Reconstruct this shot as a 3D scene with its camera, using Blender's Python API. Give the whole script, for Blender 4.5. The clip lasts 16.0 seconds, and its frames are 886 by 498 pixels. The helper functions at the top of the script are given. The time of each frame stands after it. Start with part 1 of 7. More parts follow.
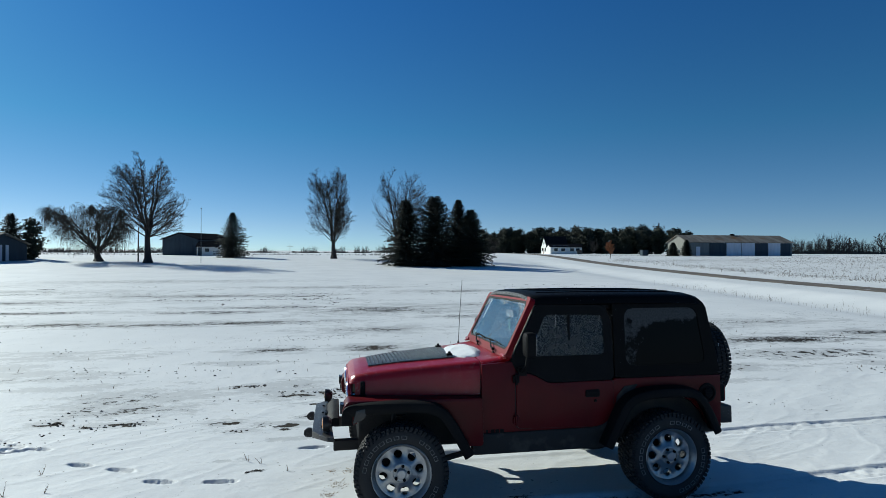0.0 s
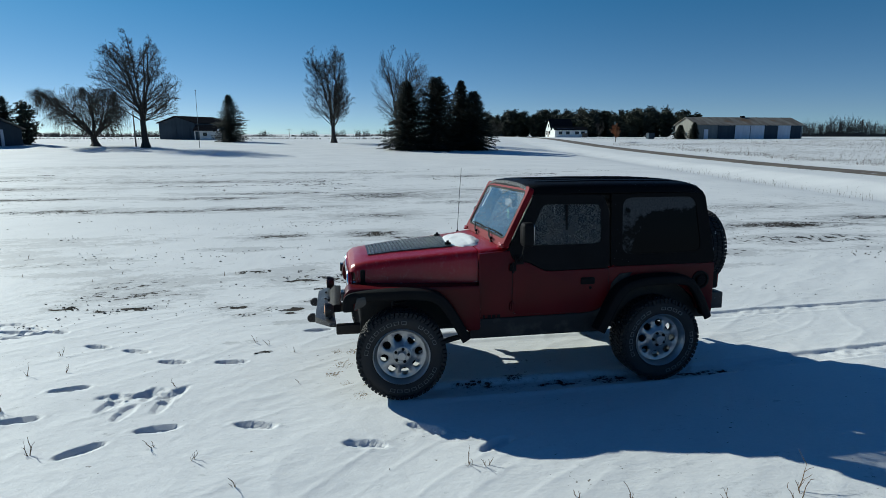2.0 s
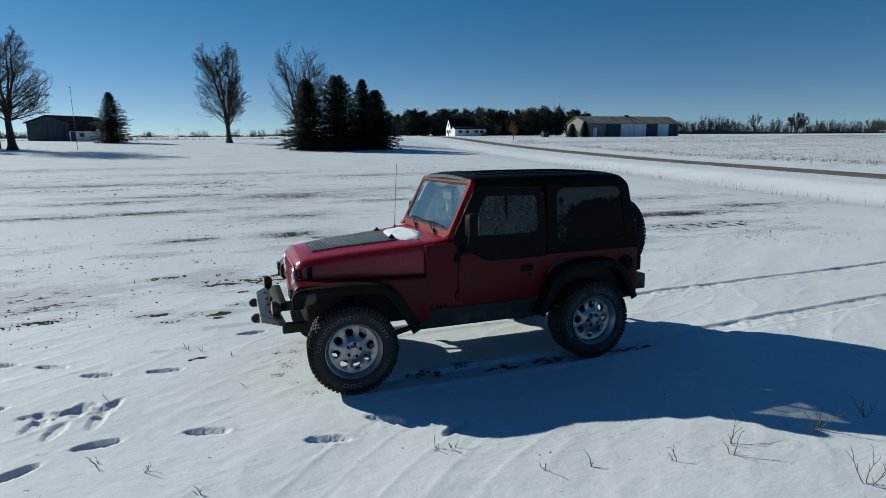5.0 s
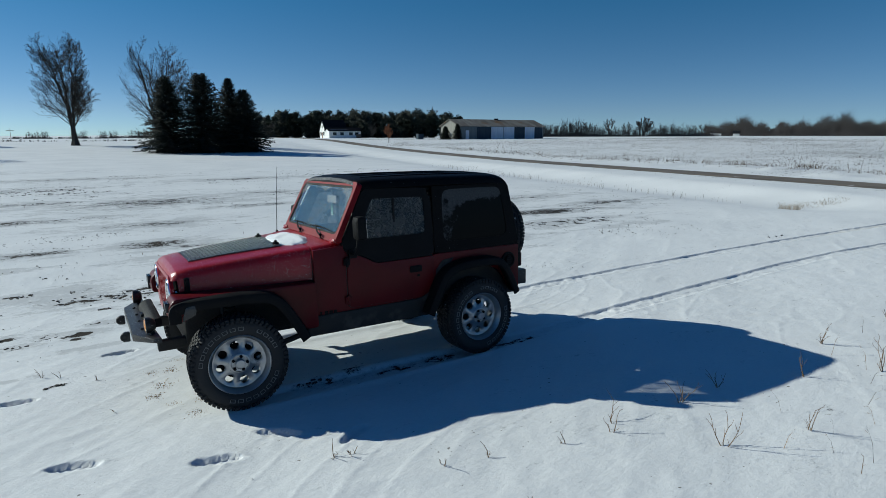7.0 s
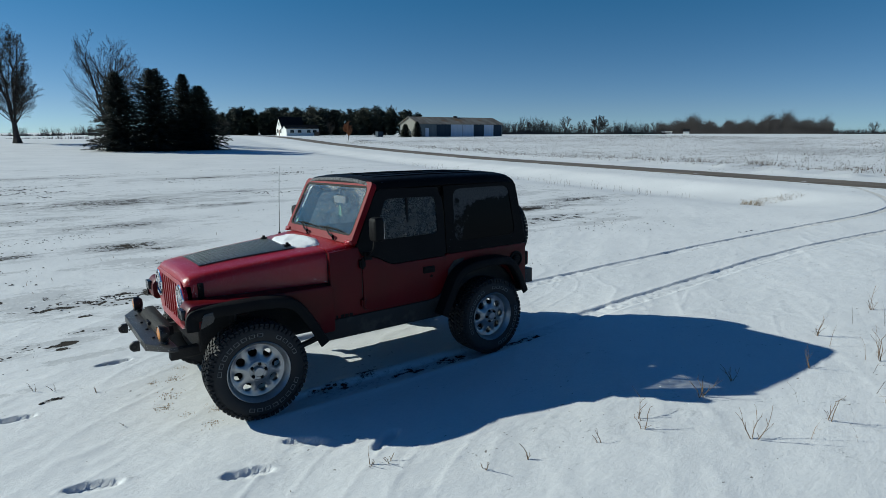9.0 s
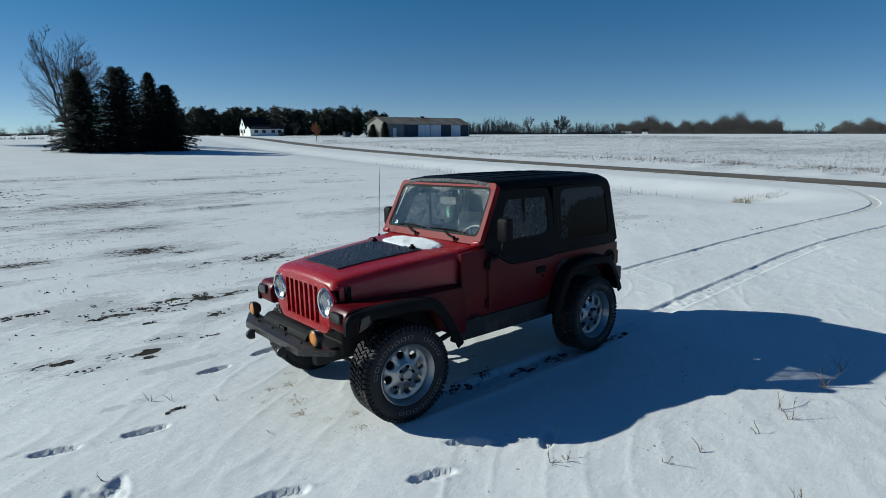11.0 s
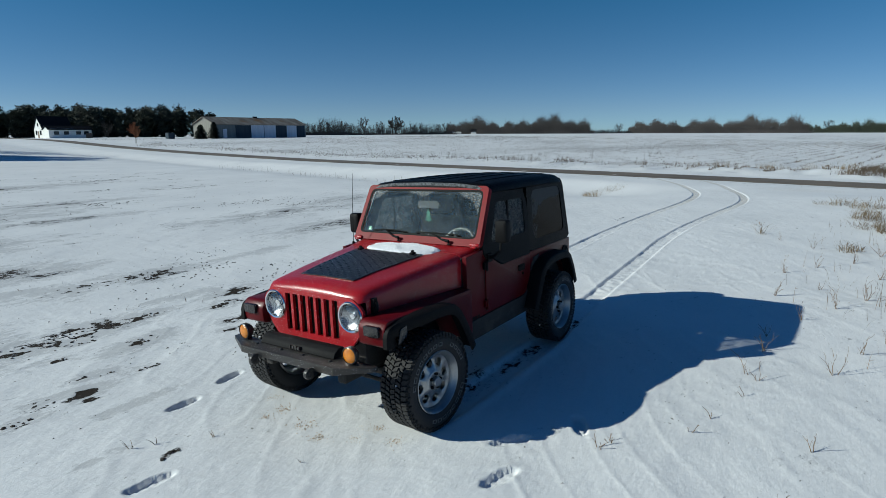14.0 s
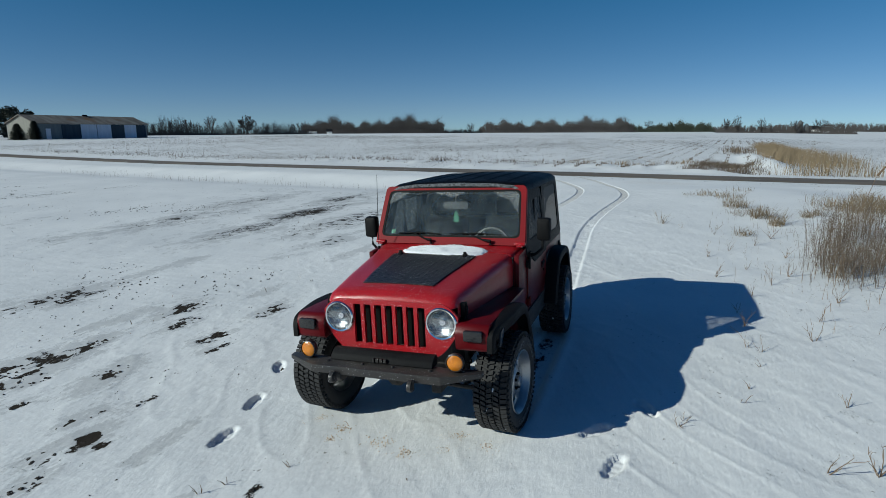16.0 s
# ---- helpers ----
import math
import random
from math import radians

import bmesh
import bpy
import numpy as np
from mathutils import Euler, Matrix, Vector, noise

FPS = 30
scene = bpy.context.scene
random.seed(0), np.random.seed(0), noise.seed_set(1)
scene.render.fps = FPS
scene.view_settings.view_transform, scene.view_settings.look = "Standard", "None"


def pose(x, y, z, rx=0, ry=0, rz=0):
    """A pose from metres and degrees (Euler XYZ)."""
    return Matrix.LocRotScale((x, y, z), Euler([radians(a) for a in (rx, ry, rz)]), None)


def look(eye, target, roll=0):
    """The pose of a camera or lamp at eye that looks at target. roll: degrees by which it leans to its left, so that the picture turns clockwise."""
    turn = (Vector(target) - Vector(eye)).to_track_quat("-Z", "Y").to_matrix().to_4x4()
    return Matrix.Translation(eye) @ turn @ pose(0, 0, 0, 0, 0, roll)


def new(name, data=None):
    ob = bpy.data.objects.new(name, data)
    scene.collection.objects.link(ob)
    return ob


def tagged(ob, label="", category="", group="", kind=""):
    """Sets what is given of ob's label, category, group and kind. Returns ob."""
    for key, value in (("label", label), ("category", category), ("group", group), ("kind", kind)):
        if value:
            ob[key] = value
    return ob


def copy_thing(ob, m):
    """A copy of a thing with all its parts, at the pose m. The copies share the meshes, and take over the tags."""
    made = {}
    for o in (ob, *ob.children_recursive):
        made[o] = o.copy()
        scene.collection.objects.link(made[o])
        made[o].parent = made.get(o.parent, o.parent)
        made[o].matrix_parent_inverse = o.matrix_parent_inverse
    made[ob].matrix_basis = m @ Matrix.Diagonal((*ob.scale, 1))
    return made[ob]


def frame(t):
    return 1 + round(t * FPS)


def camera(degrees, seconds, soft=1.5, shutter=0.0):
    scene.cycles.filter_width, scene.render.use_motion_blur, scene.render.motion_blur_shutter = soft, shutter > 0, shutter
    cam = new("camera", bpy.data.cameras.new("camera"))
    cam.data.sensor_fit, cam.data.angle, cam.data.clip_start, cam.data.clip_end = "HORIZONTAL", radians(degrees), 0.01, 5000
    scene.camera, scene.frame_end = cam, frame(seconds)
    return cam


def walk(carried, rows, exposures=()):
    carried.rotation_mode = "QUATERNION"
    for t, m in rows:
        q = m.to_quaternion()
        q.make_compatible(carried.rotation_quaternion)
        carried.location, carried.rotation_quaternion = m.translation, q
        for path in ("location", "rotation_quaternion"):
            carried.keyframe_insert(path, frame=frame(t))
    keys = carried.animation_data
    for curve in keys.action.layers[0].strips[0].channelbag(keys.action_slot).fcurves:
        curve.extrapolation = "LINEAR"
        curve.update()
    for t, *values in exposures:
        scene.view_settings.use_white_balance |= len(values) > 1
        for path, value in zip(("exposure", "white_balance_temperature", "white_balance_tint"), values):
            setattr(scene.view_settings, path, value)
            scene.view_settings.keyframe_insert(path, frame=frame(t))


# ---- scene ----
cam = camera(74.73, 16.0, soft=0.6)
ROWS = [
    (0, -0.539, -5.522, 2.224, -10.49, 0.16, -0.23),
    (0.5, -0.520, -5.518, 2.239, -10.33, -5.80, -0.12),
    (1, -0.518, -5.498, 2.257, -10.34, -9.39, -0.17),
    (1.5, -0.506, -5.495, 2.272, -10.25, -11.21, -0.09),
    (2, -0.495, -5.492, 2.269, -10.26, -11.22, -0.09),
    (2.5, -0.662, -5.504, 2.263, -10.29, -11.26, -0.10),
    (3, -0.926, -5.469, 2.266, -10.30, -11.26, -0.06),
    (3.5, -1.000, -5.476, 2.262, -10.25, -11.24, 0.00),
    (4, -1.007, -5.495, 2.251, -9.63, -11.28, -0.06),
    (4.2, -0.982, -5.503, 2.244, -7.60, -11.29, -0.05),
    (4.5, -0.944, -5.514, 2.236, -5.61, -11.28, 0.00),
    (4.8, -0.906, -5.503, 2.232, -12.90, -11.30, 0.13),
    (5, -0.881, -5.496, 2.228, -19.93, -11.29, 0.20),
    (5.2, -0.889, -5.497, 2.220, -22.30, -11.22, 0.14),
    (7.3, -0.978, -5.444, 2.235, -32.57, -11.23, -0.01),
    (7.5, -0.994, -5.418, 2.238, -32.65, -11.33, -0.06),
    (8, -1.074, -5.336, 2.237, -32.72, -11.35, -0.07),
    (8.5, -1.193, -5.251, 2.239, -33.25, -11.34, -0.06),
    (9, -1.351, -5.119, 2.241, -36.12, -11.34, -0.02),
    (9.5, -1.634, -4.906, 2.241, -37.16, -11.32, -0.02),
    (10, -2.035, -4.618, 2.245, -37.71, -11.32, -0.01),
    (12.5, -2.827, -3.980, 2.267, -45.82, -11.30, 0.04),
    (13, -3.034, -3.798, 2.275, -48.44, -11.28, 0.08),
    (13.5, -3.234, -3.544, 2.276, -51.03, -11.27, 0.12),
    (14, -3.425, -3.233, 2.287, -55.89, -11.31, 0.19),
    (14.5, -3.582, -2.918, 2.293, -61.45, -11.32, 0.24),
    (15, -3.751, -2.573, 2.294, -62.70, -11.32, 0.23),
    (15.5, -3.952, -2.172, 2.294, -65.49, -11.36, 0.23),
    (16, -4.119, -1.744, 2.296, -69.93, -11.39, 0.26),
]
walk(cam, [(t, pose(x, y, z, 90 + pitch, roll, yaw)) for t, x, y, z, yaw, pitch, roll in ROWS],
     [(0, 0.10), (0.7, 0.10), (1.5, 0.02), (4.0, 0.0), (5.2, -0.11), (7.3, 0.0), (12.5, 0.0), (14.5, -0.06), (16, -0.13)])

# ---- daylight: low winter sun, clear sky ----
SUN_ELEV, SUN_TURN = radians(27.0), radians(-42.3)
world = bpy.data.worlds.new("clear_sky")
scene.world = world
world.use_nodes = True
wn = world.node_tree.nodes
sky = wn.new("ShaderNodeTexSky")
sky.sky_type, sky.sun_disc = "NISHITA", False
sky.sun_elevation, sky.sun_rotation = SUN_ELEV, SUN_TURN
sky.altitude, sky.air_density, sky.dust_density, sky.ozone_density = 0, 0.38, 0.09, 0.08
wn["Background"].inputs["Strength"].default_value = 0.121
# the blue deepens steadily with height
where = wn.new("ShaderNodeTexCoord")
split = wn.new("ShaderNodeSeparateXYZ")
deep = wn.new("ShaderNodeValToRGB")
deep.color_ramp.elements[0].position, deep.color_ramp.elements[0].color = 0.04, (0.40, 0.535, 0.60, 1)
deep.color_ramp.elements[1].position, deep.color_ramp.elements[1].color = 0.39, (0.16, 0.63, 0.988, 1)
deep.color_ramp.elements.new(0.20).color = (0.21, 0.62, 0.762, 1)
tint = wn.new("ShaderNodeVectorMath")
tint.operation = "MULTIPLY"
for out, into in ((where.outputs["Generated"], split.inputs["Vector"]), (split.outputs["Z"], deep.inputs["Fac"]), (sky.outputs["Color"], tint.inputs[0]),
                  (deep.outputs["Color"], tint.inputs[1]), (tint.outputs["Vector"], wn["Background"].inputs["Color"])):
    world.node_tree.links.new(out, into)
sun = new("sun", bpy.data.lights.new("sun", "SUN"))
sun.data.energy, sun.data.angle, sun.data.color = 4.9, radians(0.5), (0.935, 1.0, 0.915)
sun.matrix_world = look((0, 0, 60), (2.23, -2.45, 60 - 1.69))

# ---- materials ----
def material(name, c1, c2=None, scale=6.0, rough=0.5, metal=0.0, bump=0.0, bscale=60.0, coat=0.0, rvar=0.15,
             speck=None, speck_scale=90.0, speck_cut=0.72, stretch=(1, 1, 1), transmission=0.0, spec=0.5, detail=6.0, per_object=0.0, film=None, film_cut=0.5, film_scale=2.0):
    """A procedural surface: two colours mixed at a coarse scale, fine grain in tone, relief and gloss, and optional specks and a film of dirt."""
    m = bpy.data.materials.new(name)
    m.use_nodes = True
    nt = m.node_tree
    n, l = nt.nodes, nt.links
    b = n["Principled BSDF"]
    b.inputs["Metallic"].default_value = metal
    b.inputs["Coat Weight"].default_value = coat
    b.inputs["Coat Roughness"].default_value = 0.12
    b.inputs["Specular IOR Level"].default_value = spec
    b.inputs["Transmission Weight"].default_value = transmission
    tc = n.new("ShaderNodeTexCoord")
    mp = n.new("ShaderNodeMapping")
    mp.inputs["Scale"].default_value = stretch
    l.new(tc.outputs["Object"], mp.inputs["Vector"])
    co = n.new("ShaderNodeTexNoise")
    co.inputs["Scale"].default_value, co.inputs["Detail"].default_value = scale, detail
    l.new(mp.outputs["Vector"], co.inputs["Vector"])
    fi = n.new("ShaderNodeTexNoise")
    fi.inputs["Scale"].default_value, fi.inputs["Detail"].default_value = bscale, 4
    l.new(mp.outputs["Vector"], fi.inputs["Vector"])
    c2 = c2 or tuple(v * 0.75 for v in c1)
    ramp = n.new("ShaderNodeValToRGB")
    ramp.color_ramp.elements[0].position, ramp.color_ramp.elements[1].position = 0.33, 0.67
    ramp.color_ramp.elements[0].color, ramp.color_ramp.elements[1].color = (*c2, 1), (*c1, 1)
    l.new(co.outputs["Fac"], ramp.inputs["Fac"])
    col = ramp.outputs["Color"]
    grain = n.new("ShaderNodeMapRange")
    grain.inputs["To Min"].default_value, grain.inputs["To Max"].default_value = 0.86, 1.14
    l.new(fi.outputs["Fac"], grain.inputs["Value"])
    mul = n.new("ShaderNodeVectorMath")
    mul.operation = "SCALE"
    l.new(col, mul.inputs[0])
    l.new(grain.outputs["Result"], mul.inputs["Scale"])
    col = mul.outputs["Vector"]
    if per_object:
        oi = n.new("ShaderNodeObjectInfo")
        pr = n.new("ShaderNodeMapRange")
        pr.inputs["To Min"].default_value, pr.inputs["To Max"].default_value = 1 - per_object, 1 + per_object
        l.new(oi.outputs["Random"], pr.inputs["Value"])
        mo = n.new("ShaderNodeVectorMath")
        mo.operation = "SCALE"
        l.new(col, mo.inputs[0])
        l.new(pr.outputs["Result"], mo.inputs["Scale"])
        col = mo.outputs["Vector"]
    rr = n.new("ShaderNodeMapRange")
    rr.inputs["To Min"].default_value, rr.inputs["To Max"].default_value = max(rough - rvar, 0.02), min(rough + rvar, 1)
    l.new(co.outputs["Fac"], rr.inputs["Value"])
    rough_out = rr.outputs["Result"]
    if film:
        fn = n.new("ShaderNodeTexNoise")
        fn.inputs["Scale"].default_value, fn.inputs["Detail"].default_value = film_scale, 9
        l.new(tc.outputs["Object"], fn.inputs["Vector"])
        fr = n.new("ShaderNodeMapRange")
        fr.inputs["From Min"].default_value, fr.inputs["From Max"].default_value = film_cut, film_cut + 0.12
        l.new(fn.outputs["Fac"], fr.inputs["Value"])
        mx = n.new("ShaderNodeMix")
        mx.data_type = "RGBA"
        l.new(fr.outputs["Result"], mx.inputs[0])
        l.new(col, mx.inputs[6])
        mx.inputs[7].default_value = (*film, 1)
        col = mx.outputs[2]
        fm = n.new("ShaderNodeMix")
        l.new(fr.outputs["Result"], fm.inputs[0])
        l.new(rough_out, fm.inputs[2])
        fm.inputs[3].default_value = 0.8
        rough_out = fm.outputs[0]
    if speck:
        sn = n.new("ShaderNodeTexNoise")
        sn.inputs["Scale"].default_value, sn.inputs["Detail"].default_value = speck_scale, 3
        l.new(tc.outputs["Object"], sn.inputs["Vector"])
        sr = n.new("ShaderNodeMapRange")
        sr.inputs["From Min"].default_value, sr.inputs["From Max"].default_value = speck_cut, speck_cut + 0.03
        l.new(sn.outputs["Fac"], sr.inputs["Value"])
        sx = n.new("ShaderNodeMix")
        sx.data_type = "RGBA"
        l.new(sr.outputs["Result"], sx.inputs[0])
        l.new(col, sx.inputs[6])
        sx.inputs[7].default_value = (*speck, 1)
        col = sx.outputs[2]
    l.new(col, b.inputs["Base Color"])
    l.new(rough_out, b.inputs["Roughness"])
    if bump:
        bp = n.new("ShaderNodeBump")
        bp.inputs["Strength"].default_value, bp.inputs["Distance"].default_value = 1.0, bump
        l.new(fi.outputs["Fac"], bp.inputs["Height"])
        l.new(bp.outputs["Normal"], b.inputs["Normal"])
    return m


def snow_ground():
    """Wind-packed snow over a ploughed field; bare soil shows where the attribute 'soil' and two noises say so."""
    m = bpy.data.materials.new("field_snow")
    m.use_nodes = True
    nt = m.node_tree
    n, l = nt.nodes, nt.links
    b = n["Principled BSDF"]
    tc = n.new("ShaderNodeTexCoord")

    def tex(scale, detail, stretch, rough=0.55):
        mp = n.new("ShaderNodeMapping")
        mp.inputs["Scale"].default_value = stretch
        l.new(tc.outputs["Object"], mp.inputs["Vector"])
        t = n.new("ShaderNodeTexNoise")
        t.inputs["Scale"].default_value, t.inputs["Detail"].default_value, t.inputs["Roughness"].default_value = scale, detail, rough
        l.new(mp.outputs["Vector"], t.inputs["Vector"])
        return t.outputs["Fac"]

    def math_node(op, a, c):
        k = n.new("ShaderNodeMath")
        k.operation = op
        for i, v in enumerate((a, c)):
            if isinstance(v, float):
                k.inputs[i].default_value = v
            else:
                l.new(v, k.inputs[i])
        return k.outputs[0]

    def mapped(v, a, c, lo=0.0, hi=1.0):
        k = n.new("ShaderNodeMapRange")
        k.inputs["From Min"].default_value, k.inputs["From Max"].default_value = a, c
        k.inputs["To Min"].default_value, k.inputs["To Max"].default_value = lo, hi
        l.new(v, k.inputs["Value"])
        return k.outputs["Result"]

    at = n.new("ShaderNodeAttribute")
    at.attribute_name = "soil"
    soil = at.outputs["Fac"]
    streak = tex(1.5, 10, (0.8, 1.5, 1), 0.72)
    clod = tex(4.5, 8, (0.8, 1.5, 1), 0.68)
    speckle = tex(13.0, 6, (0.9, 1.2, 1), 0.75)
    mixn = math_node("ADD", math_node("MULTIPLY", streak, 0.40), math_node("MULTIPLY", clod, 0.42))
    mixn = math_node("ADD", mixn, math_node("MULTIPLY", speckle, 0.55))
    mixn = math_node("SUBTRACT", mixn, 0.185)
    # the soil attribute lowers the cut
    cut = math_node("SUBTRACT", 0.75, math_node("MULTIPLY", soil, 0.345))
    bare = mapped(math_node("SUBTRACT", mixn, cut), 0.0, 0.016)
    thin = mapped(math_node("SUBTRACT", mixn, math_node("SUBTRACT", cut, 0.075)), 0.0, 0.07, 0.0, 0.72)
    tone = tex(0.35, 5, (1, 1, 1))
    grain = tex(160.0, 3, (1, 1, 1))
    ramp = n.new("ShaderNodeValToRGB")
    ramp.color_ramp.elements[0].color, ramp.color_ramp.elements[1].color = (0.615, 0.625, 0.635, 1), (0.705, 0.71, 0.715, 1)
    ramp.color_ramp.elements[0].position, ramp.color_ramp.elements[1].position = 0.38, 0.60
    crust = tex(28.0, 9, (1, 1.5, 1), 0.75)
    l.new(math_node("ADD", math_node("MULTIPLY", tone, 0.55), math_node("MULTIPLY", crust, 0.45)), ramp.inputs["Fac"])

    def mix(f, a, c):
        k = n.new("ShaderNodeMix")
        k.data_type = "RGBA"
        l.new(f, k.inputs[0])
        for i, v in ((6, a), (7, c)):
            if isinstance(v, tuple):
                k.inputs[i].default_value = v
            else:
                l.new(v, k.inputs[i])
        return k.outputs[2]
    # grey zones where the snow is thin and glazed
    tn = n.new("ShaderNodeAttribute")
    tn.attribute_name = "thin"
    fine = tex(11.0, 8, (1, 1.6, 1), 0.7)
    broken = math_node("ADD", math_node("MULTIPLY", math_node("SUBTRACT", fine, 0.5), 1.3), math_node("MULTIPLY", math_node("SUBTRACT", streak, 0.5), 2.2))
    glaze = mapped(math_node("ADD", tn.outputs["Fac"], broken), 0.36, 0.52, 0.0, 0.46)
    earth = mix(clod, (0.010, 0.008, 0.0065, 1), (0.036, 0.027, 0.019, 1))
    col = mix(thin, ramp.outputs["Color"], (0.42, 0.43, 0.44, 1))
    col = mix(glaze, col, (0.33, 0.335, 0.34, 1))
    # scattered grains of soil on the crust
    dots = mapped(math_node("ADD", tex(22.0, 3, (1, 1.3, 1), 0.5), math_node("MULTIPLY", tex(1.1, 4, (1, 1, 1)), 0.34)), 0.905, 0.935, 0.0, 0.85)
    col = mix(dots, col, (0.07, 0.055, 0.04, 1))
    col = mix(bare, col, earth)
    # road: tan, worn through along the wheel paths
    rd = n.new("ShaderNodeAttribute")
    rd.attribute_name = "trodden"
    tan = mix(tex(5.0, 6, (1, 1, 1)), (0.34, 0.28, 0.20, 1), (0.52, 0.48, 0.41, 1))
    col = mix(mapped(math_node("MULTIPLY", rd.outputs["Fac"], tex(14.0, 7, (1, 1, 1), 0.7)), 0.20, 0.42, 0.0, 0.7), col, tan)
    l.new(col, b.inputs["Base Color"])
    l.new(mapped(bare, 0, 1, 0.66, 0.95), b.inputs["Roughness"])
    b.inputs["Specular IOR Level"].default_value = 0.16
    bp = n.new("ShaderNodeBump")
    bp.inputs["Strength"].default_value, bp.inputs["Distance"].default_value = 0.62, 0.009
    hgt = math_node("ADD", math_node("MULTIPLY", tex(9.0, 9, (1, 1.7, 1), 0.66), 0.95), math_node("MULTIPLY", grain, 0.09))
    hgt = math_node("ADD", hgt, math_node("MULTIPLY", crust, 0.35))
    hgt = math_node("ADD", hgt, math_node("MULTIPLY", tex(2.6, 5, (0.8, 1.6, 1), 0.6), 1.8))
    hgt = math_node("SUBTRACT", hgt, math_node("MULTIPLY", bare, 0.5))
    l.new(hgt, bp.inputs["Height"])
    l.new(bp.outputs["Normal"], b.inputs["Normal"])
    return m


SNOW = snow_ground()
ROAD = material("wet_gravel_road", (0.16, 0.13, 0.10), (0.085, 0.07, 0.055), scale=1.5, rough=0.75, bump=0.01, bscale=40, stretch=(1, 0.15, 1), film=(0.6, 0.6, 0.6), film_cut=0.66, film_scale=1.2)
BARK = material("grey_bark", (0.038, 0.032, 0.028), (0.022, 0.019, 0.017), scale=9, rough=0.9, bump=0.01, bscale=30, stretch=(1, 1, 0.3))
TWIG = material("bare_twigs", (0.042, 0.035, 0.031), (0.026, 0.022, 0.019), scale=3, rough=0.9)
WILLOW_TWIG = material("willow_twigs", (0.07, 0.056, 0.041), (0.042, 0.034, 0.026), scale=3, rough=0.85)
NEEDLE = material("spruce_needles", (0.018, 0.026, 0.017), (0.009, 0.013, 0.009), scale=1.6, rough=0.8, per_object=0.2)
PINE_NEEDLE = material("pine_needles", (0.026, 0.034, 0.019), (0.013, 0.018, 0.011), scale=0.8, rough=0.8, per_object=0.25)
FAR_WOOD = material("distant_bare_woods", (0.075, 0.066, 0.062), (0.048, 0.043, 0.042), scale=0.05, rough=1.0)
DRY_GRASS = material("dry_tan_grass", (0.25, 0.185, 0.11), (0.15, 0.108, 0.066), scale=2.5, rough=0.9, per_object=0.1)
WEED = material("dead_weed_stems", (0.20, 0.13, 0.075), (0.11, 0.07, 0.045), scale=8, rough=0.9)
CLOD = material("frozen_soil_clods", (0.034, 0.025, 0.018), (0.014, 0.010, 0.008), scale=14, rough=0.95, bump=0.01, bscale=60)

# ---- helpers for meshes ----
def link_mesh(name, verts, faces, mat, parent=None, label="", smooth=False):
    me = bpy.data.meshes.new(name)
    me.from_pydata(verts, [], faces)
    me.validate()
    if smooth:
        me.shade_smooth()
    me.materials.append(mat)
    ob = new(name, me)
    if parent:
        ob.parent = parent
    if label:
        ob["label"] = label
    return ob


def part(name, bm, mat, parent=None, label="", smooth=False):
    """Links a bmesh as one mesh object under a thing or a part."""
    bmesh.ops.recalc_face_normals(bm, faces=bm.faces)
    me = bpy.data.meshes.new(name)
    bm.to_mesh(me)
    bm.free()
    if smooth:
        me.shade_smooth()
        me.set_sharp_from_angle(angle=radians(38))
    me.materials.append(mat)
    ob = new(name, me)
    if parent:
        ob.parent = parent
    if label:
        ob["label"] = label
    return ob


def empty(name, x=0, y=0, z=0, turn=0):
    ob = new(name)
    ob.matrix_world = pose(x, y, z, 0, 0, turn)
    return ob


# ---- the lie of the land ----
LIE_S = np.array([-400, -60, -12, -6, 0, 5, 9, 25, 45, 60, 70, 80, 95, 115, 150, 300, 3000.0])
LIE_Z = np.array([0.5, 0.45, 0.36, 0.235, 0.0, -0.19, -0.26, -0.26, -0.10, 0.15, 0.42, 0.75, 1.02, 1.25, 1.40, 1.55, 1.6])


def smooth_step(a, b, v):
    t = np.clip((v - a) / (b - a), 0, 1)
    return t * t * (3 - 2 * t)


def value_noise(x, y, scale, seed):
    """Smooth random heights on a lattice."""
    rng = np.random.RandomState(seed)
    tab = rng.rand(256, 256)
    u, v = x * scale, y * scale
    i, j = np.floor(u).astype(int), np.floor(v).astype(int)
    fu, fv = u - i, v - j
    fu, fv = fu * fu * (3 - 2 * fu), fv * fv * (3 - 2 * fv)
    g = lambda a, b: tab[(i + a) % 256, (j + b) % 256]
    return (g(0, 0) * (1 - fu) + g(1, 0) * fu) * (1 - fv) + (g(0, 1) * (1 - fu) + g(1, 1) * fu) * fv


def road_offset(x, y):
    """Metres east of the road's middle line."""
    return x - (28.8 + 0.135 * y)


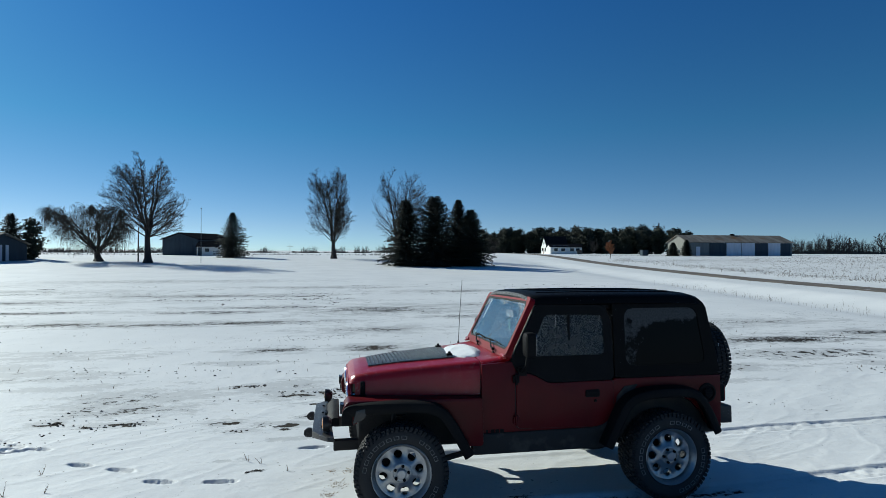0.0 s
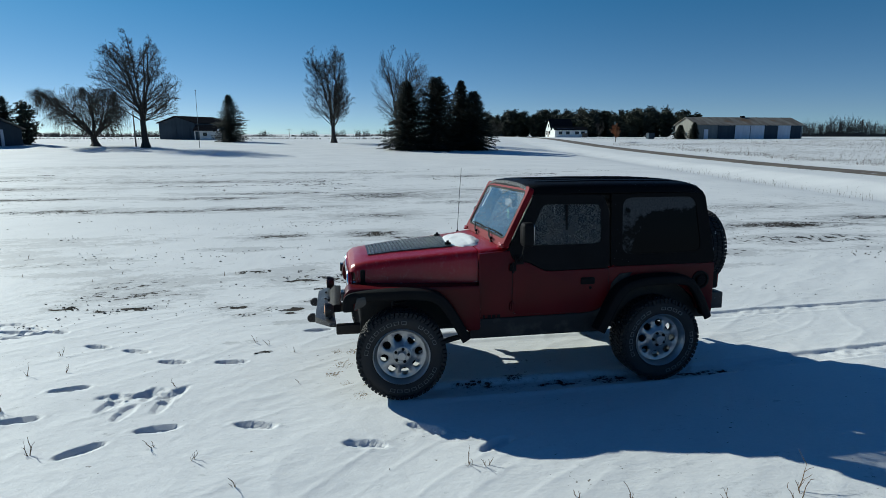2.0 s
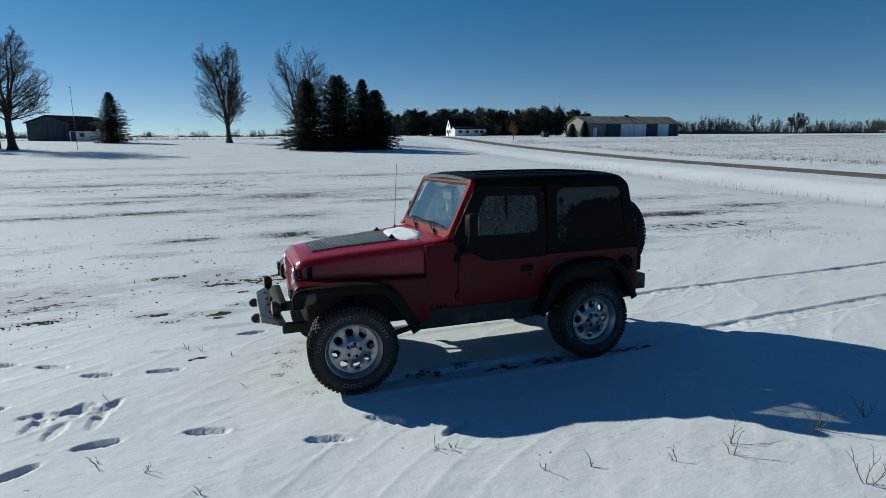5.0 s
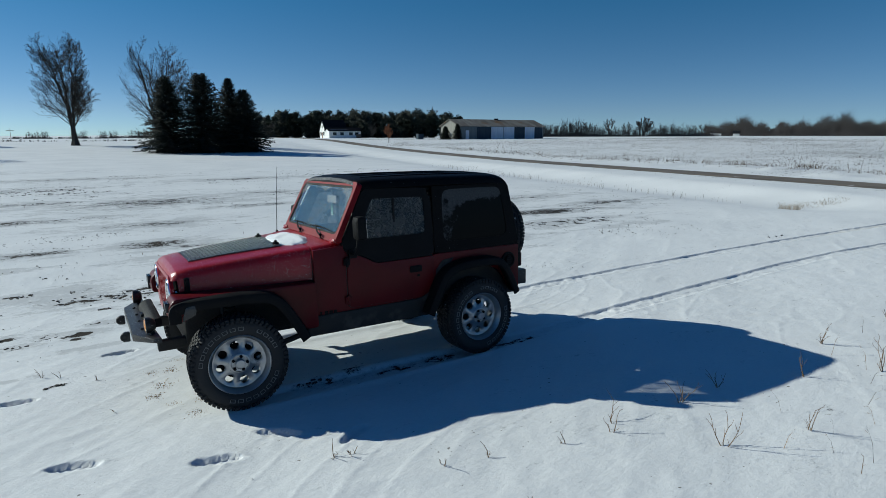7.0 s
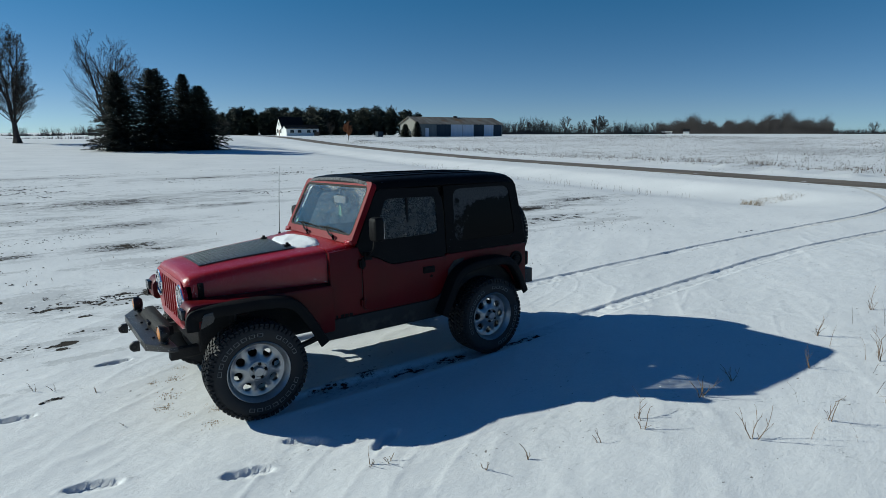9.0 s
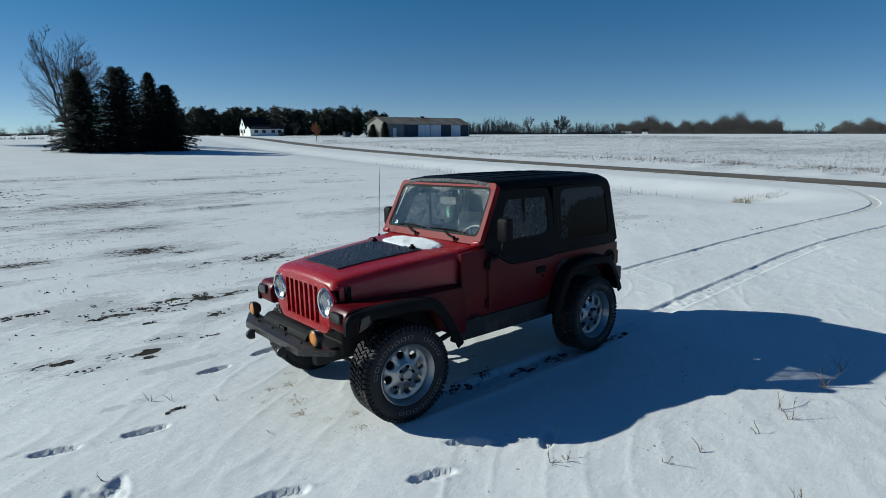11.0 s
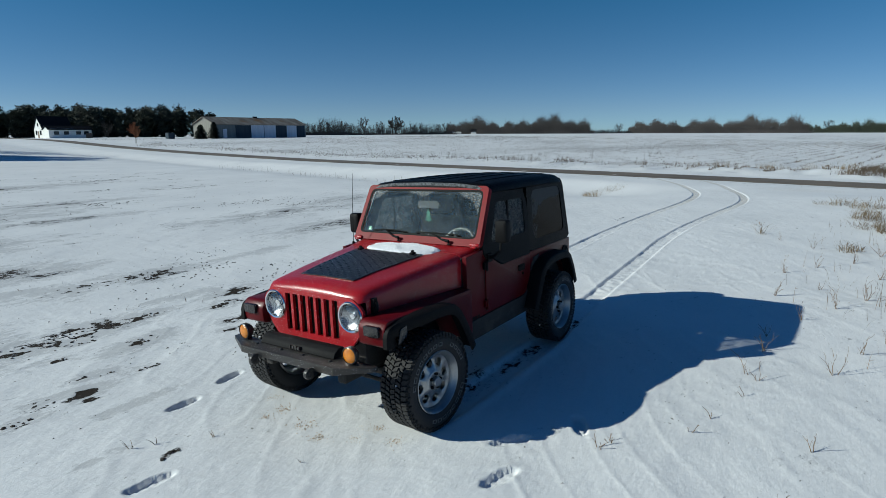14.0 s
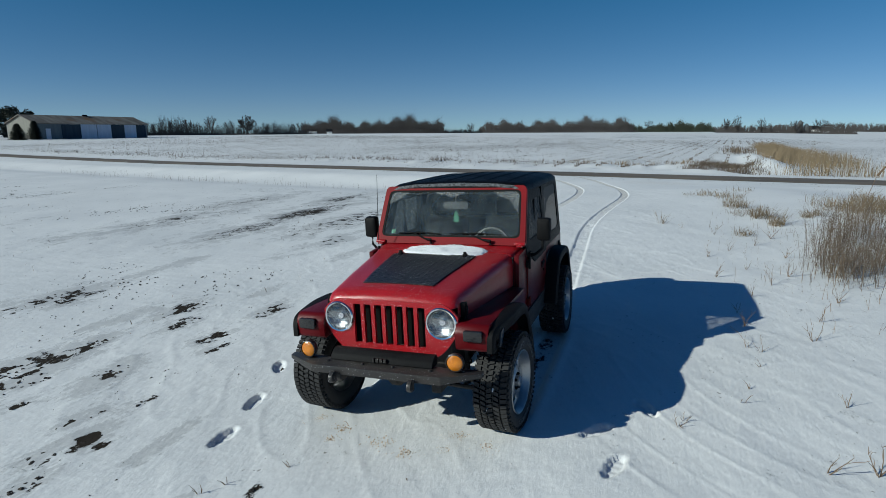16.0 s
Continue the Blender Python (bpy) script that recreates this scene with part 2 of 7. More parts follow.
def lie(x, y):
    """Height of the ground without small relief."""
    x, y = np.asarray(x, float), np.asarray(y, float)
    s = y * (1 - 0.25 * smooth_step(18, 32, x) * smooth_step(150, 80, y)) + 0.35 * np.maximum(0, x - 20)
    z = np.zeros_like(s)
    for d, w in ((-2.5, 0.2), (-1.2, 0.2), (0, 0.2), (1.2, 0.2), (2.5, 0.2)):
        k = np.clip(np.abs(s) / 12, 0.15, 4)
        z = z + w * np.interp(s + d * k, LIE_S, LIE_Z)
    o = road_offset(x, y)
    # road bed a little raised, a snowy ditch on its near side, broken by the field entrance
    entrance = smooth_step(3.0, 8.0, np.abs(y + 2.0))
    z = z + 0.12 * np.exp(-(o / 4.5) ** 4) * smooth_step(400, 150, np.abs(y))
    level = np.exp(-(o / 6.5) ** 4) * smooth_step(46, 30, y)
    z = z * (1 - level) + np.interp(y, [-40, 8, 30, 46], [-0.04, -0.05, -0.09, -0.09]) * level
    ditch = np.exp(-((o + 8.2) / 2.0) ** 2) * entrance
    ditch += 0.8 * np.exp(-((o - 5.6) / 1.4) ** 2)
    z = z - 0.24 * ditch * smooth_step(160, 60, np.abs(y))
    z = z + 0.08 * np.exp(-((o + 5.2) / 1.1) ** 2) * entrance * smooth_step(160, 60, np.abs(y))
    z = z - 0.0045 * np.clip(y - 120, 0, 480) * smooth_step(75, 15, x)
    # a heap of ploughed-up snow beside the ditch, and a low bank beyond the road
    u = np.clip((x - 36) / 26, 0, 1)
    z = z + 0.5 * np.exp(-((y + 8.3 + 1.7 * u) / .9) ** 2) * smooth_step(34, 37, x) * smooth_step(64, 54, x)
    z = z + (0.14 + 0.34 * value_noise(x * .5, y, .45, 51) * value_noise(x, y, 1.3, 52)) * smooth_step(3.2, 4.6, o) * smooth_step(20, 7, o) * smooth_step(-7, -4, y) * smooth_step(40, 24, y)
    return z


LIE_GX, LIE_GY = np.linspace(-70, 130, 801), np.linspace(-25, 225, 1001)
LIE_GRID = lie(*np.meshgrid(LIE_GX, LIE_GY))


def lie_at(x, y):
    """Height of the ground at one place, from a table near by."""
    u, v = (x + 70) * 4, (y + 25) * 4
    if 0 <= u < 800 and 0 <= v < 1000:
        i, j = int(u), int(v)
        fu, fv = u - i, v - j
        g = LIE_GRID
        return float((g[j, i] * (1 - fu) + g[j, i + 1] * fu) * (1 - fv) + (g[j + 1, i] * (1 - fu) + g[j + 1, i + 1] * fu) * fv)
    return float(lie(x, y))


def spread(fine, near, grow, far):
    """Grid lines: even between the two ends of each stretch in fine, then ever wider out to far."""
    out = []
    for a, b, step in fine:
        out += list(np.arange(a, b, step))
    out.append(fine[-1][1])
    lo, hi = [], []
    for start, sign, store, st in ((out[0], -1, lo, fine[0][2]), (out[-1], 1, hi, fine[-1][2])):
        v, s = start, st
        while abs(v) < far:
            s = min(s * grow, 400)
            v += sign * s
            store.append(v)
    return np.array(lo[::-1] + out + hi)


# wheel tracks: from the entrance off the road, curving to behind the car
def eased(pts):
    p = np.array(pts, float)
    for _ in range(3):
        q = np.empty((2 * len(p) - 2, 2))
        q[0::2], q[1::2] = 0.75 * p[:-1] + 0.25 * p[1:], 0.25 * p[:-1] + 0.75 * p[1:]
        p = np.vstack([p[:1], q, p[-1:]])
    return p


def line_distance(x, y, line):
    """Distance from a polyline and the way along it."""
    best = np.full(x.shape, 1e9)
    along = np.zeros(x.shape)
    run = 0.0
    for (ax, ay), (bx, by) in zip(line[:-1], line[1:]):
        l2 = (bx - ax) ** 2 + (by - ay) ** 2
        t = np.clip(((x - ax) * (bx - ax) + (y - ay) * (by - ay)) / l2, 0, 1)
        d = np.hypot(x - ax - t * (bx - ax), y - ay - t * (by - ay))
        k = d < best
        best = np.where(k, d, best)
        along = np.where(k, run + t * math.sqrt(l2), along)
        run += math.sqrt(l2)
    return best, along


TRACKS = [eased([(2.4, -0.76), (4.4, -0.57), (7.5, -0.40), (10.3, -0.22), (13.8, -0.40), (16.5, -0.70), (18.2, -0.74), (20.0, -0.48), (21.8, -0.05), (25.7, 1.3), (28.5, 2.9)]),
          eased([(2.4, 0.76), (4.8, 1.10), (7.6, 1.10), (9.6, 1.20), (13.5, 1.20), (16.7, 0.93), (19.3, 1.0), (21.4, 1.35), (23.2, 2.0), (25.5, 3.2), (28.3, 5.0)])]
# footprints: x, y, heading in degrees
STEPS = []


for sx, sy, sh in ((-3.16, 1.17, -28), (-2.69, 0.92, -28), (-2.2, 0.49, -18), (-1.62, 0.38, -10), (-0.78, 1.33, 4), (-2.93, -0.08, 12), (-3.07, -0.7, 8), (-1.93, -1.05, 5),
                   (-2.37, -1.31, 35), (-3.0, -1.55, 18), (-1.19, -1.13, -20), (0.11, -1.44, -40), (-0.18, 1.5, 12), (0.59, 1.79, 30), (0.58, -1.78, 32),
                   (-0.36, -1.6, -17), (-4.75, 2.14, -15), (-3.98, 0.42, 5), (-3.87, 1.84, -20), (-4.4, 1.95, -15), (-1.4, -2.3, 20)):
    STEPS.append((sx, sy, sh, 1.0))
GREY = [(-1.0, 1.75, .4, .14), (-1.6, 1.0, .28, .10), (-3.0, 4.6, .9, .5), (-1.3, 5.3, .8, .35), (-0.2, 3.4, .7, .3), (-4.2, 3.6, .8, .3), (1.6, 5.0, .7, .3), (3.2, 3.9, .6, .2), (-5.2, 5.6, 1.2, .4), (0.4, 7.4, 1.2, .5), (4.4, 7.0, 1.4, .4), (-2.4, 7.6, 1.5, .4), (6.4, 4.0, 1.2, .3), (-7.5, 8.0, 1.8, .5), (12, 5.2, 2, .5)]
# scuffed patch where somebody turned round: many overlapping prints
for _ in range(11):
    STEPS.append((-2.25 + random.uniform(-.42, .42), -0.52 + random.uniform(-.22, .22), random.uniform(0, 180), .5))
for _ in range(8):
    STEPS.append((-4.5 + random.uniform(-.4, .5), 2.0 + random.uniform(-.3, .3), random.uniform(-40, 40), .6))

# bare or thinly covered soil: x, y, half length, half breadth, how much
BARE = [(-1.32, .62, .10, .05, 1.0), (-3.45, 2.8, 0.42, 0.10, 1.0), (-4.3, 3.07, 0.16, 0.10, .9), (-0.98, 2.78, .13, .07, 1.0), (-1.17, 2.37, .16, .09, 1.0), (-1.16, 2.17, .08, .05, 1.0), (-0.77, 2.71, .08, .04, 1.0), (-0.45, 2.48, .16, .04, .9), (-1.46, 2.45, .14, .10, 1.0), (-1.7, 2.2, .20, .08, 1.0), (-0.39, 3.98, .16, .06, 1.0), (-0.81, 3.6, .12, .05, .9), (0.02, 3.43, .22, .12, .85), (0.41, 4.4, .4, .10, .8), (0.88, 2.81, .18, .05, 1.0), (1.55, 4.0, .25, .14, .9), (-1.98, 2.62, 0.2, 0.08, .9),
        (-3.7, 4.2, 0.8, 0.8, .55), (-3.25, 3.64, 0.6, 0.25, .6), (-2.05, 5.17, 0.35, 0.15, .8), (-0.84, 4.42, 0.7, 0.35, .75), (-1.85, 9.28, 0.9, 0.35, .8), (1.4, 18.9, 3.2, 1.8, .74),
        (-3.65, 15.05, 3.0, 0.6, .8), (-6.5, 14.8, 2.6, 0.5, .8), (-9.8, 15.4, 2.2, 0.7, .75), (-12.5, 19.2, 3.5, 0.5, .8), (-5.3, 18.6, 2.4, 0.6, .8), (-3.4, 20.5, 3.0, 0.7, .7), (0.43, 9.3, 0.8, 0.5, .8),
        (0.6, 12.8, 1.6, 0.8, .65), (-6.8, 9.2, 1.6, 0.5, .45), (-6.3, 6.8, 1.0, 0.5, .55), (0.85, -0.70, 0.40, 0.12, .66), (1.45, -0.72, 0.45, 0.10, .60), (1.92, -0.73, 0.34, 0.13, .66), (2.85, -0.76, 0.4, 0.10, .70), (0.62, -0.66, .2, .07, .75), (1.15, -0.60, .3, .08, .66), (0.36, 9.1, 0.9, 0.4, .7),
        (1.0, 8.6, 0.7, 0.3, .7), (1.43, 6.9, 0.9, 0.35, .8), (-0.15, 4.5, 0.55, 0.3, .8), (-1.03, 4.69, 0.7, 0.5, .6), (1.17, 3.14, 0.22, 0.12, 1.0), (2.36, 3.12, 0.3, 0.13, 1.0), (2.15, 4.47, 0.4, 0.2, .8),
        (12.2, 8.8, 2.4, 0.7, .85), (10.5, 6.6, 2.2, 0.5, .78), (7.7, 5.2, 1.2, 0.3, .7), (8.6, 8.5, 2.0, 0.6, .7), (2.3, 6.9, 0.6, 0.3, .7), (4.5, 16.0, 2.0, 0.5, .7), (6.0, 20.5, 2.5, 0.6, .62), (-16, 24, 6, 1.0, .72), (-8, 27, 6, 1.0, .72),
        (-22, 18, 6, 0.7, .75), (-20, 31, 7, 1.2, .66), (-2, 33, 5, 0.9, .66), (7, 29, 4, 0.9, .62), (-14, 40, 8, 1.4, .6), (-28, 36, 8, 1.3, .66), (16.0, 9.8, 2.0, .5, .75), (14.5, 12.6, 2.4, .6, .62), (9.4, 11.8, 2.4, .6, .62)]
GRIT = [(-0.39, 0.84, .07), (-0.28, 0.75, .05), (-0.39, 0.47, .06), (-0.56, 0.50, .05), (-0.29, -0.37, .05), (-0.25, -0.45, .05), (-0.46, -0.43, .05), (-0.35, -0.70, .06), (-0.5, 0.1, .08), (-0.6, -0.15, .06)]


def build_ground():
    gx = spread([(-15, -5.4, 0.12), (-5.4, -4.7, 0.034), (-4.7, 0.9, 0.021), (0.9, 6.2, 0.032), (6.2, 27, 0.07)], 0, 1.09, 2600)
    gy = spread([(-6, -3.8, 0.10), (-3.8, -2.5, 0.034), (-2.5, 2.3, 0.021), (2.3, 4.8, 0.034), (4.8, 24, 0.15)], 0, 1.09, 2600)
    x, y = np.meshgrid(gx, gy)
    z = lie(x, y)
    near = np.exp(-((x - 1) / 30) ** 2 - ((y - 4) / 30) ** 2)
    # long low drifts along the wind, and fine ripples
    wind = 0.62
    u, v = x * math.cos(wind) + y * math.sin(wind), -x * math.sin(wind) + y * math.cos(wind)
    off = 1 - np.exp(-((road_offset(x, y)) / 3.2) ** 4)
    z += off * 0.025 * (value_noise(u, v, 0.35, 1) - .5)
    z += near * off * 0.012 * (value_noise(u * 0.5, v * 1.6, 1.3, 2) - .5)
    ridge = 1 - np.abs(2 * value_noise(u * 0.6 + 3, v * 1.5, 1.9, 5) - 1)
    z += near * off * (0.005 * ridge ** 6 + 0.006 * (1 - np.abs(2 * value_noise(u * 0.35 + 9, v * 1.7 + .25 * np.sin(u * 1.7), 2.0, 8) - 1)) ** 16 * smooth_step(.35, .7, value_noise(u, v, .5, 9)))
    z += near * 0.0035 * (value_noise(u, v * 1.8, 6.0, 3) - .5)
    z += near * 0.0015 * (value_noise(x, y, 15.0, 4) - .5)
    field = smooth_step(6, 9, road_offset(x, y))
    z += field * 0.10 * (value_noise(x * 0.35, y * 1.2, 1.0, 7) - .5) * smooth_step(260, 60, np.hypot(x, y))
    # wheel tracks
    trod = np.zeros_like(z)
    box = (x > 2) & (x < 28.5) & (y > -3) & (y < 7)
    for line in TRACKS:
        d, a = line_distance(x[box], y[box], line)
        tread = (1.2 * value_noise(x[box], y[box], 11, 41) + .8 * value_noise(x[box], y[box], 27, 42) - 1.0) * 0.013
        cut = -0.021 * smooth_step(0.145, 0.115, d) + 0.003 * np.exp(-((d - .17) / .03) ** 2) * (.5 + value_noise(x[box], y[box], 9, 43)) + tread * smooth_step(.13, .11, d)
        fade = smooth_step(27, 20, x[box]) * 0.8 + .2
        z[box] += cut * fade
        trod[box] = np.maximum(trod[box], 0.56 * smooth_step(.14, .10, d) * (.7 + .45 * smooth_step(9, 19, x[box])))
    # the last metres of the wheels' way run on under the car
    for s in (-1, 1):
        d = np.abs(y - s * 0.76)
        k = (x > 0) & (x < 2.45) & (d < .4)
        z[k] += (-0.03 * smooth_step(.15, .10, d) + .014 * np.exp(-((d - .19) / .05) ** 2))[k] * smooth_step(0, .3, x)[k]
    # footprints
    for fx, fy, h, deep in STEPS:
        k = (np.abs(x - fx) < .5) & (np.abs(y - fy) < .5)
        hr = radians(h)
        a = (x[k] - fx) * math.cos(hr) + (y[k] - fy) * math.sin(hr)
        b = -(x[k] - fx) * math.sin(hr) + (y[k] - fy) * math.cos(hr)
        half = .046 + .006 * np.sin(a * 16 + 1.2)
        e = (np.abs(a / .155) ** 3 + np.abs(b / half) ** 2.6) ** (1 / 2.8)
        lump = value_noise(x[k] + fx * 7, y[k], 34, 21)
        z[k] += deep * (-0.034 + .006 * np.sin(a * 95) * (np.abs(b) < .036) * .5 + .004 * (lump - .5)) * smooth_step(1.12, .88, e) + .016 * np.clip(lump - .45, 0, 1) * np.exp(-((e - 1.35) / .22) ** 2)
    # the field entrance is trodden, the road's edges are brown
    soil = 0.26 + 0.16 * (value_noise(x * .5, y, .11, 11) - .4)
    rows_ = value_noise(x * .05, y * .55, 1.0, 17) * value_noise(x * .16, y * .16, 1.0, 18)
    soil = soil + smooth_step(7, 13, y) * 0.50 * np.clip(rows_ - .20, 0, 1)
    soil = soil * smooth_step(60, 25, y) + (1 - smooth_step(60, 25, y)) * .22
    thin = np.zeros_like(z)
    for bx, by, a, b, k in BARE:
        e = np.sqrt(((x - bx) / a) ** 2 + ((y - by) / b) ** 2)
        amount = min(k + .10, 1.0)
        if by < 7.5 and abs(by) > 1 and x.size:
            # near patches break up into clumps with grey snow round them
            zone = np.exp(-(e / 1.5) ** 4)
            lumpy = value_noise(x + .3 * by, y * 1.4, 5.5, 31) * .6 + value_noise(x, y * 1.3, 13, 32) * .4
            soil = np.maximum(soil, amount * zone * smooth_step(.43, .58, lumpy))
        else:
            soil = np.maximum(soil, (k + .02 if by > 7 else amount) * np.exp(-e ** 2.2 * .6))
        e2 = np.sqrt(((x - bx) / (a * 1.9 + .12)) ** 2 + ((y - by - .05) / (b * 1.9 + .10)) ** 2)
        if by > 0.9:
            thin = np.maximum(thin, .62 * np.exp(-e2 ** 2.5))
    for bx, by, a, b in GREY:
        e = np.sqrt(((x - bx) / a) ** 2 + ((y - by) / b) ** 2)
        thin = np.maximum(thin, .66 * np.exp(-e ** 3))
    o = road_offset(x, y)
    soil = np.where(field > 0, np.maximum(soil, field * (0.50 + .34 * (value_noise(x * .3, y, .12, 13) - .5)) * smooth_step(700, 120, np.hypot(x, y))), soil)
    soil *= 1 - .9 * np.exp(-((o + 7.6) / 2.2) ** 2)
    soil = np.maximum(soil, .50 * np.exp(-((np.abs(o) - 2.1) / .35) ** 2))
    trod = np.maximum(trod, .5 * np.exp(-((o + 4.5) / 2.5) ** 2) * np.exp(-((y + 2) / 4) ** 2))
    nx, ny = len(gx), len(gy)
    idx = np.arange(nx * ny).reshape(ny, nx)
    quads = np.stack([idx[:-1, :-1], idx[:-1, 1:], idx[1:, 1:], idx[1:, :-1]], -1).reshape(-1, 4)
    me = bpy.data.meshes.new("ground")
    me.vertices.add(nx * ny)
    me.vertices.foreach_set("co", np.stack([x, y, z], -1).ravel())
    me.loops.add(quads.size)
    me.loops.foreach_set("vertex_index", quads.ravel())
    me.polygons.add(len(quads))
    me.polygons.foreach_set("loop_start", np.arange(0, quads.size, 4))
    me.update(calc_edges=True)
    me.validate()
    for nm, val in (("soil", soil), ("trodden", trod), ("thin", thin)):
        at = me.attributes.new(nm, "FLOAT", "POINT")
        at.data.foreach_set("value", val.ravel().astype(np.float32))
    me.shade_smooth()
    me.materials.append(SNOW)
    ob = new("ground", me)
    return tagged(ob, "snow-covered ploughed field with bare soil patches and footprints", "ground", kind="structure")


GROUND = build_ground()


def build_road():
    bm = bmesh.new()
    rows = []
    ys = list(np.arange(-60, 60, 1.0)) + list(np.arange(60, 420, 6.0))
    for yy in ys:
        row = []
        for k in range(9):
            o = -1.45 + k * 2.9 / 8 + (0.18 * (random.random() - .5) if k in (0, 8) else 0)
            xx = 28.8 + 0.135 * yy + o
            row.append(bm.verts.new((xx, yy, lie_at(xx, yy) + (0.005 if k in (0, 8) else 0.035 + .02 * math.cos(o * .6)))))
        rows.append(row)
    for a, b in zip(rows[:-1], rows[1:]):
        for k in range(8):
            bm.faces.new((a[k], a[k + 1], b[k + 1], b[k]))
    ob = part("road", bm, ROAD, smooth=True)
    return tagged(ob, "narrow brown gravel road wet with melting snow", "road", kind="structure")


build_road()

# ---- trees ----
def tubes(segs, sides):
    """Mesh data for many tapered pieces of branch."""
    verts, faces = [], []
    for p, q, r0, r1 in segs:
        d = (q - p)
        if d.length < 1e-6:
            continue
        d.normalize()
        a = d.orthogonal().normalized()
        b = d.cross(a)
        i = len(verts)
        for c, r in ((p, r0), (q, r1)):
            for k in range(sides):
                w = 2 * math.pi * k / sides
                verts.append(c + (a * math.cos(w) + b * math.sin(w)) * r)
        for k in range(sides):
            faces.append((i + k, i + (k + 1) % sides, i + sides + (k + 1) % sides, i + sides + k))
    return verts, faces


def grow(rng, p, d, length, r, level, deepest, out, spread_by, up, droop, split):
    """One branch of bent pieces, with its side branches."""
    n = 5 if level < 2 else 3
    if level == 0:
        n = 7
    step = length / n
    for i in range(n):
        bend = 0.10 if level == 0 else 0.22
        d = (d + Vector((rng.uniform(-bend, bend), rng.uniform(-bend, bend), rng.uniform(-bend, bend) + up * (0.12 if level else 0.02) - droop * level * 0.13))).normalized()
        q = p + d * step
        r1 = r * (1 - 0.72 * (i + 1) / n) if level else r * (1 - .55 * (i + 1) / n)
        r0 = r * (1 - 0.72 * i / n) if level else r * (1 - .55 * i / n)
        out[0 if level < 2 else 1].append((p.copy(), q.copy(), r0, r1))
        p = q
        if level < deepest and (level > 0 or i >= 1):
            kids = split[level] if isinstance(split, tuple) else split
            for _ in range(kids):
                side = d.orthogonal().normalized()
                side.rotate(Matrix.Rotation(rng.uniform(0, 6.283), 3, d))
                ang = rng.uniform(0.7, 1.25) * spread_by
                nd = (d * math.cos(ang) + side * math.sin(ang)).normalized()
                grow(rng, p, nd, length * rng.uniform(0.42, 0.68) * (1 - 0.35 * i / n), max(r1 * rng.uniform(0.45, 0.62), 0.008), level + 1, deepest, out, spread_by, up, droop, split)


def bare_tree(seed, height, trunk_r, x, y, label, spread_by=0.75, up=0.5, droop=0.0, split=(3, 3, 2, 2), deepest=4, fork=0, twig_mat=None, trunk_part=0.62, twig_r=1.0, lean=(0, 0), fan=1.0, name="bare_tree", env=None, hang=0, shift=0.0):
    rng = random.Random(seed)
    ob = empty(name, x, y, lie_at(x, y) - 0.05)
    out = ([], [])
    base = Vector((0, 0, 0))
    if fork:
        top = Vector((lean[0] * .1, lean[1] * .1, height * 0.17))
        out[0].append((base, top, trunk_r * 1.15, trunk_r * .95))
        for k in range(fork):
            w = 6.283 * k / fork + rng.uniform(-.3, .3)
            a = rng.uniform(.16, .42) * (spread_by / .75) * fan
            grow(rng, top, Vector((math.cos(w) * math.sin(a), math.sin(w) * math.sin(a), math.cos(a))), height * rng.uniform(.62, .80), trunk_r * .40, 0, deepest, out, spread_by, up, droop, split)
    else:
        grow(rng, base, Vector((lean[0] * .1, lean[1] * .1, 1)).normalized(), height * trunk_part, trunk_r, 0, deepest, out, spread_by, up, droop, split)
    top_z = max(s[1].z for s in out[0] + out[1])
    k = height / top_z
    segs0 = [(a * k, b * k, r0, r1) for a, b, r0, r1 in out[0]]
    segs1 = [(a * k, b * k, r0 * twig_r, r1 * twig_r) for a, b, r0, r1 in out[1]]
    if env:
        # the crown keeps to an uneven rounded outline
        et, ew = [e[0] for e in env], [e[1] * height for e in env]

        def inside(s):
            m = (s[0] + s[1]) / 2
            return math.hypot(m.x - shift * min(1, m.z / height * 2), m.y) < np.interp(m.z / height, et, ew) * (.93 + .22 * noise.noise((m.x * .9, m.y * .9, m.z * .9 + seed)))
        segs0 = [s for s in segs0 if s[0].z < .3 * height and s[2] > .12 or inside(s)]
        segs1 = [s for s in segs1 if inside(s)]
    for a, b, r0, r1 in list(segs1) if hang else ():
        # fine twigs that hang down in strands
        if b.z > .35 * height and rng.random() < hang:
            p, d = b, Vector(((b.x - shift) * .05, b.y * .05, -.2)).normalized()
            for i in range(5):
                q = p + d * height * rng.uniform(.035, .065)
                if q.z < .1 * height:
                    break
                segs1.append((p, q, .012, .009))
                p, d = q, (d + Vector((rng.uniform(-.12, .12), rng.uniform(-.12, .12), -.45))).normalized()
    # root flare
    segs0.append((Vector((0, 0, -0.1)), Vector((0, 0, height * .04)), trunk_r * 1.5, trunk_r))
    v, f = tubes(segs0, 6)
    link_mesh("trunk", v, f, BARK, ob)
    v, f = tubes(segs1, 3)
    link_mesh("crown", v, f, twig_mat or TWIG, ob)
    return tagged(ob, label, "tree")


